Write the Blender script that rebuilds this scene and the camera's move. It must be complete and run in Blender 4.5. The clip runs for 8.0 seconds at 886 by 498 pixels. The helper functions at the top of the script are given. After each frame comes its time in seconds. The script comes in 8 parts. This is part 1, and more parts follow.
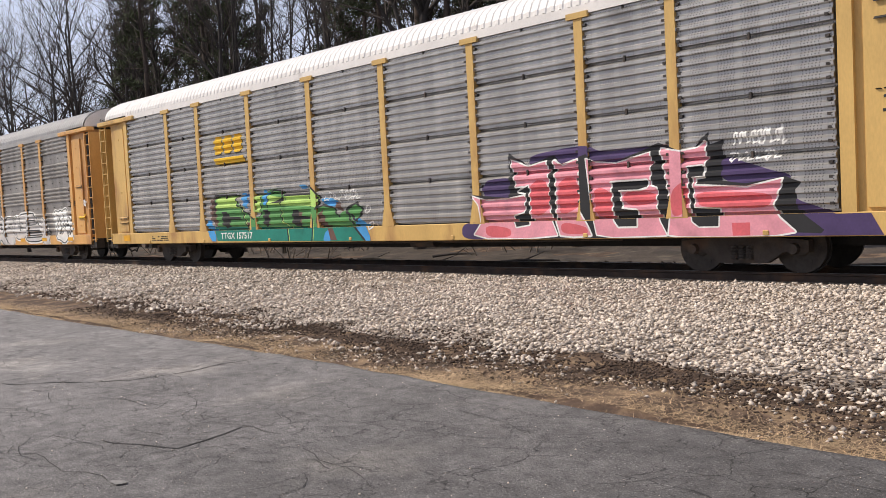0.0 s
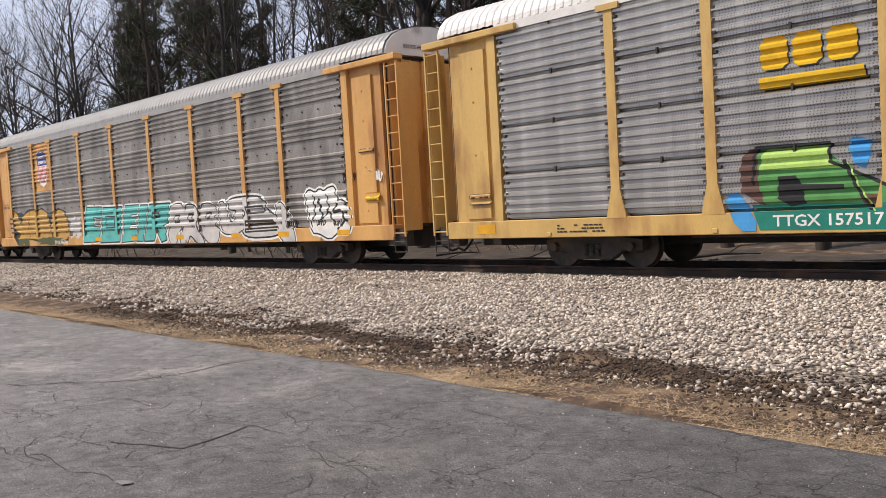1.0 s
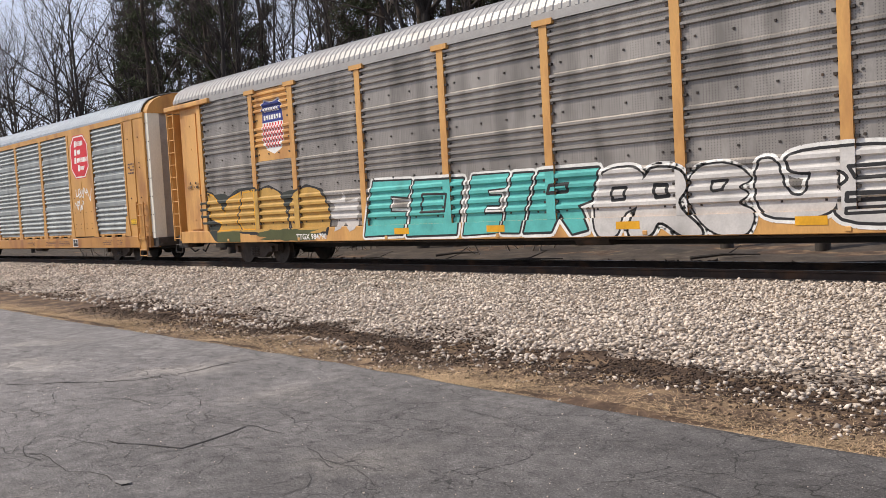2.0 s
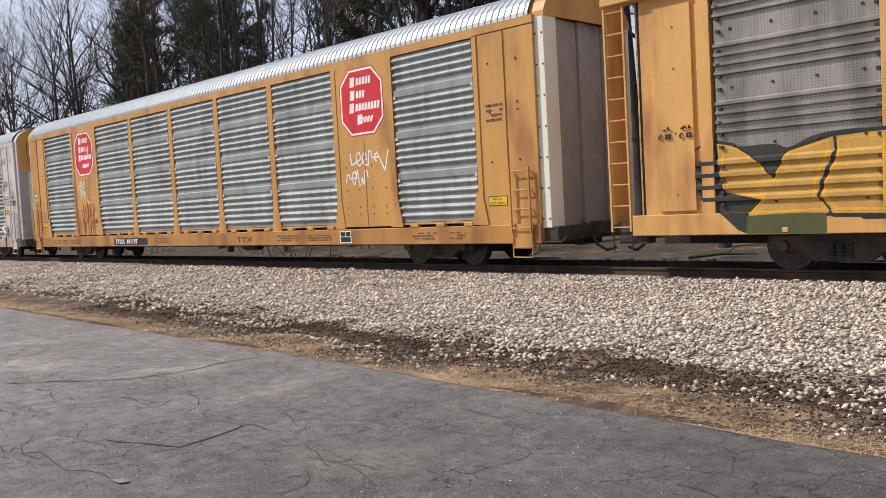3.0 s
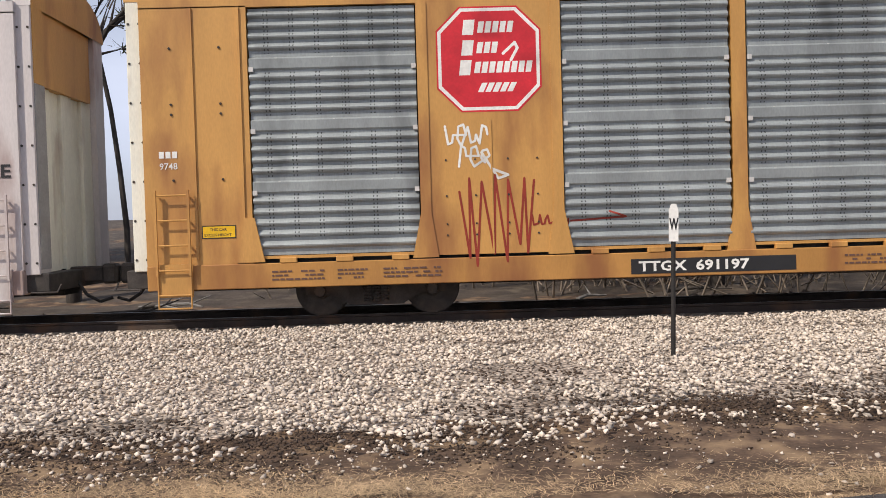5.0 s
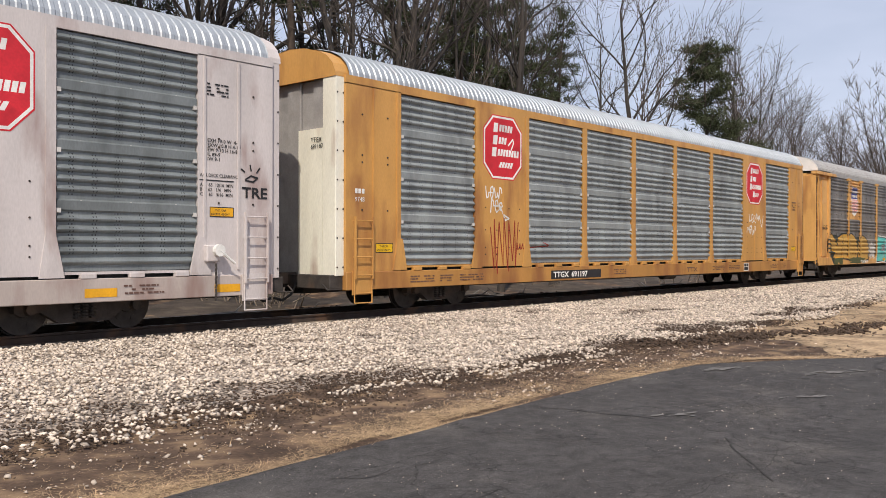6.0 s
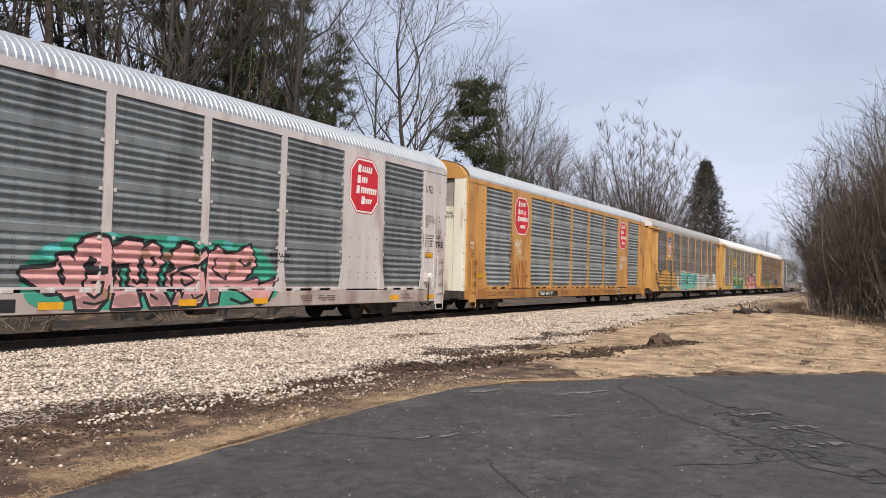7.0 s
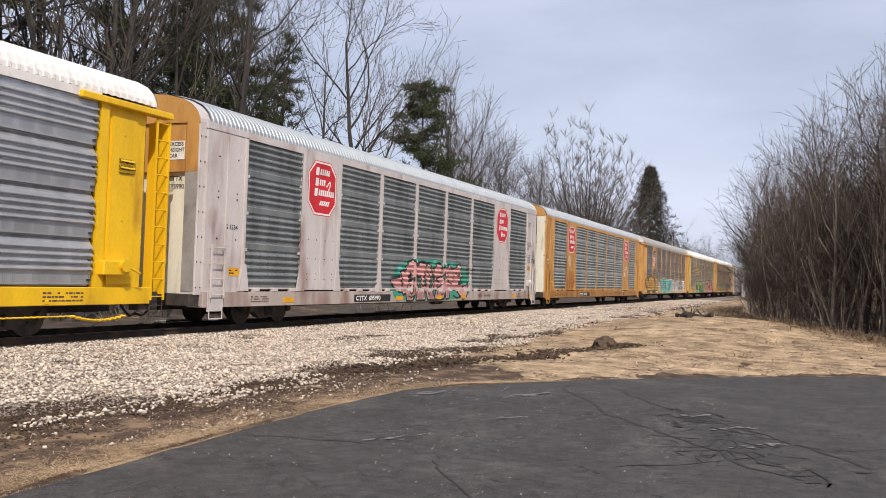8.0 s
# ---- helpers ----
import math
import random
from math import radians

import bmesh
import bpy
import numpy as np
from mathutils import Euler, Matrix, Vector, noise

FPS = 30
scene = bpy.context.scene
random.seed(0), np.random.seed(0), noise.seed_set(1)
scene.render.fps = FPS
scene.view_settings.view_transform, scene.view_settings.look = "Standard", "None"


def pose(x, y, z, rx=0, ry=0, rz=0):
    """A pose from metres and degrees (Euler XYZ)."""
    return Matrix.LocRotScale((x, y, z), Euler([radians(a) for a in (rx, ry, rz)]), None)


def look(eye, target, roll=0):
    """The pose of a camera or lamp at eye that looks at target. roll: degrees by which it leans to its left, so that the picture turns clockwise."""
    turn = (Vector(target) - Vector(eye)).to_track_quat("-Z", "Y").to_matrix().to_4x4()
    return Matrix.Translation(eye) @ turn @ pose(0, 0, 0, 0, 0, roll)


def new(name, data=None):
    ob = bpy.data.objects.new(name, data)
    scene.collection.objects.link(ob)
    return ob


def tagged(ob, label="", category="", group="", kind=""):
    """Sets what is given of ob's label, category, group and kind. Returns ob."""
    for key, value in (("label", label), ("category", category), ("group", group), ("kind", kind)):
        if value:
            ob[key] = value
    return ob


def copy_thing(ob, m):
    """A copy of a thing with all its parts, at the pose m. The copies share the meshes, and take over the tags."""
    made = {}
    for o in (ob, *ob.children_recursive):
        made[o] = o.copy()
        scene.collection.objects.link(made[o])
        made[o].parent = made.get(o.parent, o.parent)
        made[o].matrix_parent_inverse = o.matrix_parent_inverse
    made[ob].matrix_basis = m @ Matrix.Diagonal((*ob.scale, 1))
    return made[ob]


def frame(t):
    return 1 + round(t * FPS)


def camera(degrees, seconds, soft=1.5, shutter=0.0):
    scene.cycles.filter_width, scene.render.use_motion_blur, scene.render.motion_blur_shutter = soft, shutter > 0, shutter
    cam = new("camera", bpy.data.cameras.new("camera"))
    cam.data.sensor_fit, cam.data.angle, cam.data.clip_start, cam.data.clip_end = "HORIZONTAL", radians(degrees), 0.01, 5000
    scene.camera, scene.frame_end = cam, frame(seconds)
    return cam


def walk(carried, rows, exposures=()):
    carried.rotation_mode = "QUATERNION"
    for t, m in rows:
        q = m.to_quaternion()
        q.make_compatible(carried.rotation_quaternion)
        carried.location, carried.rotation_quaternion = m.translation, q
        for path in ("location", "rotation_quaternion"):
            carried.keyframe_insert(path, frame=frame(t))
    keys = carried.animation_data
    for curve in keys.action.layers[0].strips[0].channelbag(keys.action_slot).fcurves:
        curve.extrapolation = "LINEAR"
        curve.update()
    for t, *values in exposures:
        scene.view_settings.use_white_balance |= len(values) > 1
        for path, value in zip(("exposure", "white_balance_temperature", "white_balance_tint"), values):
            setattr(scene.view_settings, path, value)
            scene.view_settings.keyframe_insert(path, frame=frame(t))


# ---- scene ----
from mathutils import geometry

FOV = 53.57
cam = camera(FOV, 8.0, soft=0.5)
EYE = (0.0, 0.0, 1.75)


def held(yaw, pitch, roll):
    """The phone in the standing spot, turned."""
    return pose(*EYE, 90 + pitch, roll, yaw)


PATH = [
    (0.0, held(45.21, -2.86, 2.94)),
    (0.5, held(45.35, -2.89, 3.13)),
    (1.0, held(45.43, -2.93, 3.28)),
    (1.5, held(45.44, -2.89, 3.23)),
    (3.0, held(45.31, -2.98, 3.09)),
    (3.5, held(45.24, -2.87, 2.95)),
    (4.0, held(41.85, -2.56, 2.41)),
    (4.2, held(37.38, -2.29, 2.30)),
    (5.3, held(-17.72, -1.51, 0.84)),
    (5.5, held(-28.16, -1.14, 0.21)),
    (6.0, held(-48.64, -0.09, -0.15)),
    (6.5, held(-59.59, 0.68, -0.88)),
    (7.0, held(-63.45, 1.67, -1.40)),
    (7.5, held(-65.40, 2.11, -1.85)),
    (8.0, held(-66.88, 1.90, -1.85)),
]
walk(cam, PATH)

# ---- sky and sun ----
SUN_FROM = Vector((-0.60, -0.48, 0.78)).normalized()
world = bpy.data.worlds.new("sky")
scene.world = world
world.use_nodes = True
wn, wl = world.node_tree.nodes, world.node_tree.links
wn.clear()
sky = wn.new("ShaderNodeTexSky")
sky.sky_type = "NISHITA"
sky.sun_disc = False
sky.sun_elevation = math.asin(SUN_FROM.z)
sky.sun_rotation = math.atan2(SUN_FROM.x, SUN_FROM.y)
sky.dust_density = 2.0
sky.air_density = 1.0
coord = wn.new("ShaderNodeTexCoord")
stretch = wn.new("ShaderNodeMapping")
stretch.inputs["Scale"].default_value = (1.2, 1.2, 4.0)
cloud = wn.new("ShaderNodeTexNoise")
cloud.inputs["Scale"].default_value = 1.6
cloud.inputs["Detail"].default_value = 5.0
ramp = wn.new("ShaderNodeValToRGB")
ramp.color_ramp.elements[0].position, ramp.color_ramp.elements[0].color = 0.35, (0.45, 0.45, 0.45, 1)
ramp.color_ramp.elements[1].position, ramp.color_ramp.elements[1].color = 0.72, (0.85, 0.85, 0.85, 1)
mixer = wn.new("ShaderNodeMix")
mixer.data_type = "RGBA"
mixer.inputs["B"].default_value = (9.6, 10.2, 12.6, 1)
back = wn.new("ShaderNodeBackground")
back.inputs["Strength"].default_value = 0.085
wout = wn.new("ShaderNodeOutputWorld")
wl.new(coord.outputs["Generated"], stretch.inputs["Vector"])
wl.new(stretch.outputs["Vector"], cloud.inputs["Vector"])
wl.new(cloud.outputs["Fac"], ramp.inputs["Fac"])
wl.new(ramp.outputs["Color"], mixer.inputs["Factor"])
wl.new(sky.outputs["Color"], mixer.inputs["A"])
wl.new(mixer.outputs["Result"], back.inputs["Color"])
wl.new(back.outputs["Background"], wout.inputs["Surface"])
sun_data = bpy.data.lights.new("sun", "SUN")
sun_data.energy, sun_data.angle, sun_data.color = 4.0, radians(0.6), (1.0, 0.90, 0.77)
sun = new("sun", sun_data)
sun.matrix_world = look(SUN_FROM * 60, (0, 0, 0))
scene.view_settings.exposure = 0.0


# ---- materials ----
def material(name, base, rough=0.7, metal=0.0, vary=0.25, scale=6.0, fine=60.0, bump=0.1, stain=None, amount=0.0,
             stretchz=1.0, random_tint=0.0, specular=0.4, stain_scale=1.5, grainy=1.0):
    """A worn surface: broad and fine variation, an optional stain of its own shape, fine relief."""
    m = bpy.data.materials.new(name)
    m.use_nodes = True
    n, l = m.node_tree.nodes, m.node_tree.links
    b = n["Principled BSDF"]
    b.inputs["Roughness"].default_value = rough
    b.inputs["Metallic"].default_value = metal
    b.inputs["Specular IOR Level"].default_value = specular
    tc = n.new("ShaderNodeTexCoord")
    mp = n.new("ShaderNodeMapping")
    mp.inputs["Scale"].default_value = (1, 1, stretchz)
    l.new(tc.outputs["Object"], mp.inputs["Vector"])

    def tex(s, detail):
        t = n.new("ShaderNodeTexNoise")
        t.inputs["Scale"].default_value, t.inputs["Detail"].default_value = s, detail
        l.new(mp.outputs["Vector"], t.inputs["Vector"])
        return t.outputs["Fac"]

    def blend(mode, a, c, fac):
        x = n.new("ShaderNodeMix")
        x.data_type, x.blend_type = "RGBA", mode
        for socket, value in (("A", a), ("B", c), ("Factor", fac)):
            if hasattr(value, "is_linked"):
                l.new(value, x.inputs[socket])
            else:
                x.inputs[socket].default_value = value
        return x.outputs["Result"]

    def curve(src, lo, hi, out0, out1):
        r = n.new("ShaderNodeMapRange")
        for key, value in (("From Min", lo), ("From Max", hi), ("To Min", out0), ("To Max", out1)):
            r.inputs[key].default_value = value
        l.new(src, r.inputs["Value"])
        return r.outputs["Result"]

    broad, grain = tex(scale, 4), tex(fine, 3)
    dark = tuple(c * (1 - vary) for c in base) + (1,)
    light = tuple(min(1, c * (1 + vary)) for c in base) + (1,)
    col = blend("MIX", dark, light, curve(broad, 0.3, 0.7, 0, 1))
    col = blend("OVERLAY", col, (0.5, 0.5, 0.5, 1), 0.0) if vary == 0 else col
    g = curve(grain, 0.25, 0.75, 1 - vary * 0.7 * grainy, 1 + vary * 0.5 * grainy)
    comb = n.new("ShaderNodeCombineColor")
    for c in ("Red", "Green", "Blue"):
        l.new(g, comb.inputs[c])
    col = blend("MULTIPLY", col, comb.outputs["Color"], 1.0)
    if stain:
        s = curve(tex(stain_scale, 6), 0.62 - amount * 0.3, 0.75 - amount * 0.15, 0, 1)
        col = blend("MIX", col, stain + (1,), s)
    if random_tint:
        info = n.new("ShaderNodeNewGeometry")
        k = curve(info.outputs["Random Per Island"], 0, 1, 1 - random_tint, 1 + random_tint)
        c2 = n.new("ShaderNodeCombineColor")
        for c in ("Red", "Green", "Blue"):
            l.new(k, c2.inputs[c])
        col = blend("MULTIPLY", col, c2.outputs["Color"], 1.0)
    l.new(col, b.inputs["Base Color"])
    if bump:
        bp = n.new("ShaderNodeBump")
        bp.inputs["Strength"].default_value, bp.inputs["Distance"].default_value = bump, 0.01
        l.new(grain, bp.inputs["Height"])
        l.new(bp.outputs["Normal"], b.inputs["Normal"])
    return m


def sheet_metal(name, base, rough, metal, holes=0.6, dirt=0.3, bands=False, flats=False):
    """Corrugated galvanised sheet with rows of drainage holes."""
    m = material(name, base, rough, metal, vary=0.16, scale=2.2, fine=35, bump=0.04, stain=tuple(c * 0.55 for c in base), amount=dirt, stretchz=0.35)
    n, l = m.node_tree.nodes, m.node_tree.links
    b = n["Principled BSDF"]
    src = b.inputs["Base Color"].links[0].from_socket
    tc = n.new("ShaderNodeTexCoord")
    sep = n.new("ShaderNodeSeparateXYZ")
    l.new(tc.outputs["Object"], sep.inputs["Vector"])

    def rule(op, a, c):
        x = n.new("ShaderNodeMath")
        x.operation = op
        for i, value in enumerate((a, c)):
            if hasattr(value, "is_linked"):
                l.new(value, x.inputs[i])
            else:
                x.inputs[i].default_value = value
        return x.outputs["Value"]

    def cell(axis, pitch):
        return rule("ABSOLUTE", rule("SUBTRACT", rule("FRACT", rule("DIVIDE", sep.outputs[axis], pitch), 0.0), 0.5), 0.0)

    gx = rule("LESS_THAN", cell("X", 0.055), 0.17)
    gz = rule("LESS_THAN", cell("Z", 0.058 if bands else 0.045), 0.22)
    groups = rule("LESS_THAN", cell("X", 0.40 if bands else 0.46), 0.14 if bands else 0.36)
    hole = rule("MULTIPLY", rule("MULTIPLY", gx, gz), rule("MULTIPLY", groups, holes))
    if bands:  # the smooth band at the foot of each sheet has no holes
        hole = rule("MULTIPLY", hole, rule("GREATER_THAN", rule("FRACT", rule("DIVIDE", rule("SUBTRACT", sep.outputs["Z"], 1.02), 0.94), 0.0), 0.27))
    if flats:  # holes in the flat strips alone
        up = rule("FRACT", rule("DIVIDE", rule("SUBTRACT", sep.outputs["Z"], 1.02), 0.94), 0.0)
        hole = rule("MULTIPLY", hole, rule("MAXIMUM", rule("MULTIPLY", rule("GREATER_THAN", up, 0.07), rule("LESS_THAN", up, 0.25)), rule("GREATER_THAN", up, 0.90)))
    x = n.new("ShaderNodeMix")
    x.data_type = "RGBA"
    x.inputs["B"].default_value = (0.02, 0.02, 0.02, 1)
    l.new(src, x.inputs["A"])
    l.new(hole, x.inputs["Factor"])
    l.new(x.outputs["Result"], b.inputs["Base Color"])
    return m


def paint(name, base, rust=0.25, rough=0.5):
    return material(name, base, rough, 0.0, vary=0.12, scale=1.6, fine=40, bump=0.05, stain=(base[0] * 0.5 + 0.05, base[1] * 0.42 + 0.02, base[2] * 0.4 + 0.015), amount=rust, stretchz=0.3)


def spray(name, base):
    return material(name, base, 0.55, 0.0, vary=0.14, scale=3, fine=25, bump=0.0, stain=tuple(c * 0.6 for c in base), amount=0.15)


M = {
    "yellow_old": paint("aged_yellow_paint", (0.58, 0.375, 0.125), 0.30),
    "yellow_tan": paint("faded_tan_yellow_paint", (0.62, 0.34, 0.11), 0.32),
    "yellow_ochre": paint("ochre_yellow_paint", (0.52, 0.275, 0.08), 0.3),
    "yellow_new": paint("fresh_yellow_paint", (0.78, 0.47, 0.012), 0.05),
    "white_car": paint("off_white_paint", (0.55, 0.505, 0.495), 0.2),
    "white_door": paint("white_door_paint", (0.74, 0.72, 0.62), 0.12),
    "white_car_sill": paint("grimy_white_paint", (0.44, 0.38, 0.35), 0.5),
    "yellow_ochre_sill": paint("grimy_ochre_paint", (0.43, 0.215, 0.06), 0.5),
    "sheet_a": sheet_metal("weathered_sheet", (0.43, 0.415, 0.40), 0.40, 0.7, 0.7, 0.0),
    "sheet_b": sheet_metal("dull_sheet", (0.33, 0.305, 0.28), 0.46, 0.6, 0.45, 0.5),
    "sheet_k": sheet_metal("galvanised_sheet", (0.31, 0.335, 0.34), 0.62, 0.3, 0.85, 0.2, True),
    "sheet_d": sheet_metal("dark_galvanised_sheet", (0.235, 0.26, 0.265), 0.58, 0.4, 0.85, 0.3, True),
    "sheet_e": sheet_metal("new_sheet", (0.42, 0.43, 0.455), 0.34, 0.45, 0.9, 0.0, flats=True),
    "roof_white": material("white_roof_paint", (0.74, 0.71, 0.68), 0.55, 0.0, 0.08, 1.5, 30, 0.05, (0.45, 0.42, 0.4), 0.1),
    "roof_grey": material("grey_roof_sheet", (0.36, 0.35, 0.34), 0.5, 0.2, 0.12, 1.5, 30, 0.05, (0.28, 0.26, 0.25), 0.3),
    "roof_zinc": material("zinc_roof_sheet", (0.42, 0.45, 0.48), 0.5, 0.5, 0.1, 1.5, 30, 0.05, (0.36, 0.36, 0.37), 0.15),
    "steel": material("dark_running_gear", (0.045, 0.038, 0.034), 0.75, 0.0, 0.35, 5, 50, 0.2, (0.10, 0.065, 0.045), 0.25),
    "black": material("black_underframe", (0.022, 0.02, 0.019), 0.8, 0.0, 0.3, 5, 50, 0.1),
    "wheel": material("wheel_steel", (0.05, 0.044, 0.04), 0.6, 0.3, 0.3, 6, 40, 0.1, (0.10, 0.07, 0.05), 0.3),
    "tread": material("worn_tread", (0.35, 0.34, 0.33), 0.35, 0.9, 0.1),
    "inner": material("dark_inside", (0.05, 0.05, 0.05), 0.9),
    "seam": material("seam_black", (0.03, 0.03, 0.03), 0.9),
    "rail": material("rail_steel", (0.055, 0.04, 0.033), 0.8, 0.1, 0.3, 3, 60, 0.15, (0.11, 0.06, 0.035), 0.3),
    "railtop": material("rail_head", (0.16, 0.15, 0.14), 0.45, 0.7, 0.15),
    "tie": material("creosoted_wood", (0.055, 0.045, 0.038), 0.9, 0, 0.35, 4, 30, 0.3, (0.12, 0.10, 0.085), 0.25),
    "red": spray("red_sign_paint", (0.58, 0.022, 0.035)),
    "white": spray("white_paint", (0.78, 0.77, 0.74)),
    "ink": spray("black_paint", (0.02, 0.02, 0.022)),
    "blue": spray("blue_paint", (0.02, 0.035, 0.22)),
    "sign_yellow": spray("yellow_sign_paint", (0.72, 0.43, 0.01)),
    "orange": spray("reflector_orange", (0.72, 0.36, 0.015)),
    "pink": spray("pink_spray", (0.72, 0.30, 0.36)),
    "red_pink": spray("coral_spray", (0.62, 0.12, 0.14)),
    "purple": spray("purple_spray", (0.065, 0.04, 0.12)),
    "lime": spray("lime_spray", (0.42, 0.62, 0.16)),
    "green": spray("green_spray", (0.09, 0.27, 0.08)),
    "teal": spray("teal_spray", (0.012, 0.20, 0.15)),
    "sea": spray("turquoise_spray", (0.10, 0.45, 0.42)),
    "sky_blue": spray("blue_spray", (0.06, 0.30, 0.62)),
    "mustard": spray("mustard_spray", (0.50, 0.30, 0.075)),
    "silver": spray("silver_spray", (0.56, 0.54, 0.52)),
    "brown": spray("brown_spray", (0.13, 0.07, 0.055)),
    "tag_red": spray("dark_red_marker", (0.28, 0.035, 0.02)),
    "olive_dark": spray("dark_olive_spray", (0.03, 0.036, 0.03)),
    "jade": spray("jade_spray", (0.05, 0.32, 0.22)),
    "salmon": spray("salmon_spray", (0.66, 0.34, 0.33)),
    "dusky_pink": spray("dusky_pink_spray", (0.36, 0.20, 0.19)),
    "tan_spray": spray("tan_spray", (0.36, 0.20, 0.13)),
    "grey_patch": spray("grey_patch_paint", (0.30, 0.29, 0.285)),
}
M["asphalt"] = material("old_asphalt", (0.069, 0.0645, 0.0625), 0.85, 0, 0.12, 4.0, 46, 1.0, (0.10, 0.092, 0.085), 0.25, 1.0, 0.0, 0.25, 0.9, 3.0)


def dusty_west(m):
    """The unsealed, older side of the lot is paler than the sealed corner."""
    n, l = m.node_tree.nodes, m.node_tree.links
    b = n["Principled BSDF"]
    src = b.inputs["Base Color"].links[0].from_socket
    tc = n.new("ShaderNodeTexCoord")
    sep = n.new("ShaderNodeSeparateXYZ")
    l.new(tc.outputs["Object"], sep.inputs["Vector"])
    wob = n.new("ShaderNodeTexNoise")
    wob.inputs["Scale"].default_value = 0.5
    l.new(tc.outputs["Object"], wob.inputs["Vector"])
    add = n.new("ShaderNodeMath")
    add.operation = "MULTIPLY_ADD"
    l.new(wob.outputs["Fac"], add.inputs[0])
    add.inputs[1].default_value = 6.0
    l.new(sep.outputs["X"], add.inputs[2])
    r = n.new("ShaderNodeMapRange")
    for key, value in (("From Min", -8.0), ("From Max", 4.0), ("To Min", 2.95), ("To Max", 0.92)):
        r.inputs[key].default_value = value
    l.new(add.outputs["Value"], r.inputs["Value"])
    total = r.outputs["Result"]
    # worn mottling at hand size, and pale stone chips in the surface
    for scale, detail, lo, hi, dark, light in ((1.1, 9, 0.35, 0.65, 0.88, 1.10), (7.0, 8, 0.3, 0.7, 0.75, 1.22), (62.0, 2, 0.60, 0.70, 1.0, 2.4), (28.0, 4, 0.28, 0.42, 0.5, 1.0), (120.0, 2, 0.35, 0.65, 0.6, 1.4)):
        spots = n.new("ShaderNodeTexNoise")
        spots.inputs["Scale"].default_value, spots.inputs["Detail"].default_value = scale, detail
        l.new(tc.outputs["Object"], spots.inputs["Vector"])
        rr = n.new("ShaderNodeMapRange")
        for key, value in (("From Min", lo), ("From Max", hi), ("To Min", dark), ("To Max", light)):
            rr.inputs[key].default_value = value
        l.new(spots.outputs["Fac"], rr.inputs["Value"])
        times = n.new("ShaderNodeMath")
        times.operation = "MULTIPLY"
        l.new(total, times.inputs[0])
        l.new(rr.outputs["Result"], times.inputs[1])
        total = times.outputs["Value"]
    # a net of hairline cracks, strong in some patches and absent in others
    bent = n.new("ShaderNodeTexNoise")
    bent.inputs["Scale"].default_value, bent.inputs["Detail"].default_value = 3.0, 4.0
    l.new(tc.outputs["Object"], bent.inputs["Vector"])
    shove = n.new("ShaderNodeVectorMath")
    shove.operation = "MULTIPLY_ADD"
    shove.inputs[1].default_value = (0.35, 0.35, 0.35)
    l.new(bent.outputs["Color"], shove.inputs[0])
    l.new(tc.outputs["Object"], shove.inputs[2])
    for scale, width, lo, hi in ((1.7, 0.012, 0.42, 0.5), (5.0, 0.022, 0.52, 0.60)):
        net = n.new("ShaderNodeTexVoronoi")
        net.feature = "DISTANCE_TO_EDGE"
        net.inputs["Scale"].default_value = scale
        l.new(shove.outputs["Vector"], net.inputs["Vector"])
        line = n.new("ShaderNodeMapRange")
        for key, value in (("From Min", 0.0), ("From Max", width), ("To Min", 0.75), ("To Max", 0.0)):
            line.inputs[key].default_value = value
        l.new(net.outputs["Distance"], line.inputs["Value"])
        where = n.new("ShaderNodeTexNoise")
        where.inputs["Scale"].default_value, where.inputs["Detail"].default_value = 0.7 * scale / 1.7, 3.0
        l.new(tc.outputs["Object"], where.inputs["Vector"])
        gate = n.new("ShaderNodeMapRange")
        for key, value in (("From Min", lo), ("From Max", hi), ("To Min", 0.0), ("To Max", 1.0)):
            gate.inputs[key].default_value = value
        l.new(where.outputs["Fac"], gate.inputs["Value"])
        both = n.new("ShaderNodeMath")
        both.operation = "MULTIPLY"
        l.new(line.outputs["Result"], both.inputs[0])
        l.new(gate.outputs["Result"], both.inputs[1])
        keep = n.new("ShaderNodeMath")
        keep.operation = "SUBTRACT"
        keep.inputs[0].default_value = 1.0
        l.new(both.outputs["Value"], keep.inputs[1])
        times = n.new("ShaderNodeMath")
        times.operation = "MULTIPLY"
        l.new(total, times.inputs[0])
        l.new(keep.outputs["Value"], times.inputs[1])
        total = times.outputs["Value"]
    x = n.new("ShaderNodeMix")
    x.data_type, x.blend_type = "RGBA", "MULTIPLY"
    x.inputs["Factor"].default_value = 1.0
    comb = n.new("ShaderNodeCombineColor")
    for c in ("Red", "Green", "Blue"):
        l.new(total, comb.inputs[c])
    l.new(src, x.inputs["A"])
    l.new(comb.outputs["Color"], x.inputs["B"])
    l.new(x.outputs["Result"], b.inputs["Base Color"])


dusty_west(M["asphalt"])
M["dirt"] = material("bare_dirt", (0.10, 0.064, 0.043), 0.95, 0, 0.5, 2.2, 26, 1.0, (0.25, 0.17, 0.10), 0.36, 1.0, 0.0, 0.3, 2.2)
M["bed"] = material("gravel_bed", (0.50, 0.41, 0.335), 0.95, 0, 0.3, 1.2, 30, 0.2, (0.16, 0.11, 0.075), 0.12, 1.0, 0.0, 0.3, 0.7)


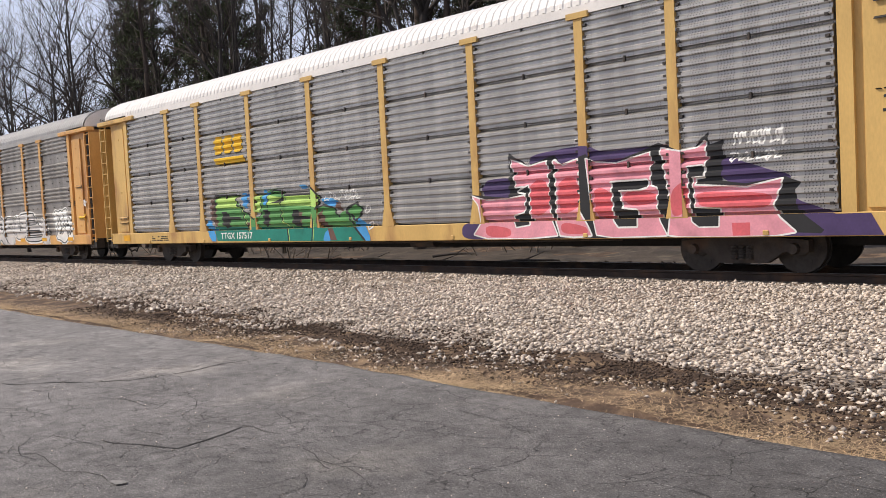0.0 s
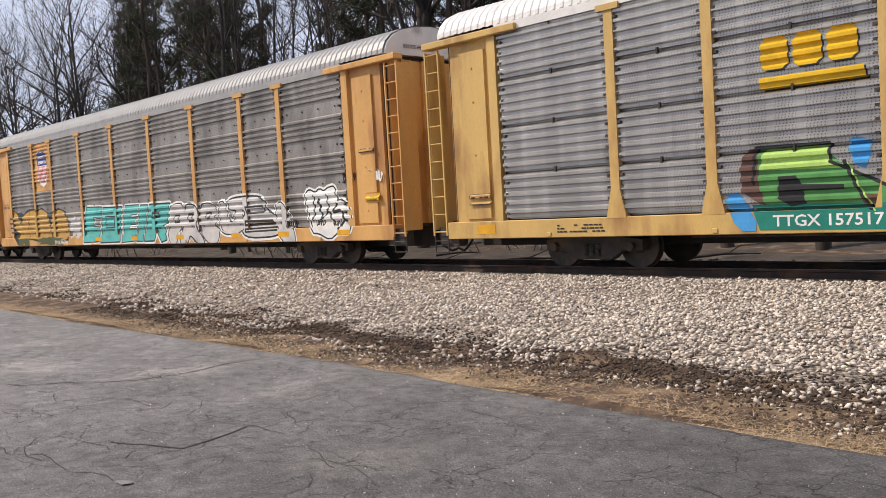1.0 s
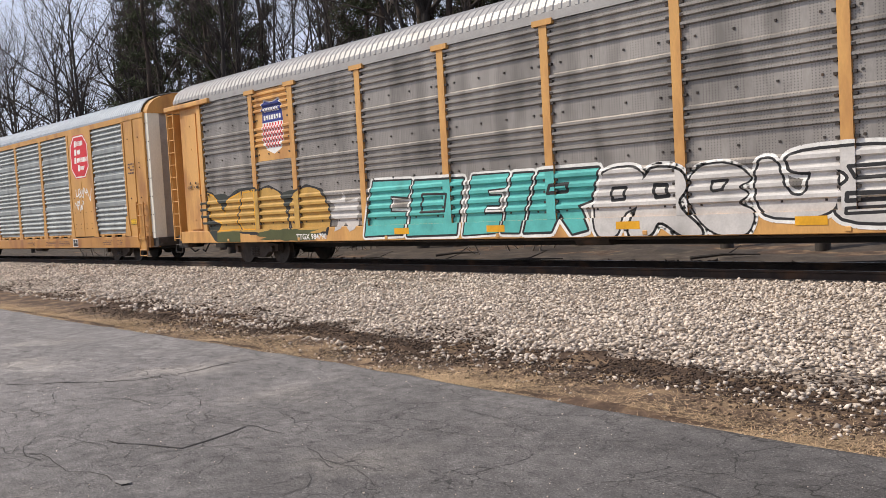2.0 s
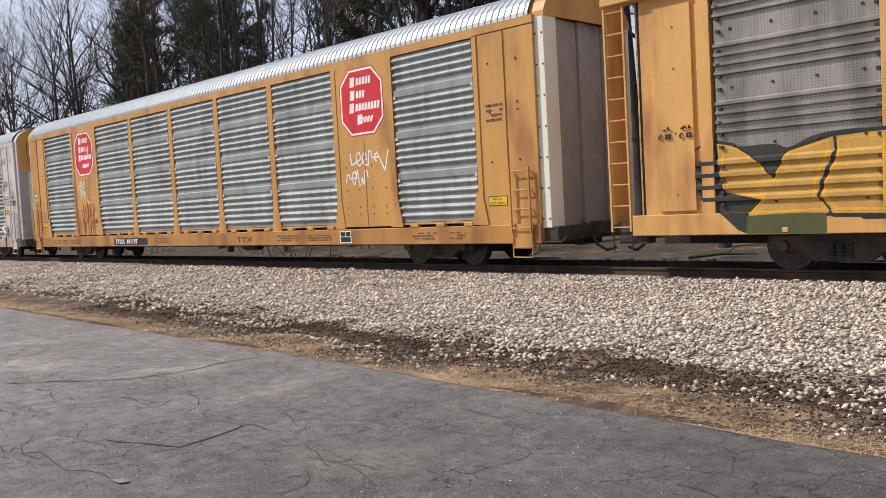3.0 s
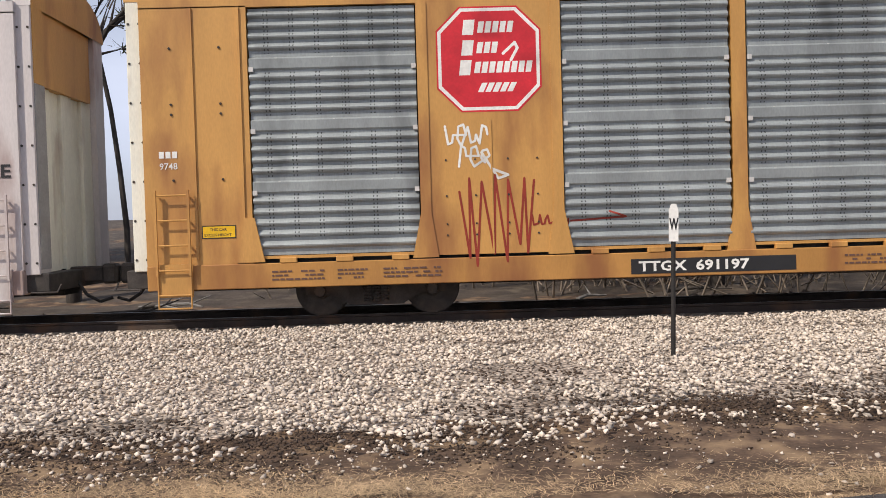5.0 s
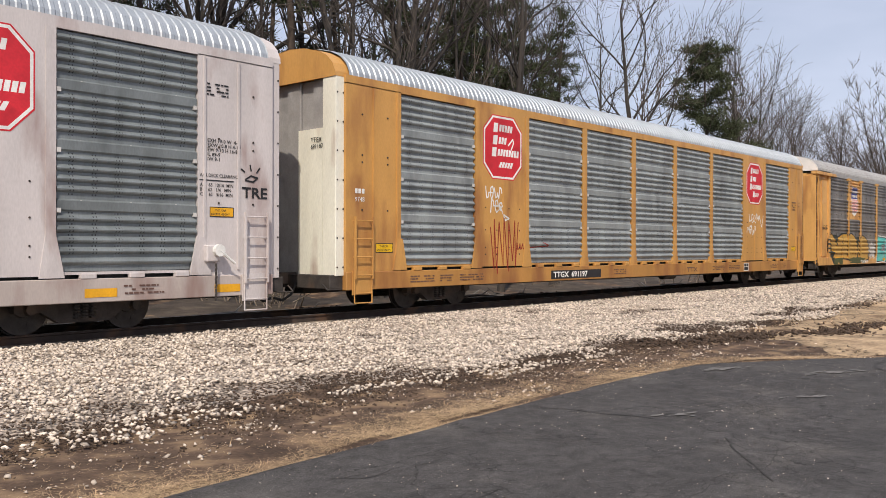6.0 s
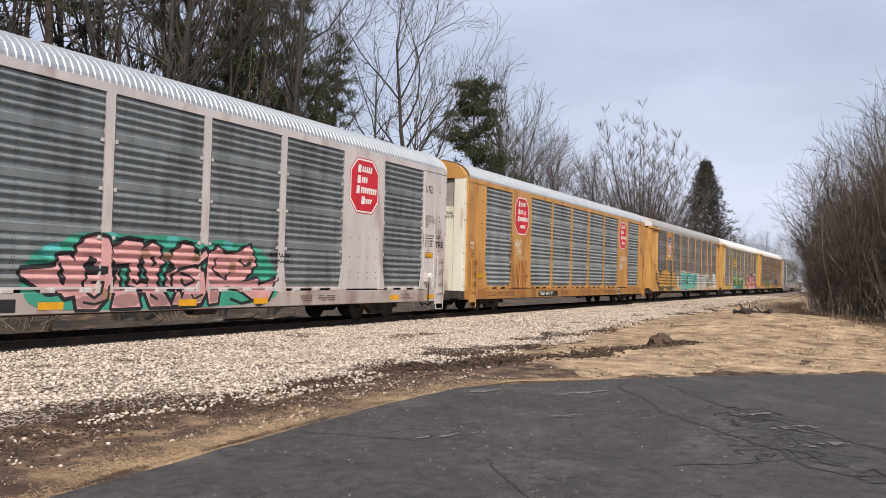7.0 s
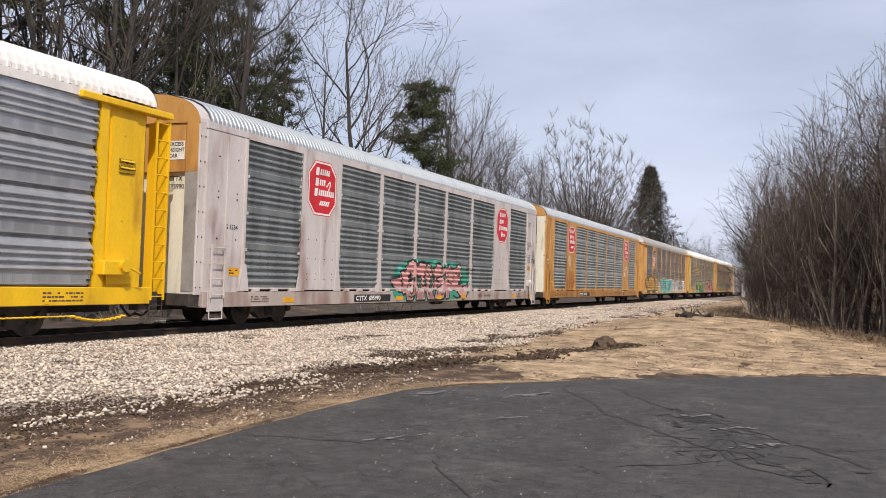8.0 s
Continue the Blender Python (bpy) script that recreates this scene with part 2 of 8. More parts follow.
def pebbled(m, scale):
    """Small stones in the bed: cells of uneven tone, shade painted into their gaps, and real relief."""
    n, l = m.node_tree.nodes, m.node_tree.links
    b = n["Principled BSDF"]
    src = b.inputs["Base Color"].links[0].from_socket
    tc = n.new("ShaderNodeTexCoord")
    cells = n.new("ShaderNodeTexVoronoi")
    cells.inputs["Scale"].default_value = scale
    l.new(tc.outputs["Object"], cells.inputs["Vector"])
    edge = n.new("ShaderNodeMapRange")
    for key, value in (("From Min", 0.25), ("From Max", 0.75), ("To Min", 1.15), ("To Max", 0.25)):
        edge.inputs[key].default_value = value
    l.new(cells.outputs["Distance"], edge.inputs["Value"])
    tone = n.new("ShaderNodeHueSaturation")
    tone.inputs["Saturation"].default_value = 0.0
    l.new(cells.outputs["Color"], tone.inputs["Color"])
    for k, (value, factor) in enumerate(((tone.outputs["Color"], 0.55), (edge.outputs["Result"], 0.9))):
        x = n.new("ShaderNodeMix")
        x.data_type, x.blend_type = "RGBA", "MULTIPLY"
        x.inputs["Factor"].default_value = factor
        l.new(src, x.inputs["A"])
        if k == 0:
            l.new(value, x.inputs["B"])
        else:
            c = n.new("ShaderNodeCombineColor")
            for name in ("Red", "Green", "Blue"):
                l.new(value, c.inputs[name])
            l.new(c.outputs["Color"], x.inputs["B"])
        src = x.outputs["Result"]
    l.new(src, b.inputs["Base Color"])
    bp = n.new("ShaderNodeBump")
    bp.inputs["Strength"].default_value, bp.inputs["Distance"].default_value, bp.invert = 1.0, 0.03, True
    l.new(cells.outputs["Distance"], bp.inputs["Height"])
    l.new(bp.outputs["Normal"], b.inputs["Normal"])


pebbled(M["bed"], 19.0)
M["stone"] = material("limestone_ballast", (0.57, 0.485, 0.405), 0.9, 0, 0.18, 5, 70, 0.3, None, 0, 1, 0.42)
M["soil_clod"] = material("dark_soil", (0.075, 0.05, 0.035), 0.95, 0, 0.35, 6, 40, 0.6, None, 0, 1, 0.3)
M["straw"] = material("dry_grass", (0.50, 0.355, 0.21), 0.9, 0, 0.25, 1.5, 30, 0, None, 0, 1, 0.4)
M["grass"] = material("dead_lawn", (0.40, 0.29, 0.18), 0.95, 0, 0.45, 1.6, 16, 1.0, (0.17, 0.11, 0.07), 0.34, 1.0, 0.0, 0.3, 1.4)
M["weed"] = material("dead_weeds", (0.20, 0.14, 0.088), 0.95, 0, 0.3, 1.5, 20, 0, None, 0, 1, 0.5)
M["leaf"] = material("leaf_litter", (0.06, 0.045, 0.034), 0.95, 0, 0.45, 1.2, 14, 0.9, (0.12, 0.095, 0.07), 0.3)
M["bark"] = material("grey_bark", (0.055, 0.047, 0.042), 0.95, 0, 0.35, 2.5, 25, 0.4, None, 0, 0.3)
M["twig"] = material("bare_twigs", (0.085, 0.068, 0.057), 0.95, 0, 0.25, 2, 20, 0, None, 0, 1, 0.3)
M["twig_dark"] = material("dark_twigs", (0.05, 0.04, 0.035), 0.95, 0, 0.25, 2, 20, 0, None, 0, 1, 0.3)
M["bark_pine"] = material("pine_bark", (0.075, 0.056, 0.045), 0.95, 0, 0.35, 3, 25, 0.4, None, 0, 0.3)
M["needle"] = material("pine_needles", (0.050, 0.060, 0.026), 0.8, 0, 0.3, 1.2, 12, 0, None, 0, 1, 0.45)
M["needle_dark"] = material("spruce_needles", (0.052, 0.047, 0.034), 0.8, 0, 0.3, 1.2, 12, 0, None, 0, 1, 0.45)
M["brush"] = material("tan_brush", (0.085, 0.066, 0.052), 0.95, 0, 0.3, 1.2, 12, 0, None, 0, 1, 0.55)
M["stem"] = material("pale_stems", (0.19, 0.155, 0.125), 0.95, 0, 0.3, 2.5, 20, 0.2, None, 0, 0.4, 0.4)
M["house"] = material("white_siding", (0.72, 0.73, 0.75), 0.7, 0, 0.06, 2, 30, 0.05)
M["olive"] = spray("olive_spray", (0.075, 0.085, 0.03))
M["crack"] = material("crack_filler", (0.036, 0.033, 0.031), 0.85, 0, 0.25, 4, 50, 0.2)
M["patch"] = material("dark_sealed_asphalt", (0.045, 0.041, 0.038), 0.75, 0, 0.2, 0.8, 70, 0.3)
M["pale"] = material("pale_scuff", (0.19, 0.18, 0.17), 0.9, 0, 0.3, 6, 60, 0.2)


# ---- mesh helpers ----
def mesh_of(name, bm, mat, smooth=False):
    me = bpy.data.meshes.new(name)
    bm.normal_update()
    bm.to_mesh(me)
    bm.free()
    me.materials.append(mat)
    if smooth:
        for f in me.polygons:
            f.use_smooth = True
    return me


def part(name, bm, mat, parent, label="", smooth=False):
    ob = new(name, mesh_of(name, bm, mat, smooth))
    if parent is not None:
        ob.parent = parent
    return tagged(ob, label)


def raw(name, verts, faces, mat, smooth=False):
    me = bpy.data.meshes.new(name)
    me.from_pydata(verts, [], faces)
    me.materials.append(mat)
    if smooth:
        for f in me.polygons:
            f.use_smooth = True
    return me


def box(bm, x0, x1, y0, y1, z0, z1, cut=0.0):
    c = [bm.verts.new((x, y, z)) for z in (z0, z1) for x, y in ((x0, y0), (x1, y0), (x1, y1), (x0, y1))]
    fs = [bm.faces.new([c[i] for i in q]) for q in
          ((3, 2, 1, 0), (4, 5, 6, 7), (0, 1, 5, 4), (1, 2, 6, 5), (2, 3, 7, 6), (3, 0, 4, 7))]
    if cut:
        es = {e for f in fs for e in f.edges}
        bmesh.ops.bevel(bm, geom=list(es), offset=cut, segments=1, affect="EDGES")
    return bm


def boxed(*args, cut=0.0):
    return box(bmesh.new(), *args, cut=cut)


def rod(bm, a, b, r0, r1=None, n=8, caps=True):
    a, b = Vector(a), Vector(b)
    r1 = r0 if r1 is None else r1
    d = (b - a).normalized()
    u = d.orthogonal().normalized()
    w = d.cross(u)
    ring = [[bm.verts.new(p + (u * math.cos(k * math.tau / n) + w * math.sin(k * math.tau / n)) * r) for k in range(n)] for p, r in ((a, r0), (b, r1))]
    for k in range(n):
        bm.faces.new((ring[0][k], ring[0][(k + 1) % n], ring[1][(k + 1) % n], ring[1][k]))
    if caps:
        bm.faces.new(ring[0][::-1])
        bm.faces.new(ring[1])
    return bm


def slab(bm, pts, y0, y1):
    """A plate: an outline in x and z, between two depths (y0 nearer the camera side)."""
    f = [bm.verts.new((x, y0, z)) for x, z in pts]
    g = [bm.verts.new((x, y1, z)) for x, z in pts]
    n = len(pts)
    bm.faces.new(f)
    bm.faces.new(g[::-1])
    for i in range(n):
        bm.faces.new((f[(i + 1) % n], f[i], g[i], g[(i + 1) % n]))
    bmesh.ops.recalc_face_normals(bm, faces=bm.faces[:])
    return bm


def letters(body, size, bold=0.0, width=1.0):
    """Writing as flat triangles: a list of polygons in x and z from the left end of the base line."""
    cu = bpy.data.curves.new("writing", "FONT")
    cu.body, cu.size, cu.offset, cu.resolution_u = body, size, bold, 2
    ob = bpy.data.objects.new("writing", cu)
    me = bpy.data.meshes.new_from_object(ob)
    polys = [[(me.vertices[i].co.x * width, me.vertices[i].co.y) for i in f.vertices] for f in me.polygons]
    bpy.data.objects.remove(ob)
    bpy.data.curves.remove(cu)
    bpy.data.meshes.remove(me)
    return polys


# ---- the train ----
TRACK_Y, RAIL_Z = 15.0, 0.34
SPEED, GAIN = 16.553, 0.0065
FACE = 1.5  # half width of the racks at their side sheets
Z_LO, Z_HI = 1.02, 4.78


def ribs(kind):
    """Relief of the side sheets: pairs of height and depth, from sill to eave."""
    out, step = [], (Z_HI - Z_LO) / 4
    for i in range(4):
        z = Z_LO + i * step
        if kind == "seamed":
            out += [(z, -0.11), (z + 0.034, -0.11), (z + 0.036, 0.0)]
            n, z0, pitch = 5, z + 0.06, 0.172
        elif kind == "barred":
            n, z0, pitch = 4, z + 0.27, 0.14
            out += [(z, -0.09), (z + 0.028, -0.09), (z + 0.03, 0.0), (z + 0.25, 0.0)]
        elif kind == "banded":
            n, z0, pitch = 4, z + (0.30 if i else 0.10), (0.150 if i else 0.2)
            out += [(z, 0.0), (z + (0.28 if i else 0.05), 0.0)]
        else:
            n, z0, pitch = (4, z + 0.265, 0.162) if i else (5, z + 0.06, 0.17)
            out += [(z, 0.0), (z + 0.03, 0.034), (z + 0.17, 0.044), (z + 0.2, 0.0), (z + 0.255, 0.0)] if i else [(z, 0.0)]
        for k in range(n):
            a = z0 + k * pitch
            if kind == "barred":
                out += [(a, 0.0), (a + pitch * 0.15, 0.0), (a + pitch * 0.24, 0.04), (a + pitch * 0.36, 0.06), (a + pitch * 0.5, 0.056), (a + pitch * 0.66, 0.036), (a + pitch * 0.84, 0.0)]
            elif kind == "flush":
                out += [(a, 0.0), (a + pitch * 0.2, 0.0), (a + pitch * 0.30, 0.03), (a + pitch * 0.42, 0.052), (a + pitch * 0.55, 0.058), (a + pitch * 0.70, 0.044), (a + pitch * 0.84, 0.018), (a + pitch * 0.92, 0.0)]
            else:
                out += [(a, 0.0), (a + pitch * 0.26, 0.0), (a + pitch * 0.40, 0.05), (a + pitch * 0.70, 0.05), (a + pitch * 0.9, 0.0)]
    out.append((Z_HI, 0.0))
    return out


def bay(bm, x0, x1, prof, side):
    """One corrugated side sheet; side -1 faces the camera."""
    rows = [[bm.verts.new((x, side * (FACE + d), z)) for x in (x0, x1)] for z, d in prof]
    for a, b in zip(rows, rows[1:]):
        q = (a[0], a[1], b[1], b[0])
        bm.faces.new(q if side < 0 else q[::-1])
    # folded flanges close the sheet's ends
    for col, x in ((0, x0), (1, x1)):
        back = [bm.verts.new((x, side * (FACE - 0.09), z)) for z, d in prof]
        for i in range(len(prof) - 1):
            bm.faces.new((rows[i][col], back[i], back[i + 1], rows[i + 1][col]))
    return bm


ROOF = [(-1.53, 4.96), (-1.52, 5.06), (-1.43, 5.24), (-1.25, 5.41), (-0.95, 5.55), (-0.5, 5.66), (0, 5.70)]
ROOF = ROOF + [(-y, z) for y, z in ROOF[-2::-1]]


def roof_mesh(half, pitch, depth, mat):
    bm = bmesh.new()
    xs, x, k = [], -half, 0
    while x < half:
        xs += [(x, 0.0), (x + pitch * 0.42, 0.0), (x + pitch * 0.54, depth), (x + pitch * 0.88, depth)]
        x += pitch
    xs.append((half, 0.0))
    rows = []
    for x, up in xs:
        rows.append([bm.verts.new((min(x, half), y * (1 + up * 0.5), z + up * (0.3 + 0.7 * (1 - abs(y) / 1.6)))) for y, z in ROOF])
    for a, b in zip(rows, rows[1:]):
        for i in range(len(ROOF) - 1):
            bm.faces.new((a[i], b[i], b[i + 1], a[i + 1]))
    return mesh_of("roof", bm, mat)


def clip(poly, axis, lo, hi):
    """The piece of a flat convex outline between lo and hi along an axis."""
    for bound, sign in ((lo, 1), (hi, -1)):
        out = []
        for i, p in enumerate(poly):
            q = poly[i - 1]
            a, b = sign * (q[axis] - bound), sign * (p[axis] - bound)
            if (a < 0) != (b < 0):
                t = a / (a - b)
                out.append((q[0] + (p[0] - q[0]) * t, q[1] + (p[1] - q[1]) * t))
            if b >= 0:
                out.append(p)
        poly = out
        if len(poly) < 3:
            return []
    return poly


class Skin:
    """The near side of one car, on which signs and sprayed paint lie."""

    def __init__(self, car, prof, posts, sill, sill_depth, post_depth, bottom):
        self.car, self.prof, self.bottom = car, prof, bottom
        self.sill, self.sill_depth, self.post_depth = sill, sill_depth, post_depth
        edges, x = [], -14.0
        for a, b in sorted(posts):
            if a > x:
                edges.append((x, a, False))
            edges.append((a, b, True))
            x = b
        self.spans = edges + [(x, 14.0, False)]
        self.zs = [z for z, d in prof]
        self.ds = [d for z, d in prof]
        self.layer = 0

    def lay(self, name, polys, mat, label=""):
        """Paint outlines onto the side; each call lies a hair above the last one."""
        verts, faces = [], []
        self.layer += 1
        k = 0
        for poly in polys:
            k += 1
            lift = 0.003 + 0.0002 * self.layer + 0.000004 * (k % 40)
            x_lo, x_hi = min(p[0] for p in poly), max(p[0] for p in poly)
            for a, b, post in self.spans:
                if b < x_lo or a > x_hi:
                    continue
                piece = clip(poly, 0, a, b)
                if not piece:
                    continue
                low = clip(piece, 1, self.bottom, self.sill)
                todo = [(low, self.sill_depth)] if low else []
                high = clip(piece, 1, self.sill, 9)
                if high and post:
                    todo.append((high, self.post_depth))
                elif high:
                    for z0, z1 in zip([self.sill] + self.zs, self.zs + [9]):
                        if z1 > z0:
                            bit = clip(high, 1, z0, z1)
                            if bit:
                                todo.append((bit, None))
                for bit, depth in todo:
                    base = len(verts)
                    for x, z in bit:
                        d = np.interp(z, self.zs, self.ds) if depth is None else depth
                        verts.append((x, -(FACE + d + lift), z))
                    faces.append(tuple(range(base, base + len(bit))))
        if faces:
            ob = new(name, raw(name, verts, faces, mat))
            ob.parent = self.car
            tagged(ob, label)
            return ob


def quad(x0, x1, z0, z1, lean=0.0):
    return [(x0, z0), (x1, z0), (x1 + lean, z1), (x0 + lean, z1)]


def stroke(points, w):
    """A thick drawn line as convex pieces, with overlapping square ends."""
    out = []
    for (ax, az), (bx, bz) in zip(points, points[1:]):
        d = math.hypot(bx - ax, bz - az) or 1e-6
        ux, uz = (bx - ax) / d, (bz - az) / d
        e = w * 0.5
        ax2, az2, bx2, bz2 = ax - ux * e, az - uz * e, bx + ux * e, bz + uz * e
        nx, nz = -uz * e, ux * e
        out.append([(ax2 - nx, az2 - nz), (bx2 - nx, bz2 - nz), (bx2 + nx, bz2 + nz), (ax2 + nx, az2 + nz)])
    return out


def round_stroke(points, w, n=8):
    """The same with rounded joints, as a spray can draws it."""
    out = []
    for (ax, az), (bx, bz) in zip(points, points[1:]):
        d = math.hypot(bx - ax, bz - az) or 1e-6
        nx, nz = -(bz - az) / d * w / 2, (bx - ax) / d * w / 2
        out.append([(ax - nx, az - nz), (bx - nx, bz - nz), (bx + nx, bz + nz), (ax + nx, az + nz)])
    for x, z in points:
        out.append([(x + w / 2 * math.cos(i * math.tau / n), z + w / 2 * math.sin(i * math.tau / n)) for i in range(n)])
    return out


def blob(x0, x1, z0, z1, seed, n=26, rough=0.16):
    """An uneven cloud of paint, as a fan of triangles."""
    rnd = random.Random(seed)
    cx, cz = (x0 + x1) / 2, (z0 + z1) / 2
    ring = []
    for i in range(n):
        a = i * math.tau / n
        k = 1 + rnd.uniform(-rough, rough)
        sq = 1 / max(abs(math.cos(a)), abs(math.sin(a))) ** 0.55
        ring.append((cx + (x1 - x0) / 2 * math.cos(a) * k * sq * 0.86, cz + (z1 - z0) / 2 * math.sin(a) * k * sq * 0.86))
    return [[(cx, cz), ring[i], ring[(i + 1) % n]] for i in range(n)]


GLYPH = {  # block letters drawn with few strokes in a unit cell
    "J": [[(0.05, 0.45), (0.05, 0.1), (0.75, 0.1), (0.75, 0.95)], [(0.45, 0.95), (1.0, 0.95)]],
    "I": [[(0.5, 0.05), (0.5, 0.95)]],
    "G": [[(0.95, 0.92), (0.1, 0.92), (0.1, 0.1), (0.9, 0.1), (0.9, 0.5), (0.55, 0.5)]],
    "L": [[(0.15, 1.05), (0.15, 0.1), (0.95, 0.1), (1.0, 0.5)], [(0.15, 0.62), (0.95, 0.62)]],
    "C": [[(0.95, 0.9), (0.1, 0.9), (0.1, 0.1), (0.95, 0.1)]],
    "V": [[(0.05, 0.95), (0.3, 0.25), (0.55, 0.1), (0.9, 0.35), (0.85, 0.95)]],
    "K": [[(0.1, 0.05), (0.1, 0.95)], [(0.95, 0.95), (0.2, 0.5), (0.95, 0.05)]],
    "O": [[(0.1, 0.1), (0.1, 0.9), (0.9, 0.9), (0.9, 0.1), (0.1, 0.1)]],
    "E": [[(0.95, 0.92), (0.1, 0.92), (0.1, 0.08), (0.95, 0.08)], [(0.1, 0.5), (0.8, 0.5)]],
    "F": [[(0.95, 0.92), (0.1, 0.92), (0.1, 0.05)], [(0.1, 0.5), (0.8, 0.5)]],
    "R": [[(0.1, 0.05), (0.1, 0.92), (0.85, 0.92), (0.85, 0.5), (0.2, 0.45), (0.95, 0.05)]],
    "D": [[(0.1, 0.05), (0.1, 0.95), (0.7, 0.9), (0.92, 0.5), (0.7, 0.1), (0.1, 0.05)]],
    "U": [[(0.1, 0.95), (0.1, 0.15), (0.5, 0.05), (0.9, 0.15), (0.9, 0.95)]],
    "Z": [[(0.05, 0.92), (0.95, 0.92), (0.1, 0.1), (0.95, 0.1)]],
    "N": [[(0.1, 0.05), (0.1, 0.95), (0.9, 0.1), (0.9, 0.95)]],
    "M": [[(0.05, 0.05), (0.15, 0.95), (0.5, 0.3), (0.85, 0.95), (0.95, 0.05)]],
    "B": [[(0.1, 0.05), (0.1, 0.95), (0.8, 0.85), (0.75, 0.55), (0.2, 0.5), (0.85, 0.45), (0.85, 0.1), (0.1, 0.05)]],
    "S": [[(0.95, 0.85), (0.5, 0.95), (0.1, 0.8), (0.25, 0.55), (0.8, 0.42), (0.9, 0.2), (0.5, 0.05), (0.05, 0.15)]],
    "T": [[(0.05, 0.9), (0.95, 0.9)], [(0.5, 0.9), (0.5, 0.05)]],
    "P": [[(0.1, 0.05), (0.1, 0.92), (0.85, 0.9), (0.85, 0.5), (0.15, 0.45)]],
}


def word(text, x0, x1, z0, z1, w, rounded=False, lean=0.0, gap=0.12, shift=(0, 0), grow=0.0, tops=None):
    """Sprayed block letters as pieces between x0 and x1; grow widens them for an outline."""
    step, out = (x1 - x0) / len(text), []
    for i, ch in enumerate(text):
        a, b = x0 + i * step + gap, x0 + (i + 1) * step - gap
        top = z1 + (tops[i] if tops else 0)
        for line in GLYPH[ch]:
            pts = [(a + px * (b - a) + lean * pz + shift[0], z0 + pz * (top - z0) + shift[1]) for px, pz in line]
            out += (round_stroke if rounded else stroke)(pts, w + grow)
    return out


def filled(outlines):
    """Closed outlines of any shape as triangles."""
    out = []
    for pts in outlines:
        for t in geometry.tessellate_polygon([[Vector((x, z, 0)) for x, z in pts]]):
            tri = [pts[i] for i in t]
            area = (tri[1][0] - tri[0][0]) * (tri[2][1] - tri[0][1]) - (tri[2][0] - tri[0][0]) * (tri[1][1] - tri[0][1])
            out.append(tri if area > 0 else tri[::-1])
    return out


def contours(outlines, w, closed=True):
    """Drawn lines along outlines, a little unsteady in width."""
    out = []
    for k, pts in enumerate(outlines):
        out += round_stroke(pts + pts[:1] if closed else pts, w * (1 + 0.2 * math.sin(k * 2.1)), 6)
    return out


def smoothed(outlines, times=1):
    """Round the corners of sprayed outlines by cutting them."""
    for _ in range(times):
        nxt = []
        for pts in outlines:
            out = []
            for (ax, az), (bx, bz) in zip(pts, pts[1:] + pts[:1]):
                out += [(ax * 0.78 + bx * 0.22, az * 0.78 + bz * 0.22), (ax * 0.22 + bx * 0.78, az * 0.22 + bz * 0.78)]
            nxt.append(out)
        outlines = nxt
    return outlines


def ladder(parent, x0, x1, y, z0, z1, n, mat, side_board=False):
    bm = bmesh.new()
    for x in (x0, x1):
        box(bm, x - 0.018, x + 0.018, y - 0.02, y + 0.02, z0, z1)
    rails = part("ladder", bm, mat, parent, "steel side ladder")
    rung = bmesh.new()
    rod(rung, (x0, y, 0), (x1, y, 0), 0.014, n=6)
    for x in (x0 + 0.02, x1 - 0.02):
        box(rung, x - 0.012, x + 0.012, y, y + 0.08, -0.012, 0.012)
    me = mesh_of("rung", rung, mat)
    for k in range(n):
        r = new("rung", me)
        r.parent = rails
        r.location = (0, 0, z0 + 0.08 + (z1 - z0 - 0.16) * k / (n - 1))
    return rails


WHEEL_R = 0.42
wheel_sets = []


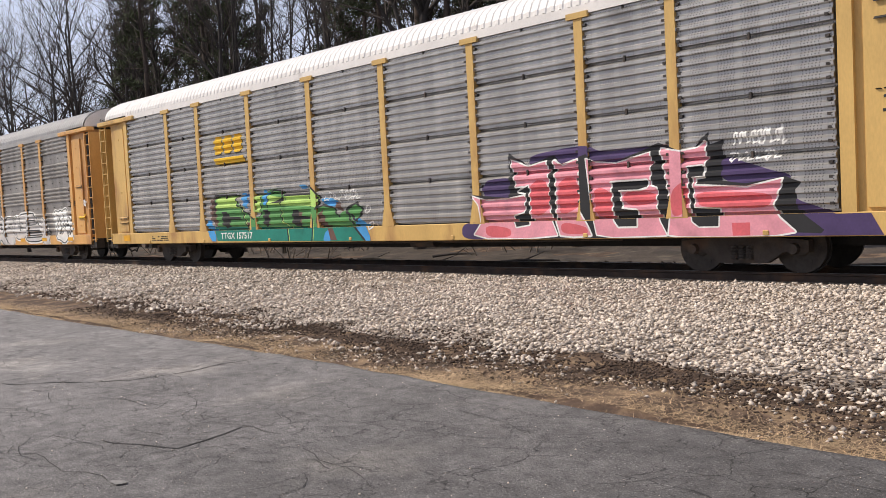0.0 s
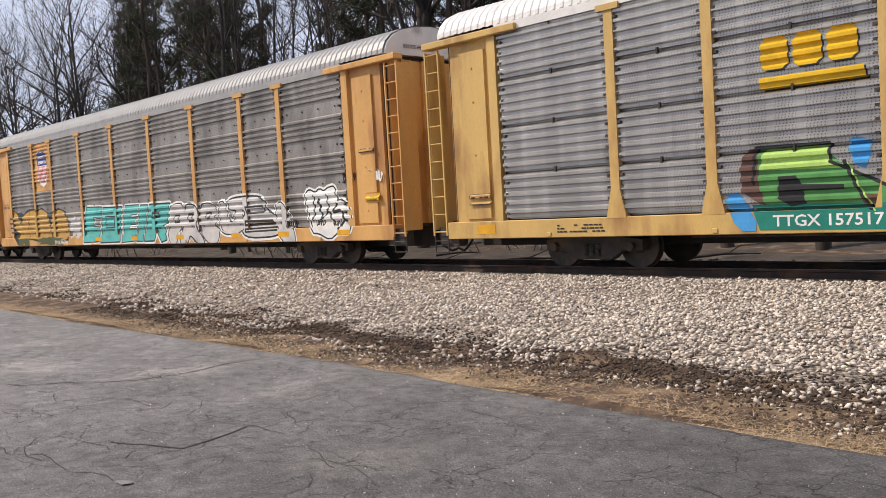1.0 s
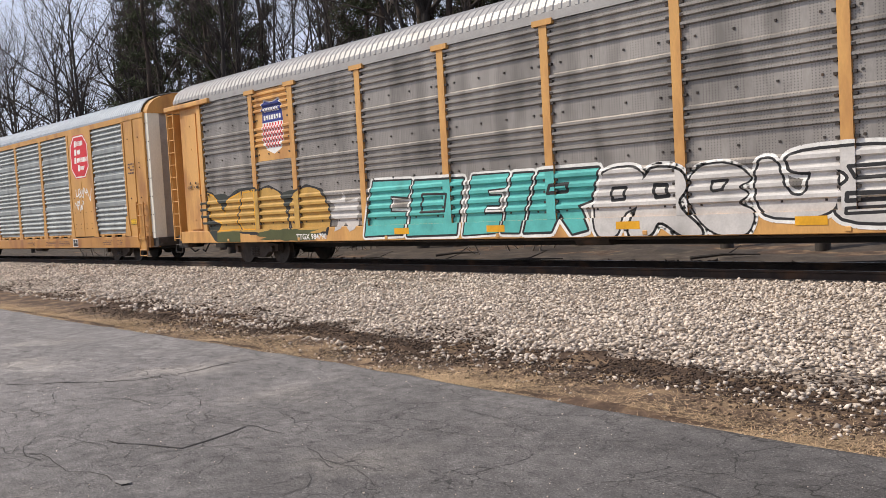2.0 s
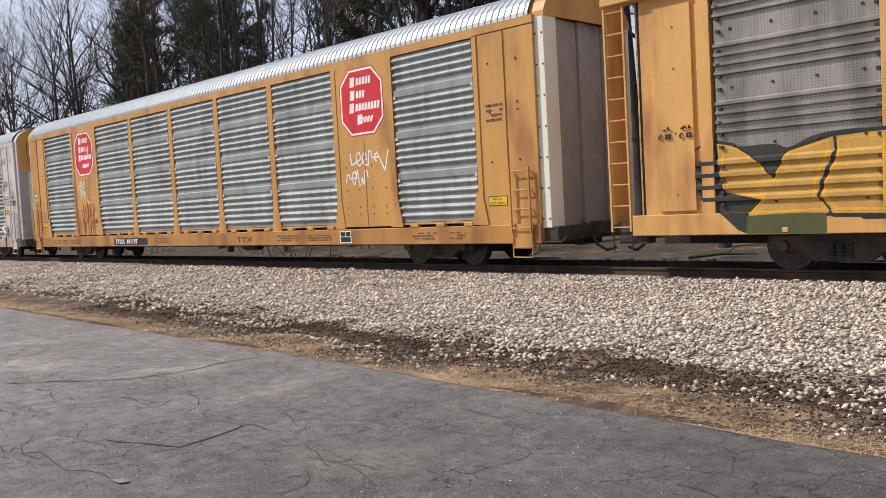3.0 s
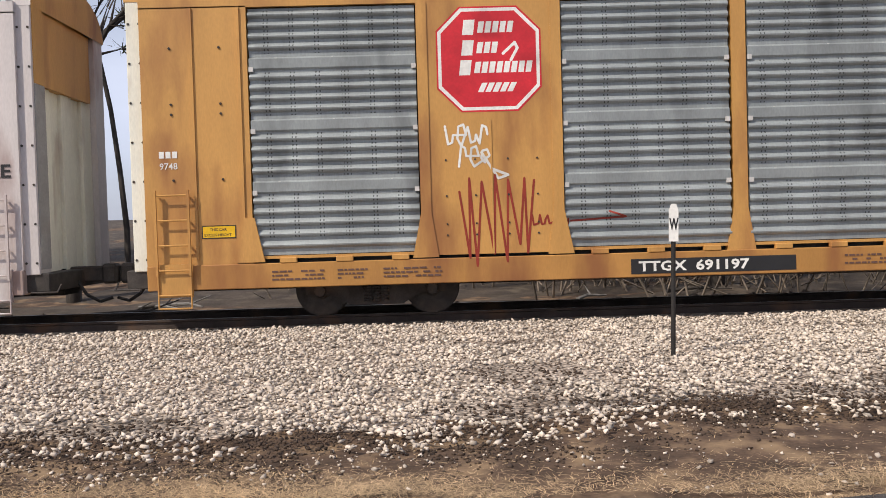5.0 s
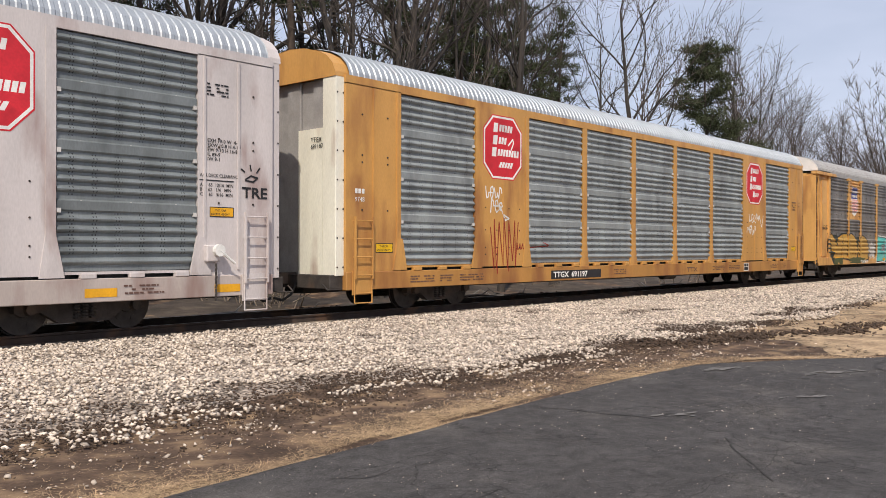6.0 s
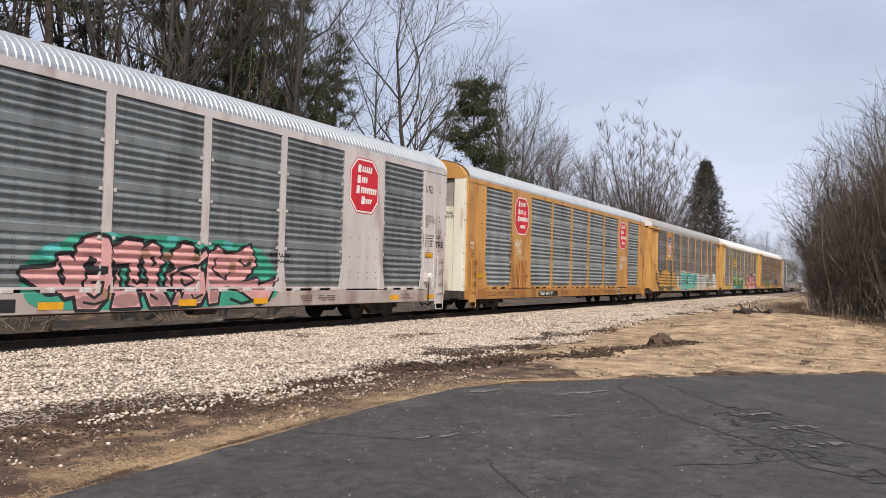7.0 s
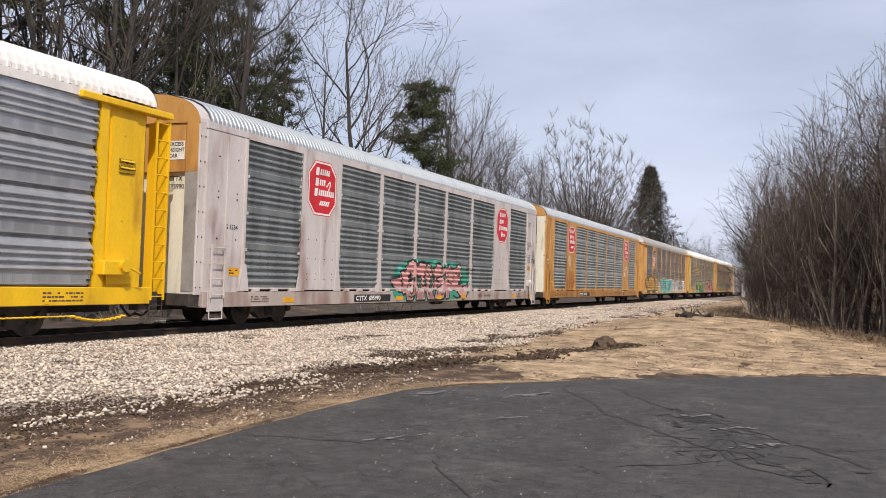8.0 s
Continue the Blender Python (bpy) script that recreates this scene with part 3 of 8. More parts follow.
def build_truck_meshes():
    out = {}
    for key, y in (("frame", -0.98), ("far_frame", 0.98)):
        bm = bmesh.new()
        slab(bm, [(-1.12, 0.36), (-1.12, 0.56), (-0.62, 0.60), (-0.42, 0.72), (0.42, 0.72), (0.62, 0.60), (1.12, 0.56), (1.12, 0.36), (0.70, 0.36), (0.42, 0.18), (-0.42, 0.18), (-0.70, 0.36)], y - 0.09, y + 0.09)
        out[key] = mesh_of("side_frame", bm, M["steel"])
    bm = bmesh.new()
    for side in (-1, 1):
        for dx in (-0.14, 0.0, 0.14):
            for k in range(5):
                rod(bm, (dx, side * 1.08, 0.24 + k * 0.05), (dx, side * 1.08, 0.268 + k * 0.05), 0.06, n=8)
    out["spring"] = mesh_of("spring", bm, M["wheel"])
    bm = bmesh.new()
    box(bm, -0.16, 0.16, -1.0, 1.0, 0.46, 0.66, cut=0.02)
    out["bolster"] = mesh_of("bolster", bm, M["steel"])
    bm = bmesh.new()
    for ax in (-0.89, 0.89):
        for side in (-1, 1):
            rod(bm, (ax, side * 1.05, 0.42), (ax, side * 1.16, 0.42), 0.10, 0.085, n=10)
    out["bearing"] = mesh_of("bearing_cap", bm, M["wheel"])
    bm = bmesh.new()
    for side in (-1, 1):
        y = side * 0.75
        rod(bm, (0, y - 0.06, 0), (0, y + 0.06, 0), WHEEL_R, n=28)
        rod(bm, (0, y - side * 0.06, 0), (0, y - side * 0.085, 0), WHEEL_R + 0.025, n=28)
        rod(bm, (0, y + side * 0.06, 0), (0, y + side * 0.085, 0), 0.15, 0.13, n=14)
        for k in range(6):
            a = k * math.tau / 6
            rod(bm, (0.27 * math.cos(a), y + side * 0.058, 0.27 * math.sin(a)), (0.27 * math.cos(a), y + side * 0.066, 0.27 * math.sin(a)), 0.05, n=8)
    rod(bm, (0, -1.0, 0), (0, 1.0, 0), 0.075, n=12)
    out["wheels"] = mesh_of("wheel_set", bm, M["wheel"])
    return out


TRUCK = build_truck_meshes()


def add_trucks(car):
    for x in (-9.85, 9.85):
        frame_ob = new("truck", TRUCK["bolster"])
        frame_ob.parent = car
        frame_ob.location = (x, 0, 0)
        tagged(frame_ob, "dark cast steel four-wheel truck")
        for key in ("frame", "far_frame", "spring", "bearing"):
            o = new(TRUCK[key].name, TRUCK[key])
            o.parent = frame_ob
        for ax in (-0.89, 0.89):
            o = new("wheel_set", TRUCK["wheels"])
            o.parent = frame_ob
            wheel_sets.append((o, ax))


def add_underframe(car, low):
    bm = bmesh.new()
    box(bm, -13.4, 13.4, -0.32, 0.32, 0.42, 0.86)
    for k in range(9):
        x = -8 + k * 2
        box(bm, x - 0.06, x + 0.06, -1.4, 1.4, low + 0.03, low + 0.24)
    part("centre_sill", bm, M["black"], car)
    bm = bmesh.new()
    rod(bm, (-7.6, -1.25, low - 0.02), (7.6, -1.25, low - 0.02), 0.02, n=6)
    rod(bm, (-3.0, -0.8, low - 0.05), (6.0, -0.8, low - 0.05), 0.03, n=6)
    part("brake_rod", bm, M["steel"], car)
    bm = bmesh.new()
    rod(bm, (1.6, -0.95, low - 0.02), (2.4, -0.95, low - 0.02), 0.15, n=12)
    part("air_tank", bm, M["steel"], car)
    for s in (-1, 1):
        bm = bmesh.new()
        box(bm, s * 13.4, s * 14.0, -0.11, 0.11, 0.62, 0.88, cut=0.02)
        box(bm, s * 13.95, s * 14.22, -0.17, 0.12, 0.58, 0.92, cut=0.05)
        part("coupler", bm, M["steel"], car)
        bm = bmesh.new()
        pts = [(s * 13.6, -0.35, 0.7), (s * 13.8, -0.4, 0.42), (s * 14.0, -0.36, 0.30), (s * 14.2, -0.33, 0.36)]
        for a, b in zip(pts, pts[1:]):
            rod(bm, a, b, 0.028, n=6)
        part("air_hose", bm, M["black"], car)


def shell(car, half, inner="inner"):
    """Dark inside walls behind the side sheets."""
    bm = boxed(-half + 0.05, half - 0.05, -1.38, 1.38, 0.9, 4.95)
    part("inner_wall", bm, M[inner], car)


def post_bm(w, foot, z0, z_foot, z1, depth, cap=0.0):
    """A side post with a flared foot, and on some cars a wide cap."""
    bm = bmesh.new()
    h = w / 2
    slab(bm, [(-h - foot, z0), (h + foot, z0), (h, z_foot), (h, z1), (-h, z1), (-h, z_foot)], -(FACE + depth), -(FACE - 0.08))
    if cap:
        slab(bm, [(-cap, z1 - 0.02), (cap, z1 - 0.02), (cap, z1 + 0.09), (-cap, z1 + 0.09)], -(FACE + depth + 0.03), -(FACE - 0.05))
    return bm


def mirrored(me, name):
    """The far side's copy of a near-side part."""
    bm = bmesh.new()
    bm.from_mesh(me)
    for v in bm.verts:
        v.co.y = -v.co.y
    bmesh.ops.reverse_faces(bm, faces=bm.faces[:])
    out = bpy.data.meshes.new(name)
    bm.to_mesh(out)
    bm.free()
    out.materials.append(me.materials[0])
    return out


POSTS_G = [-8.93, -7.02, -4.25, -1.42, 1.42, 4.25, 7.02, 8.93]
EDGE_G = 11.68


def autorack_grooved(label, yellow, sheet, roof, kind, bolts=False):
    """An older autorack: narrow posts on grooved sheets, end ladders on brackets."""
    car = tagged(new("autorack_car"), label, "train car", "cars of the freight train")
    prof = ribs(kind)
    shell(car, 13.2)
    xs = [-EDGE_G] + POSTS_G + [EDGE_G]
    skin = Skin(car, prof, [(p - 0.11, p + 0.11) for p in POSTS_G], 1.0, 0.055, 0.06, 0.655)
    for a, b in zip(xs, xs[1:]):
        bm = bay(bmesh.new(), a + 0.06, b - 0.06, prof, -1)
        sheet_ob = part("side_panel", bm, M[sheet], car)
        clips = bmesh.new()
        step = (Z_HI - Z_LO) / 4
        for i in range(1, 5):
            z = Z_LO + i * step
            if kind == "seamed":
                x = (a + b) / 2
                box(clips, x - 0.018, x + 0.018, -(FACE + 0.03), -(FACE - 0.02), z - 0.07, z + 0.06)
            for x in (a + 0.14, b - 0.14):
                for dz in (0.2, 0.42, 0.62, 0.82):
                    box(clips, x - 0.03, x + 0.03, -(FACE + 0.055), -FACE, z - dz - 0.02, z - dz + 0.025)
        if bolts:
            for i in range(4):
                for k in range(4):
                    x = a + (b - a) * (k + 0.5) / 4
                    z = Z_LO + i * step + 0.14
                    box(clips, x - 0.018, x + 0.018, -(FACE + 0.02), -FACE, z - 0.018, z + 0.018)
        tagged(part("clip", clips, M["steel"], sheet_ob), kind="stuff")
    far = bmesh.new()
    box(far, -EDGE_G, EDGE_G, 1.42, FACE, Z_LO, Z_HI)
    part("far_side_panel", far, M[sheet], car)
    me = mesh_of("post", post_bm(0.19, 0.0 if bolts else 0.12, 0.98, 1.5, 4.74, 0.06, 0.24), M[yellow])
    for p in POSTS_G:
        o = new("post", me)
        o.parent = car
        o.location = (p, 0, 0)
    # sill with stake pockets, eave rail, end pillars
    bm = bmesh.new()
    box(bm, -13.3, 13.3, -(FACE + 0.055), -(FACE - 0.3), 0.64, 1.0, cut=0.012)
    box(bm, -13.3, 13.3, FACE - 0.3, FACE + 0.055, 0.64, 1.0)
    part("side_sill", bm, M[yellow], car, "rust-streaked side sill")
    bm = bmesh.new()
    for k in range(7):
        x = -10.5 + k * 3.5
        box(bm, x - 0.05, x + 0.05, -(FACE + 0.075), -(FACE + 0.05), 0.67, 0.75, cut=0.01)
    tagged(part("stake_pocket", bm, M[yellow], car), kind="stuff")
    bm = bmesh.new()
    box(bm, -EDGE_G, EDGE_G, -(FACE + 0.045), -(FACE - 0.1), 4.79, 4.96)
    box(bm, -13.2, 13.2, FACE - 0.1, FACE + 0.045, 4.79, 4.96)
    part("eave_rail", bm, M[roof], car)
    for s in (-1, 1):
        end = bmesh.new()
        x0, x1 = sorted((s * EDGE_G, s * (EDGE_G + 0.22)))
        slab(end, [(x0, 0.98), (x1, 0.98), (x1, 4.76), (x0, 4.76)], -(FACE + 0.05), -(FACE - 0.1))
        part("end_pillar", end, M[yellow], car)
        end = bmesh.new()
        x0, x1 = sorted((s * (EDGE_G + 0.22), s * 13.05))
        box(end, x0, x1, -(FACE - 0.04), FACE - 0.04, 0.98, 4.94)
        plate = part("end_plate", end, M[yellow], car, "dented yellow end plate")
        trim = bmesh.new()
        xm0, xm1 = sorted((s * (EDGE_G + 0.36), s * 12.75))
        slab(trim, [(xm0, 1.06), (xm1, 1.06), (xm1, 4.55), (xm0, 4.55)], -(FACE + 0.012), -(FACE - 0.05))
        for z in (1.35, 2.4, 3.5, 4.2):
            rod(trim, ((xm0 + xm1) / 2, -(FACE + 0.012), z), ((xm0 + xm1) / 2, -(FACE + 0.03), z), 0.022, n=6)
        part("access_panel", trim, M[yellow], plate)
        top = bmesh.new()
        x0, x1 = sorted((s * (EDGE_G - 0.6), s * 13.75))
        box(top, x0, x1, -(FACE + 0.13), -(FACE - 0.15), 4.76, 4.9, cut=0.015)
        part("end_bracket", top, M[yellow], car)
        for k in range(8):
            y = -1.32 + k * 0.33
            x0, x1 = sorted((s * 13.05, s * (13.3 if k % 2 else 13.22)))
            part("end_door_leaf", boxed(x0, x1, y, y + 0.325, 0.98, 4.85), M[yellow], car)
        cap = bmesh.new()
        x0, x1 = sorted((s * 13.0, s * 13.34))
        rows = [[cap.verts.new((x, y * 0.99, z - 0.01)) for y, z in ROOF] for x in (x0, x1)]
        for i in range(len(ROOF) - 1):
            cap.faces.new((rows[0][i], rows[1][i], rows[1][i + 1], rows[0][i + 1]))
        cap.faces.new(rows[0][::-1])
        cap.faces.new(rows[1])
        part("roof_end", cap, M["roof_white"], car)
        plate = bmesh.new()
        x0, x1 = sorted((s * 13.05, s * 13.62))
        slab(plate, [(x0, 0.5), (x1, 0.5), (x1, 0.9), (x0, 0.9)], -(FACE - 0.02), -(FACE - 0.3))
        part("end_sill", plate, M["steel"], car)
        x0, x1 = sorted((s * 13.32, s * 13.72))
        board = bmesh.new()
        box(board, x1 - 0.05 if s > 0 else x0, x1 if s > 0 else x0 + 0.05, -(FACE + 0.04), -(FACE - 0.5), 0.85, 4.7)
        part("ladder_stile", board, M[yellow], car)
        ladder(car, x0, x1, -(FACE + 0.05), 0.72, 4.72, 11, M[yellow])
        step_bm = bmesh.new()
        for z in (0.36, 0.6):
            rod(step_bm, (x0, -(FACE + 0.03), z), (x1, -(FACE + 0.03), z), 0.014, n=6)
        for x in (x0, x1):
            rod(step_bm, (x, -(FACE + 0.03), 0.36), (x, -(FACE + 0.03), 0.75), 0.014, n=6)
        part("sill_step", step_bm, M["steel"], car)
    o = new("roof", ROOFS[roof])
    o.parent = car
    add_underframe(car, 0.62)
    add_trucks(car)
    return car, skin


POSTS_K = [-4.17, -1.37, 1.39, 4.19]
EDGE_K = 11.675


def autorack_flush(label, colour, sheet, door_colours):
    """A fully enclosed autorack with wide sign panels and corner ladders."""
    car = tagged(new("autorack_car"), label, "train car", "cars of the freight train")
    prof = ribs("flush")
    shell(car, 13.2)
    bays = [(-EDGE_K, -9.1), (-6.9, -4.3), (-4.05, -1.5), (-1.25, 1.26), (1.51, 4.06), (4.31, 6.92), (9.15, EDGE_K)]
    posts = [(-9.1, -6.9), (6.92, 9.15), (-13.5, -EDGE_K), (EDGE_K, 13.5)] + [(p - 0.125, p + 0.125) for p in POSTS_K]
    skin = Skin(car, prof, posts, 0.9, 0.075, 0.05, 0.535)
    for a, b in bays:
        bm = bay(bmesh.new(), a + 0.02, b - 0.02, prof, -1)
        sheet_ob = part("side_panel", bm, M[sheet], car)
        bolt = bmesh.new()
        step = (Z_HI - Z_LO) / 4
        for i in range(1, 4):
            for k in range(3):
                x, z = a + (b - a) * (k + 0.5) / 3, Z_LO + i * step + 0.17
                box(bolt, x - 0.016, x + 0.016, -(FACE + 0.03), -FACE, z - 0.016, z + 0.016)
            for x in (a + 0.05, b - 0.05):
                box(bolt, x - 0.035, x + 0.035, -(FACE + 0.05), -FACE, Z_LO + i * step - 0.02, Z_LO + i * step + 0.05)
        tagged(part("bolt", bolt, M["silver"], sheet_ob), kind="stuff")
    far = bmesh.new()
    box(far, -EDGE_K, EDGE_K, 1.42, FACE, Z_LO, Z_HI)
    part("far_side_panel", far, M[sheet], car)
    me = mesh_of("post", post_bm(0.22, 0.11, 0.9, 1.55, 4.80, 0.05), M[colour])
    for p in POSTS_K:
        o = new("post", me)
        o.parent = car
        o.location = (p, 0, 0)
    for a, b in ((-9.1, -6.9), (6.92, 9.15)):
        bm = bmesh.new()
        slab(bm, [(a, 0.95), (b, 0.95), (b, 4.8), (a, 4.8)], -(FACE + 0.05), -(FACE - 0.05))
        sign = part("sign_panel", bm, M[colour], car)
        trim = bmesh.new()
        for x0, x1, flare in ((a, a + 0.16, -1), (b - 0.16, b, 1)):
            slab(trim, [(x0 - (0.14 if flare < 0 else 0.1), 0.92), (x1 + (0.14 if flare > 0 else 0.1), 0.92), (x1, 1.6), (x1, 4.8), (x0, 4.8), (x0, 1.6)], -(FACE + 0.066), -(FACE + 0.04))
        mid = (a + b) / 2
        box(trim, mid - 0.012, mid + 0.012, -(FACE + 0.062), -(FACE + 0.045), 0.95, 3.0)
        part("sign_panel_trim", trim, M[colour], sign)
        rivet = bmesh.new()
        for x in (a + 0.4, mid - 0.25, mid + 0.25, b - 0.4):
            for z in (1.25, 1.42, 1.85, 2.4):
                rod(rivet, (x, -(FACE + 0.05), z), (x, -(FACE + 0.062), z), 0.017, n=6)
        tagged(part("rivet", rivet, M["steel"], sign), kind="stuff")
    bm = bmesh.new()
    box(bm, -13.3, 13.3, -(FACE + 0.075), -(FACE - 0.3), 0.52, 0.90, cut=0.012)
    box(bm, -13.3, 13.3, FACE - 0.3, FACE + 0.075, 0.52, 0.90)
    part("side_sill", bm, M[colour + "_sill"], car, "dirt-streaked side sill")
    bm = bmesh.new()
    for a, b in bays:
        for k in range(3):
            x = a + (b - a) * (k + 0.5) / 3 + 0.1
            box(bm, x - 0.13, x + 0.13, -(FACE + 0.085), -(FACE - 0.02), 0.9, 0.98, cut=0.008)
        box(bm, a, b, -(FACE + 0.03), -(FACE - 0.05), 0.965, 1.01)
    tagged(part("sill_bracket", bm, M[colour], car), kind="stuff")
    bm = bmesh.new()
    box(bm, -13.3, 13.3, -(FACE + 0.05), -(FACE - 0.1), 4.80, 4.98)
    box(bm, -13.3, 13.3, FACE - 0.1, FACE + 0.05, 4.80, 4.98)
    part("eave_rail", bm, M[colour], car)
    for s in (-1, 1):
        end = bmesh.new()
        x0, x1 = sorted((s * EDGE_K, s * 13.3))
        slab(end, [(x0, 0.9), (x1, 0.9), (x1, 4.82), (x0, 4.82)], -(FACE + 0.05), -(FACE - 0.12))
        plate = part("corner_panel", end, M[colour], car)
        trim = bmesh.new()
        for x in (s * 11.8, s * 12.52):
            box(trim, x - 0.02, x + 0.02, -(FACE + 0.075), -(FACE + 0.045), 1.0, 4.8)
        slab(trim, [(s * 11.72 - 0.22, 0.92), (s * 11.72 + 0.22, 0.92), (s * 11.72 + 0.08, 1.6), (s * 11.72 - 0.08, 1.6)], -(FACE + 0.08), -(FACE + 0.045))
        part("panel_seam", trim, M[colour], plate)
        rivet = bmesh.new()
        for x in (s * 12.1, s * 12.85):
            for z in (2.2, 3.2, 3.35, 4.2):
                rod(rivet, (x, -(FACE + 0.05), z), (x, -(FACE + 0.068), z), 0.02, n=6)
        tagged(part("rivet", rivet, M["steel"], plate), kind="stuff")
        # end doors: folded leaves, the outer one pale
        for k in range(7):
            door = bmesh.new()
            y0 = -1.48 + k * 0.42
            x0, x1 = sorted((s * 13.28, s * (13.52 if k in (0, 6) else (13.42 if k % 2 else 13.36))))
            box(door, x0, x1, y0, y0 + 0.41, 0.82, 4.95, cut=0.01)
            leaf = part("end_door_leaf", door, M[door_colours[0] if k in (0, 6) else door_colours[1]], car)
            if k == 0:
                bolts_bm = bmesh.new()
                for i in range(7):
                    z = 1.0 + i * 0.6
                    for x in (s * 13.32, s * 13.48):
                        rod(bolts_bm, (x, -1.49, z), (x, -1.472, z), 0.02, n=6)
                tagged(part("bolt", bolts_bm, M["steel"], leaf), kind="stuff")
        cap = bmesh.new()
        x0, x1 = sorted((s * 13.0, s * 13.54))
        rows = [[cap.verts.new((x, y * 0.97, z - 0.03)) for y, z in ROOF] for x in (x0, x1)]
        for i in range(len(ROOF) - 1):
            cap.faces.new((rows[0][i], rows[1][i], rows[1][i + 1], rows[0][i + 1]))
        part("roof_end", cap, M[colour], car)
        gable = bmesh.new()
        for x in (s * 13.2, s * 13.535):
            gable.faces.new([gable.verts.new((x, y * 0.969, z - 0.032)) for y, z in ROOF])
        part("roof_gable", gable, M[door_colours[2]], car)
        a, b = sorted((s * 12.62, s * 13.12))
        ladder(car, a, b, -(FACE + 0.15), 0.75, 2.05, 4, M[colour])
        low = bmesh.new()
        box(low, a - 0.02, b + 0.02, -(FACE + 0.10), -(FACE + 0.06), 0.42, 0.92)
        part("ladder_board", low, M[colour], car)
        bar = bmesh.new()
        for z in (0.25, 0.45):
            rod(bar, (a, -(FACE + 0.12), z), (b, -(FACE + 0.12), z), 0.014, n=6)
        for x in (a, b):
            rod(bar, (x, -(FACE + 0.12), 0.25), (x, -(FACE + 0.12), 0.8), 0.014, n=6)
        part("sill_step", bar, M[colour], car)
        sill = bmesh.new()
        a, b = sorted((s * 13.2, s * 13.65))
        box(sill, a, b, -1.45, 1.45, 0.55, 0.84, cut=0.015)
        rod(sill, (s * 13.4, -1.55, 0.55), (s * 13.8, -1.55, 0.55), 0.014, n=6)
        rod(sill, (s * 13.8, -1.55, 0.55), (s * 13.8, -1.4, 0.66), 0.014, n=6)
        part("end_sill", sill, M["steel"], car)
    o = new("roof", ROOFS["roof_zinc"])
    o.parent = car
    add_underframe(car, 0.52)
    add_trucks(car)
    return car, skin


ROOFS = {
    "roof_white": roof_mesh(13.3, 0.2, 0.02, M["roof_white"]),
    "roof_grey": roof_mesh(13.3, 0.2, 0.022, M["roof_grey"]),
    "roof_zinc": roof_mesh(13.2, 0.172, 0.024, M["roof_zinc"]),
}


def octagon(cx, cz, w, h, c):
    return [(cx - w + c, cz - h), (cx + w - c, cz - h), (cx + w, cz - h + c), (cx + w, cz + h - c), (cx + w - c, cz + h), (cx - w + c, cz + h), (cx - w, cz + h - c), (cx - w, cz - h + c)]


def shrink(poly, k):
    cx, cz = sum(p[0] for p in poly) / len(poly), sum(p[1] for p in poly) / len(poly)
    return [(cx + (x - cx) * k, cz + (z - cz) * k) for x, z in poly]


def stop_sign(skin, cx, cz=3.92, script=True):
    """The eight-sided red sign: borders and plain bars where its lettering stands."""
    skin.lay("sign_edge", [octagon(cx, cz, 0.80, 0.80, 0.36)], M["red"])
    skin.lay("sign_border", [octagon(cx, cz, 0.775, 0.775, 0.35)], M["white"])
    skin.lay("sign_field", [octagon(cx, cz, 0.725, 0.725, 0.325)], M["red"])
    bars = []
    for i, (z, left, wide) in enumerate(((0.40, -0.40, 0.62), (0.09, -0.42, 0.42), (-0.21, -0.46, 0.98), (-0.50, -0.18, 0.62))):
        if i < 3 or not script:
            bars.append(quad(cx + left, cx + left + 0.17, cz + z - 0.03, cz + z + 0.2, 0.03))
        n = max(2, round(wide / 0.125))
        for k in range(n):
            x = cx + left + (0.23 if i < 3 else 0.0) + k * 0.112
            bars.append(quad(x, x + 0.085, cz + z, cz + z + (0.17 if i < 3 else 0.14), 0.03 if i < 3 else 0.07))
    if script:
        bars += round_stroke([(cx + 0.22, cz + 0.08), (cx + 0.40, cz + 0.24), (cx + 0.44, cz + 0.16), (cx + 0.34, cz - 0.02)], 0.045)
    skin.lay("sign_lettering", bars, M["white"], "white bars of lettering on the red sign")


def write(skin, name, body, x, z, size, mat, bold=0.0, width=1.0, label=""):
    skin.lay(name, [[(x + px, z + pz) for px, pz in poly] for poly in letters(body, size, bold, width)], M[mat], label)


def small_print(skin, x0, x1, z0, z1, rows, mat, seed, name="stencil"):
    """Small writing that cannot be read: rows of plain bars."""
    rnd, out = random.Random(seed), []
    h = (z1 - z0) / rows
    for r in range(rows):
        x = x0
        while x < x1 - h * 0.4:
            w = min(h * rnd.uniform(0.5, 1.9), x1 - x)
            if rnd.random() < 0.8:
                out.append(quad(x, x + w, z0 + r * h + h * 0.25, z0 + r * h + h * 0.72))
            x += w + h * 0.3
    skin.lay(name, out, M[mat])


def scribble(x0, x1, z0, z1, n, seed, w):
    """A quick hand-drawn tag: uneven loops and hooks in one line."""
    rnd = random.Random(seed)
    pts, step, mid, amp = [], (x1 - x0) / n, (z0 + z1) / 2, (z1 - z0) / 2
    for i in range(n):
        a, up = rnd.uniform(0.5, 1.1) * amp, rnd.choice((1, 1, -1))
        x = x0 + i * step
        kind = rnd.randint(0, 2)
        if kind == 0:
            pts += [(x, mid - a * up), (x + step * 0.25, mid + a * up), (x + step * 0.6, mid + a * up * 0.8), (x + step * 0.7, mid)]
        elif kind == 1:
            pts += [(x + step * (0.45 + 0.4 * math.cos(k * 1.15)), mid + a * math.sin(k * 1.15)) for k in range(5)]
        else:
            pts += [(x, mid + a), (x + step * 0.2, mid - a), (x + step * 0.8, mid - a * 0.7)]
    return round_stroke(pts, w, 6)


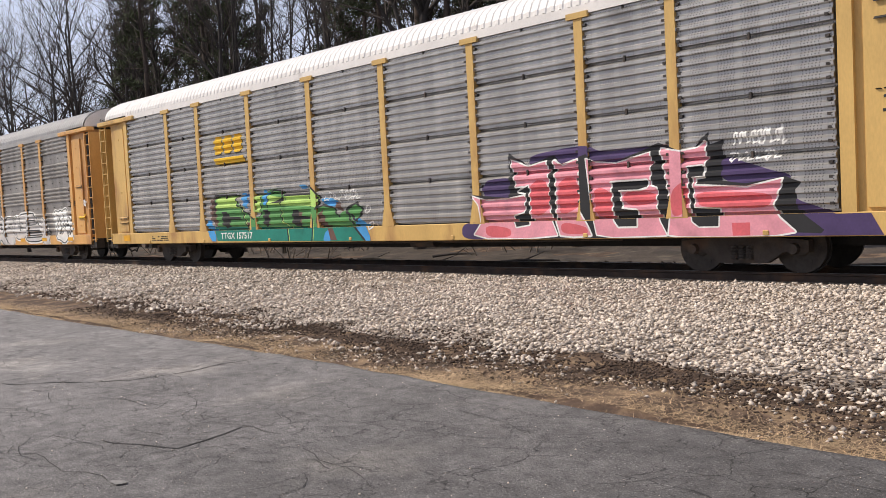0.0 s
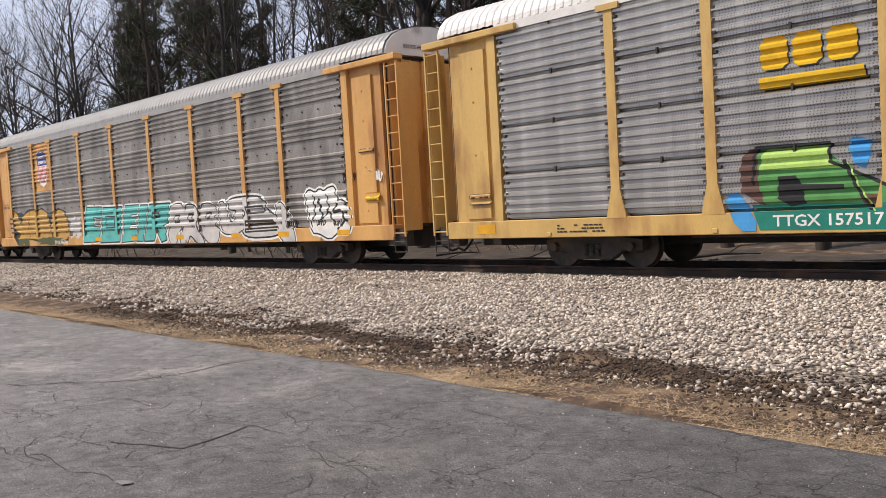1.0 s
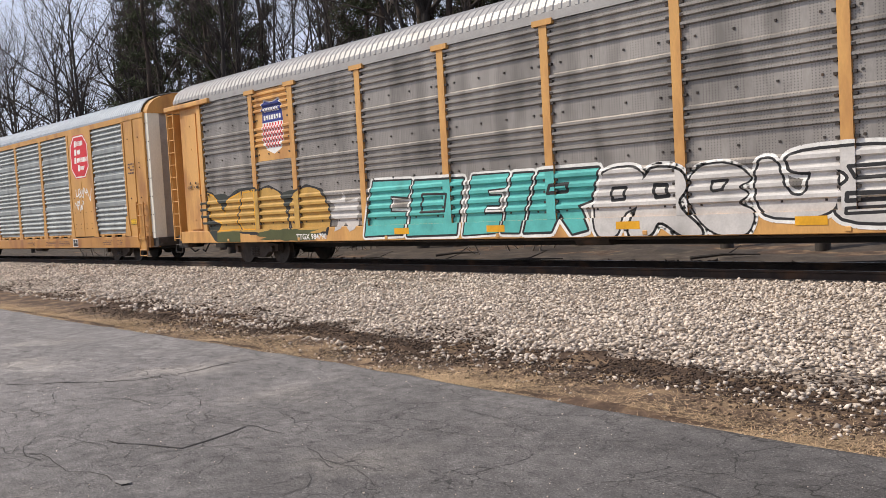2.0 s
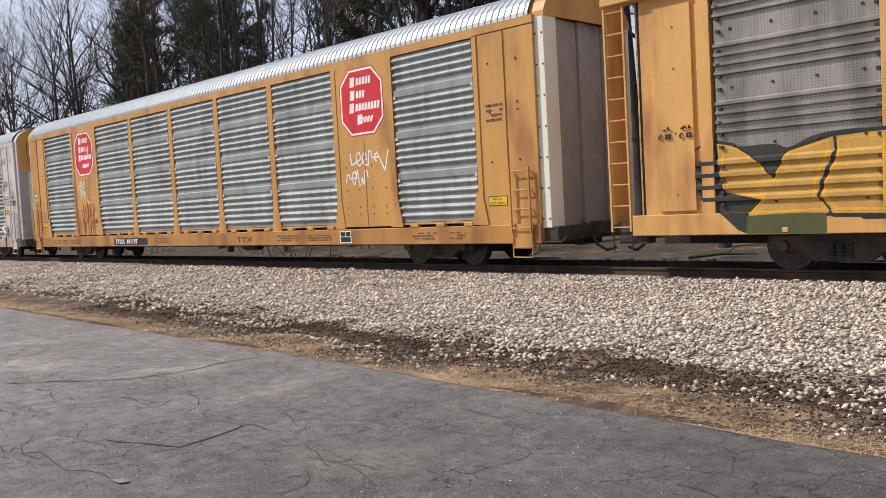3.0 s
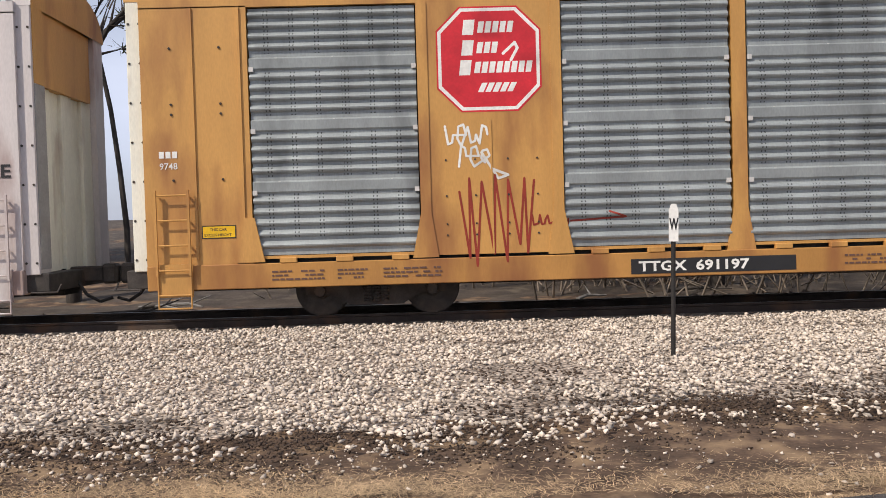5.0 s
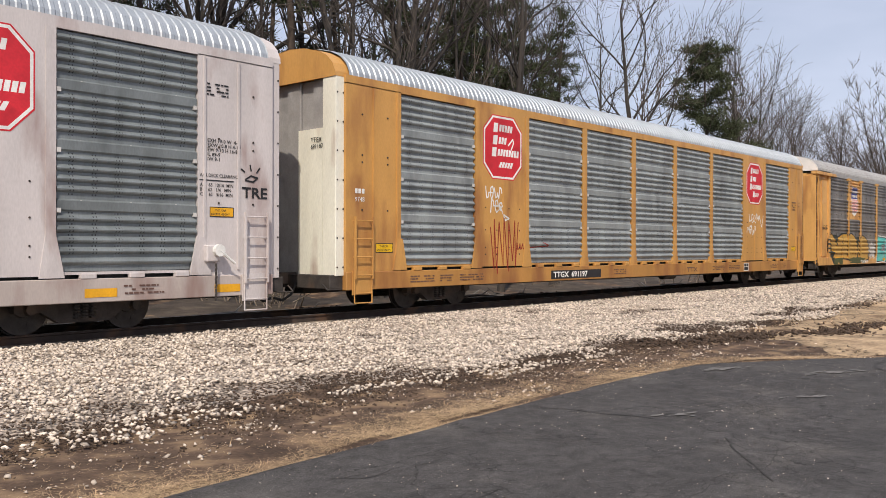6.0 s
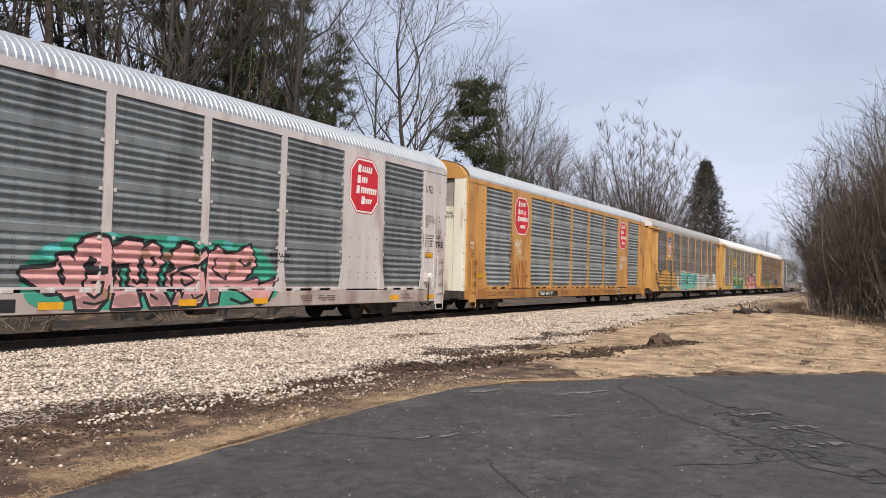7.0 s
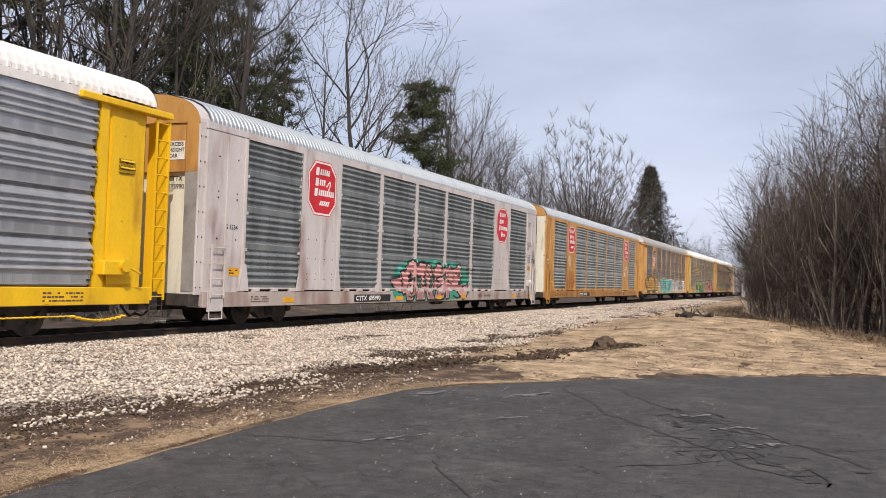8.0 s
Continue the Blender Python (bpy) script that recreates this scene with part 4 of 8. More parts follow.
def slashes(x0, x1, z0, z1, n, seed, w):
    """A row of long up-and-down strokes."""
    rnd = random.Random(seed)
    pts = [(x0 + (x1 - x0) * i / n + rnd.uniform(-0.05, 0.05), (z0 if i % 2 else z1) + rnd.uniform(-0.2, 0.2) * (z1 - z0)) for i in range(n + 1)]
    return round_stroke(pts, w, 6)


def end_patch(car, s, y0, y1, z0, z1, mat, proud, name="paint_patch"):
    a, b = sorted((s * 13.3, s * (13.53 + proud)))
    part(name, boxed(a, b, y0, y1, z0, z1), M[mat], car)


def end_writing(car, s, y, z, size, body, mat, x=13.55, width=1.0):
    """Writing on a car's end, read from outside."""
    verts, faces = [], []
    for poly in letters(body, size, 0.002, width):
        base = len(verts)
        verts += [(s * x, y + (px if s > 0 else -px), z + pz) for px, pz in poly]
        faces.append(tuple(range(base, base + len(poly))))
    o = new("end_writing", raw("end_writing", verts, faces, M[mat]))
    o.parent = car


# the car with the pink and the green lettering
car_a, skin = autorack_grooved("yellow and grey autorack car with pink and green graffiti", "yellow_old", "sheet_a", "roof_white", "seamed")
PURPLE = []
PURPLE.append([(3.8, 0.98), (4.29, 1.03), (4.72, 0.65), (3.8, 0.66)])
PURPLE.append([(4.44, 1.88), (5.35, 1.9), (5.39, 1.45), (4.41, 1.49)])
PURPLE.append([(5.7, 2.3), (7.05, 2.41), (7.41, 2.23), (7.98, 2.24), (8.58, 2.25), (8.37, 1.98), (5.69, 2.07)])
PURPLE.append([(9.75, 2.04), (10.41, 1.76), (10.99, 1.59), (10.72, 1.45), (9.73, 1.53)])
PURPLE.append([(10.72, 1.35), (11.3, 1.1), (11.6, 0.98), (12.1, 0.98), (12.3, 0.6), (10.8, 0.6)])
PINK_SHADOW = []
PINK_SHADOW.append([(5.18, 2.2), (5.16, 2.39), (5.69, 2.1), (6.13, 2.23), (6.31, 2.25), (6.5, 2.08), (7.08, 2.22), (7.26, 2.06), (7.69, 2.02), (8.62, 2.3), (9.02, 2.13), (9.27, 2.16), (9.54, 2.4), (9.56, 2.19), (9.81, 2.25), (9.76, 1.58), (10.18, 1.51), (10.82, 1.59), (11.08, 1.49), (10.99, 1.39), (11.0, 1.08), (11.42, 0.74), (11.37, 0.69), (10.97, 0.71), (10.64, 0.64), (8.71, 0.64), (7.18, 0.63), (5.6, 0.65), (4.27, 0.7), (4.53, 1.23), (4.12, 1.59), (5.14, 1.49)])
PINK = []
PINK.append([(5.23, 2.23), (5.69, 2.07), (6.12, 2.15), (6.15, 1.75), (6.14, 1.37), (6.22, 0.99), (6.34, 0.72), (5.6, 0.67), (4.54, 0.68), (4.16, 0.76), (4.38, 1.0), (4.31, 1.38), (4.15, 1.55), (4.5, 1.45), (5.13, 1.46), (5.55, 1.51), (5.56, 1.71), (5.34, 1.7), (5.29, 1.93)])
PINK.append([(6.31, 2.16), (6.5, 2.04), (6.87, 2.13), (6.87, 1.72), (6.87, 1.16), (7.05, 0.88), (7.13, 0.71), (6.73, 0.69), (6.42, 0.72), (6.34, 0.98), (6.35, 1.62)])
PINK.append([(7.08, 2.13), (7.26, 2.05), (7.69, 2.0), (8.24, 2.1), (8.43, 2.14), (8.41, 1.56), (8.55, 1.52), (8.52, 1.22), (8.59, 0.93), (8.72, 0.69), (8.18, 0.68), (7.62, 0.67), (7.26, 0.72), (7.17, 1.15), (7.13, 1.64)])
PINK.append([(8.64, 2.19), (9.02, 2.11), (9.33, 2.14), (9.49, 2.24), (9.45, 1.66), (9.28, 1.65), (9.28, 1.52), (10.18, 1.44), (10.78, 1.55), (10.61, 1.12), (10.73, 0.94), (10.97, 0.72), (10.65, 0.67), (9.81, 0.66), (8.96, 0.67), (8.76, 0.7), (8.82, 1.1), (8.76, 1.55)])
PINK_HOLES = []
PINK_HOLES.append([(5.36, 1.6), (5.66, 1.7), (5.66, 1.2), (5.66, 0.94), (5.32, 0.9), (5.25, 1.11), (5.55, 1.17), (5.59, 1.56)])
PINK_HOLES.append([(7.61, 1.66), (8.36, 1.66), (8.35, 1.55), (8.18, 1.51), (7.76, 1.52), (7.82, 1.18), (8.13, 1.14), (8.12, 0.86), (7.74, 0.86), (7.65, 0.98), (7.63, 1.31)])
PINK_HOLES.append([(9.15, 1.84), (9.44, 1.85), (9.44, 1.68), (9.22, 1.67), (9.26, 1.14), (9.71, 1.11), (9.69, 0.83), (9.34, 0.83), (9.22, 0.92), (9.17, 1.37)])
CORAL = []
CORAL.append([(5.7, 1.81), (6.15, 1.79), (6.18, 1.18), (5.68, 1.07)])
CORAL.append([(6.39, 1.8), (6.86, 1.81), (6.88, 1.22), (6.38, 1.08)])
CORAL.append([(7.2, 1.61), (7.61, 1.52), (7.64, 1.01), (7.24, 1.02)])
CORAL.append([(7.8, 1.49), (8.53, 1.45), (8.52, 1.25), (7.93, 1.21)])
CORAL.append([(9.29, 1.42), (10.12, 1.38), (10.61, 1.33), (10.58, 1.1), (9.74, 1.13), (9.31, 1.18)])
CORAL.append([(8.81, 1.44), (9.13, 1.65), (9.14, 1.09), (8.84, 0.98)])
CORAL.append([(6.44, 0.98), (7.03, 0.88), (7.08, 0.73), (6.44, 0.74)])
CORAL.append([(4.47, 0.96), (5.18, 0.88), (5.17, 0.69), (4.5, 0.7)])
HOT = []
HOT.append([(9.93, 0.88), (10.24, 0.88), (10.24, 0.67), (9.94, 0.67)])
skin.lay("graffiti_cloud", filled(smoothed(PURPLE[:-1], 2) + PURPLE[-1:]), M["purple"], "dark purple sprayed background")
skin.lay("graffiti_shadow", filled(PINK_SHADOW), M["ink"])
skin.lay("graffiti_outline", contours(PINK, 0.06), M["white"])
skin.lay("graffiti_fill", filled(PINK), M["pink"], "pink block-letter graffiti with white and black outline")
skin.lay("graffiti_shade", filled(smoothed(CORAL, 2)), M["red_pink"])
skin.lay("graffiti_outline", contours(PINK_HOLES, 0.06), M["white"])
skin.lay("graffiti_hole", filled(PINK_HOLES), M["ink"])
skin.lay("graffiti_patch", filled(HOT), M["red_pink"])
skin.lay("graffiti_tag", scribble(10.0, 10.9, 2.1, 2.4, 9, 8, 0.03) + scribble(9.9, 10.8, 1.85, 2.05, 6, 9, 0.03), M["white"])
BROWN = []
BROWN.append([(-6.44, 1.99), (-6.23, 2.02), (-6.23, 1.43), (-6.12, 1.08), (-6.52, 1.31), (-6.54, 1.7)])
BROWN.append([(-4.68, 1.22), (-4.42, 1.2), (-4.42, 0.99), (-4.62, 1.02)])
BROWN.append([(-2.14, 1.44), (-1.94, 1.4), (-1.99, 1.12), (-2.09, 1.08)])
BROWN.append([(-1.35, 1.24), (-1.13, 1.46), (-0.88, 1.01), (-1.08, 0.98), (-1.36, 1.13)])
BROWN.append([(-0.88, 0.98), (-0.68, 0.98), (-0.53, 0.68), (-0.79, 0.68)])
BROWN.append([(-3.71, 1.49), (-3.47, 1.48), (-3.48, 1.11), (-3.73, 1.12)])
BROWN.append([(-0.55, 1.63), (-0.35, 1.6), (-0.24, 1.38), (-0.5, 1.44)])
GREEN = []
GREEN.append([(-6.25, 2.02), (-5.1, 2.0), (-5.1, 1.84), (-4.81, 1.58), (-4.22, 1.32), (-3.91, 1.37), (-3.82, 1.96), (-3.38, 2.06), (-2.91, 2.02), (-2.7, 1.89), (-1.55, 1.89), (-1.54, 2.05), (-1.12, 1.77), (-1.37, 1.48), (-1.03, 1.57), (-0.67, 1.5), (-0.43, 1.28), (-0.15, 1.43), (0.28, 1.57), (0.52, 1.38), (0.33, 1.15), (0.08, 1.21), (0.55, 0.67), (-6.22, 0.72), (-6.23, 1.43)])
LIME = []
LIME.append([(-6.13, 1.98), (-5.13, 1.97), (-5.11, 1.75), (-4.8, 1.61), (-6.21, 1.65)])
LIME.append([(-4.15, 1.92), (-3.82, 1.94), (-3.88, 1.43), (-4.2, 1.5)])
LIME.append([(-3.55, 1.93), (-2.73, 1.83), (-2.73, 1.61), (-3.58, 1.66)])
LIME.append([(-2.7, 1.89), (-1.55, 1.87), (-1.58, 1.56), (-2.73, 1.61)])
LIME.append([(-1.52, 2.01), (-1.14, 1.76), (-1.36, 1.52), (-1.56, 1.56)])
TEAL = []
TEAL.append([(-6.36, 1.11), (0.27, 0.99), (0.55, 0.65), (-6.22, 0.7)])
BLUE = []
BLUE.append([(-4.85, 2.02), (-4.64, 2.06), (-4.48, 1.94), (-4.56, 1.57), (-4.74, 1.64)])
BLUE.append([(-3.73, 2.07), (-3.54, 2.08), (-3.52, 1.66), (-3.74, 1.64)])
BLUE.append([(-5.85, 1.52), (-5.62, 1.48), (-5.58, 1.15), (-5.82, 1.17)])
BLUE.append([(-2.37, 1.42), (-2.16, 1.38), (-2.11, 1.06), (-2.33, 1.1)])
BLUE.append([(-1.1, 1.76), (-0.48, 1.71), (-0.41, 1.49), (-0.67, 1.53), (-1.02, 1.58)])
BLUE.append([(0.08, 1.2), (0.5, 1.2), (0.82, 0.64), (0.53, 0.64)])
BLUE.append([(-6.84, 1.29), (-6.52, 1.31), (-6.2, 0.69), (-6.6, 0.69)])
BLUE.append([(-1.99, 2.13), (-1.68, 2.12), (-1.71, 2.01), (-1.98, 2.02)])
BLUE.append([(-1.0, 0.88), (-0.83, 0.96), (-0.75, 0.65), (-1.11, 0.65)])
INK_GREEN = []
INK_GREEN.append([(-5.9, 1.54), (-5.61, 1.54), (-5.55, 1.4), (-4.89, 1.37), (-4.9, 1.29), (-5.52, 1.3), (-5.47, 1.1), (-5.72, 1.06), (-5.92, 1.2)])
INK_GREEN.append([(-3.39, 1.7), (-2.81, 1.84), (-2.8, 1.74), (-2.95, 1.7)])
INK_GREEN.append([(-3.74, 1.53), (-3.49, 1.54), (-3.47, 1.15), (-3.65, 1.06), (-3.77, 1.19)])
INK_GREEN.append([(-2.41, 1.49), (-2.17, 1.49), (-2.07, 1.32), (-1.52, 1.28), (-1.52, 1.23), (-2.04, 1.23), (-2.02, 1.06), (-2.21, 1.03), (-2.4, 1.13)])
INK_GREEN.append([(-1.59, 2.07), (-1.51, 2.07), (-1.1, 1.76), (-1.29, 1.47), (-1.37, 1.49), (-1.19, 1.75)])
LINES_GREEN = []
LINES_GREEN.append([(-6.32, 1.44), (-6.26, 2.02), (-5.1, 2.0), (-5.09, 1.72), (-4.81, 1.58), (-4.22, 1.29)])
LINES_GREEN.append([(-4.88, 1.71), (-4.72, 1.33), (-4.51, 0.99)])
LINES_GREEN.append([(-3.59, 1.6), (-3.5, 1.93), (-3.22, 2.05), (-2.91, 2.02), (-2.77, 1.86), (-2.95, 1.64)])
LINES_GREEN.append([(-2.92, 1.52), (-2.9, 1.23), (-2.65, 1.1), (-2.6, 0.69)])
LINES_GREEN.append([(-2.7, 1.89), (-1.55, 1.88)])
LINES_GREEN.append([(-1.48, 1.22), (-1.58, 0.66)])
LINES_GREEN.append([(-1.37, 1.48), (-1.03, 1.57), (-0.63, 1.49), (-0.43, 1.26)])
LINES_GREEN.append([(-0.15, 1.43), (0.29, 1.58), (0.52, 1.38), (0.25, 1.14), (-0.15, 1.43), (0.07, 1.1), (0.55, 0.66)])
LINES_GREEN.append([(-3.82, 1.96), (-3.92, 1.34)])
skin.lay("graffiti_fill", filled(GREEN), M["green"], "green block-letter graffiti with dark outlines")
skin.lay("graffiti_base", filled(TEAL), M["teal"], "teal sprayed band along the sill")
skin.lay("graffiti_top", filled(LIME), M["lime"])
skin.lay("graffiti_accent", filled(smoothed(BLUE, 1)), M["sky_blue"])
skin.lay("graffiti_shadow", filled(BROWN), M["brown"])
skin.lay("graffiti_hole", filled(INK_GREEN), M["ink"])
skin.lay("graffiti_line", contours(LINES_GREEN, 0.05, False), M["ink"])
skin.lay("graffiti_glint", contours([[(x + 0.05, z - 0.03) for x, z in p] for p in LINES_GREEN[1:6:2]], 0.025, False), M["lime"])
skin.lay("graffiti_tag", scribble(-1.0, 0.5, 1.62, 1.92, 7, 4, 0.028) + contours([[(0.62, 1.3), (0.78, 1.36), (0.74, 1.5), (0.6, 1.46)], [(0.72, 0.92), (0.88, 0.98), (0.84, 1.12), (0.7, 1.08)]], 0.03), M["white"])
write(skin, "car_number", "TTGX 157517", -6.0, 0.76, 0.25, "white", 0.004, 1.12, "white stencilled car number")
logo = [quad(-6.15, -4.55, 2.92, 3.10)]
for x in (-6.12, -5.60, -5.08):
    logo += [octagon(x + 0.22, 3.46, 0.22, 0.25, 0.08)]
skin.lay("railway_sign_shadow", [[(x + 0.025, z - 0.03) for x, z in p] for p in logo], M["ink"])
skin.lay("railway_sign", logo, M["sign_yellow"], "yellow block sign over a bar")
skin.lay("reflector", [quad(-12.4, -11.9, 0.74, 0.93)], M["orange"])
small_print(skin, 12.2, 12.75, 2.4, 2.8, 4, "ink", 1)
small_print(skin, 12.2, 12.75, 3.6, 4.1, 4, "ink", 2)
small_print(skin, -10.3, -9.2, 0.72, 0.9, 3, "ink", 3)
skin.lay("bordered_label", [quad(-12.6, -12.0, 1.35, 1.58)], M["ink"])
skin.lay("label_face", [quad(-12.585, -12.015, 1.365, 1.565)], M["yellow_old"])
small_print(skin, -12.55, -12.05, 1.39, 1.54, 2, "ink", 33)

# the grey autorack with the shield
car_b, skin = autorack_grooved("tan and dull grey autorack car with turquoise and silver graffiti", "yellow_tan", "sheet_b", "roof_grey", "banded", True)
skin.lay("sign_panel", [quad(-8.9, -7.05, 2.86, 4.78)], M["yellow_tan"])
shield = [(-8.42, 4.35), (-8.3, 4.5), (-7.95, 4.42), (-7.6, 4.5), (-7.48, 4.35), (-7.45, 3.4), (-7.6, 3.15), (-7.95, 3.02), (-8.3, 3.15), (-8.45, 3.4)]
skin.lay("shield", [[(-7.95, 3.8), a, b] for a, b in zip(shield, shield[1:] + shield[:1])], M["white"], "white shield with red stripes and blue top")
skin.lay("shield_stripe", [quad(-8.38 + k * 0.135, -8.315 + k * 0.135, 3.2 if 0 < k < 6 else 3.35, 3.86) for k in range(7)], M["red"])
skin.lay("shield_top", [[(-8.44, 3.88), (-7.46, 3.88), (-7.5, 4.33), (-7.62, 4.46), (-7.95, 4.39), (-8.28, 4.46), (-8.4, 4.33)]], M["blue"])
skin.lay("shield_lettering", [quad(-8.32 + k * 0.125, -8.23 + k * 0.125, 4.16, 4.28) for k in range(6)] + [quad(-8.36 + k * 0.12, -8.275 + k * 0.12, 3.95, 4.07) for k in range(7)], M["white"])
DARK_CLOUD = []
DARK_CLOUD.append([(-11.85, 1.96), (-11.54, 2.16), (-11.31, 2.06), (-10.64, 2.08), (-10.44, 1.96), (-10.02, 2.17), (-9.29, 2.2), (-9.25, 2.13), (-9.73, 1.95), (-9.94, 1.46), (-9.86, 0.96), (-11.14, 0.57), (-11.59, 1.01), (-12.0, 1.25), (-12.04, 1.81)])
GREEN_BAND = []
GREEN_BAND.append([(-11.13, 0.94), (-10.68, 0.96), (-10.26, 0.97), (-9.86, 0.96), (-9.87, 0.58), (-11.14, 0.57)])
MUSTARD = []
MUSTARD.append([(-11.64, 2.15), (-11.37, 2.09), (-10.98, 1.82), (-10.68, 1.47), (-10.44, 1.93), (-9.75, 2.1), (-9.73, 1.9), (-9.94, 1.46), (-10.0, 1.22), (-9.81, 0.96), (-11.13, 0.92), (-10.84, 1.19), (-11.51, 1.34), (-11.59, 1.67)])
MUSTARD.append([(-9.7, 2.1), (-9.25, 2.12), (-8.95, 2.12), (-8.98, 0.93), (-9.76, 0.95), (-9.95, 1.2), (-9.88, 1.44), (-9.68, 1.85)])
MUSTARD_FAR = []
MUSTARD_FAR.append([(-9.03, 2.05), (-8.34, 2.16), (-7.73, 1.93), (-7.46, 1.26), (-7.52, 0.89), (-9.32, 0.89), (-9.36, 1.58)])
MUSTARD_FAR.append([(-7.21, 1.89), (-6.62, 2.08), (-5.96, 1.93), (-5.6, 1.35), (-5.78, 0.84), (-7.32, 0.86), (-7.44, 1.39)])
skin.lay("graffiti_cloud", filled(smoothed(DARK_CLOUD, 2)) + blob(-8.9, -5.6, 1.4, 2.05, 21, 30, 0.2), M["olive_dark"], "dark green sprayed background")
skin.lay("graffiti_outline", contours(MUSTARD + MUSTARD_FAR, 0.10), M["ink"])
skin.lay("graffiti_fill", filled(MUSTARD + smoothed(MUSTARD_FAR, 2)), M["mustard"], "mustard yellow bubble-letter graffiti")
skin.lay("graffiti_base", filled(GREEN_BAND) + blob(-9.0, -6.0, 0.66, 1.0, 22, 30, 0.2), M["olive"])
skin.lay("graffiti_shine", contours([shrink(p, 0.9) for p in MUSTARD], 0.03), M["orange"])
skin.lay("graffiti_tag", scribble(-12.7, -11.9, 2.05, 2.5, 4, 5, 0.035), M["ink"])
skin.lay("graffiti_mist", blob(-5.6, -4.5, 0.9, 1.8, 27, 20, 0.4), M["silver"])
TURQUOISE = []
TURQUOISE.append([(-3.92, 2.03), (-2.58, 1.99), (-2.69, 1.62), (-3.26, 1.67), (-3.36, 1.29), (-2.78, 1.27), (-2.92, 0.78), (-4.27, 0.75)])
TURQUOISE.append([(-2.47, 1.96), (-0.94, 1.93), (-1.19, 0.76), (-2.76, 0.74)])
TURQUOISE.append([(-0.67, 1.97), (0.34, 1.96), (0.25, 1.68), (-0.21, 1.66), (-0.23, 1.53), (0.1, 1.52), (0.04, 1.33), (-0.31, 1.34), (-0.37, 1.16), (0.11, 1.15), (0.01, 0.77), (-0.98, 0.73)])
TURQUOISE.append([(0.47, 1.94), (0.99, 1.93), (0.58, 0.76), (0.11, 0.77)])
TURQUOISE.append([(1.13, 1.93), (2.54, 1.92), (2.35, 1.34), (2.06, 1.25), (2.26, 0.79), (1.91, 0.72), (1.61, 1.11), (1.4, 0.77), (0.71, 0.76)])
TURQUOISE_HOLES = []
TURQUOISE_HOLES.append([(-2.2, 1.66), (-1.43, 1.63), (-1.52, 1.26), (-2.29, 1.26)])
TURQUOISE_HOLES.append([(1.41, 1.66), (1.84, 1.67), (1.79, 1.52), (1.35, 1.51)])
SILVER = []
SILVER.append([(2.7, 1.88), (3.42, 1.89), (3.54, 1.5), (3.35, 1.17), (3.03, 1.08), (2.93, 0.63), (2.41, 0.64), (2.42, 1.54)])
SILVER.append([(3.57, 1.86), (4.25, 1.8), (4.39, 1.47), (4.11, 1.19), (4.72, 0.66), (4.28, 0.6), (3.79, 0.96), (3.61, 0.63), (3.09, 0.63), (3.35, 1.21)])
SILVER.append([(4.46, 1.79), (5.11, 1.85), (5.56, 1.56), (5.24, 1.43), (5.47, 1.29), (5.21, 1.16), (5.58, 1.01), (5.41, 0.61), (4.79, 0.66), (4.33, 1.19)])
SILVER.append([(5.58, 1.83), (5.92, 1.85), (6.06, 1.27), (6.38, 1.21), (6.49, 1.78), (6.86, 1.8), (6.86, 1.03), (6.47, 0.88), (5.57, 0.94)])
SILVER.append([(6.05, 1.92), (7.64, 1.93), (8.02, 1.74), (8.08, 1.49), (8.49, 1.39), (8.62, 0.98), (8.56, 0.81), (6.84, 0.79), (6.82, 1.29), (7.07, 1.45), (6.91, 1.63), (6.15, 1.58)])
SILVER.append([(8.51, 1.65), (8.83, 1.73), (9.12, 1.44), (9.45, 0.6), (8.96, 0.58), (8.56, 0.86)])
SILVER_HOLES = []
SILVER_HOLES.append([(2.83, 1.53), (3.12, 1.53), (3.07, 1.32), (2.81, 1.31)])
SILVER_HOLES.append([(3.7, 1.54), (3.95, 1.53), (3.98, 1.34), (3.72, 1.32)])
SILVER_HOLES.append([(4.8, 1.54), (5.08, 1.55), (5.0, 1.4), (4.81, 1.38)])
SILVER_HOLES.append([(7.03, 1.64), (7.9, 1.65), (7.97, 1.48), (7.13, 1.46)])
SILVER_HOLES.append([(7.0, 1.24), (8.37, 1.23), (8.42, 1.15), (6.99, 1.13)])
SILVER_HOLES.append([(6.98, 1.02), (8.52, 1.05), (8.55, 0.97), (6.97, 0.94)])
WHITE_BUBBLE = []
WHITE_BUBBLE.append([(9.89, 1.86), (10.04, 1.97), (10.32, 1.87), (10.5, 1.97), (10.68, 1.89), (10.86, 1.98), (11.13, 2.0), (11.23, 1.63), (11.45, 1.66), (11.73, 1.47), (11.79, 1.11), (11.65, 0.83), (11.24, 0.88), (10.88, 0.69), (10.44, 0.86), (10.16, 0.87), (10.01, 1.4)])
BUBBLE_LINES = []
BUBBLE_LINES.append([(10.26, 1.8), (10.29, 1.39), (10.18, 1.17)])
BUBBLE_LINES.append([(10.49, 1.68), (10.6, 1.23), (10.44, 1.72)])
BUBBLE_LINES.append([(10.81, 1.81), (10.88, 1.44), (10.64, 1.23)])
BUBBLE_LINES.append([(10.83, 1.44), (11.08, 1.1)])
BUBBLE_LINES.append([(11.19, 1.57), (11.05, 1.36), (11.35, 1.41), (11.5, 1.19), (11.24, 0.95)])
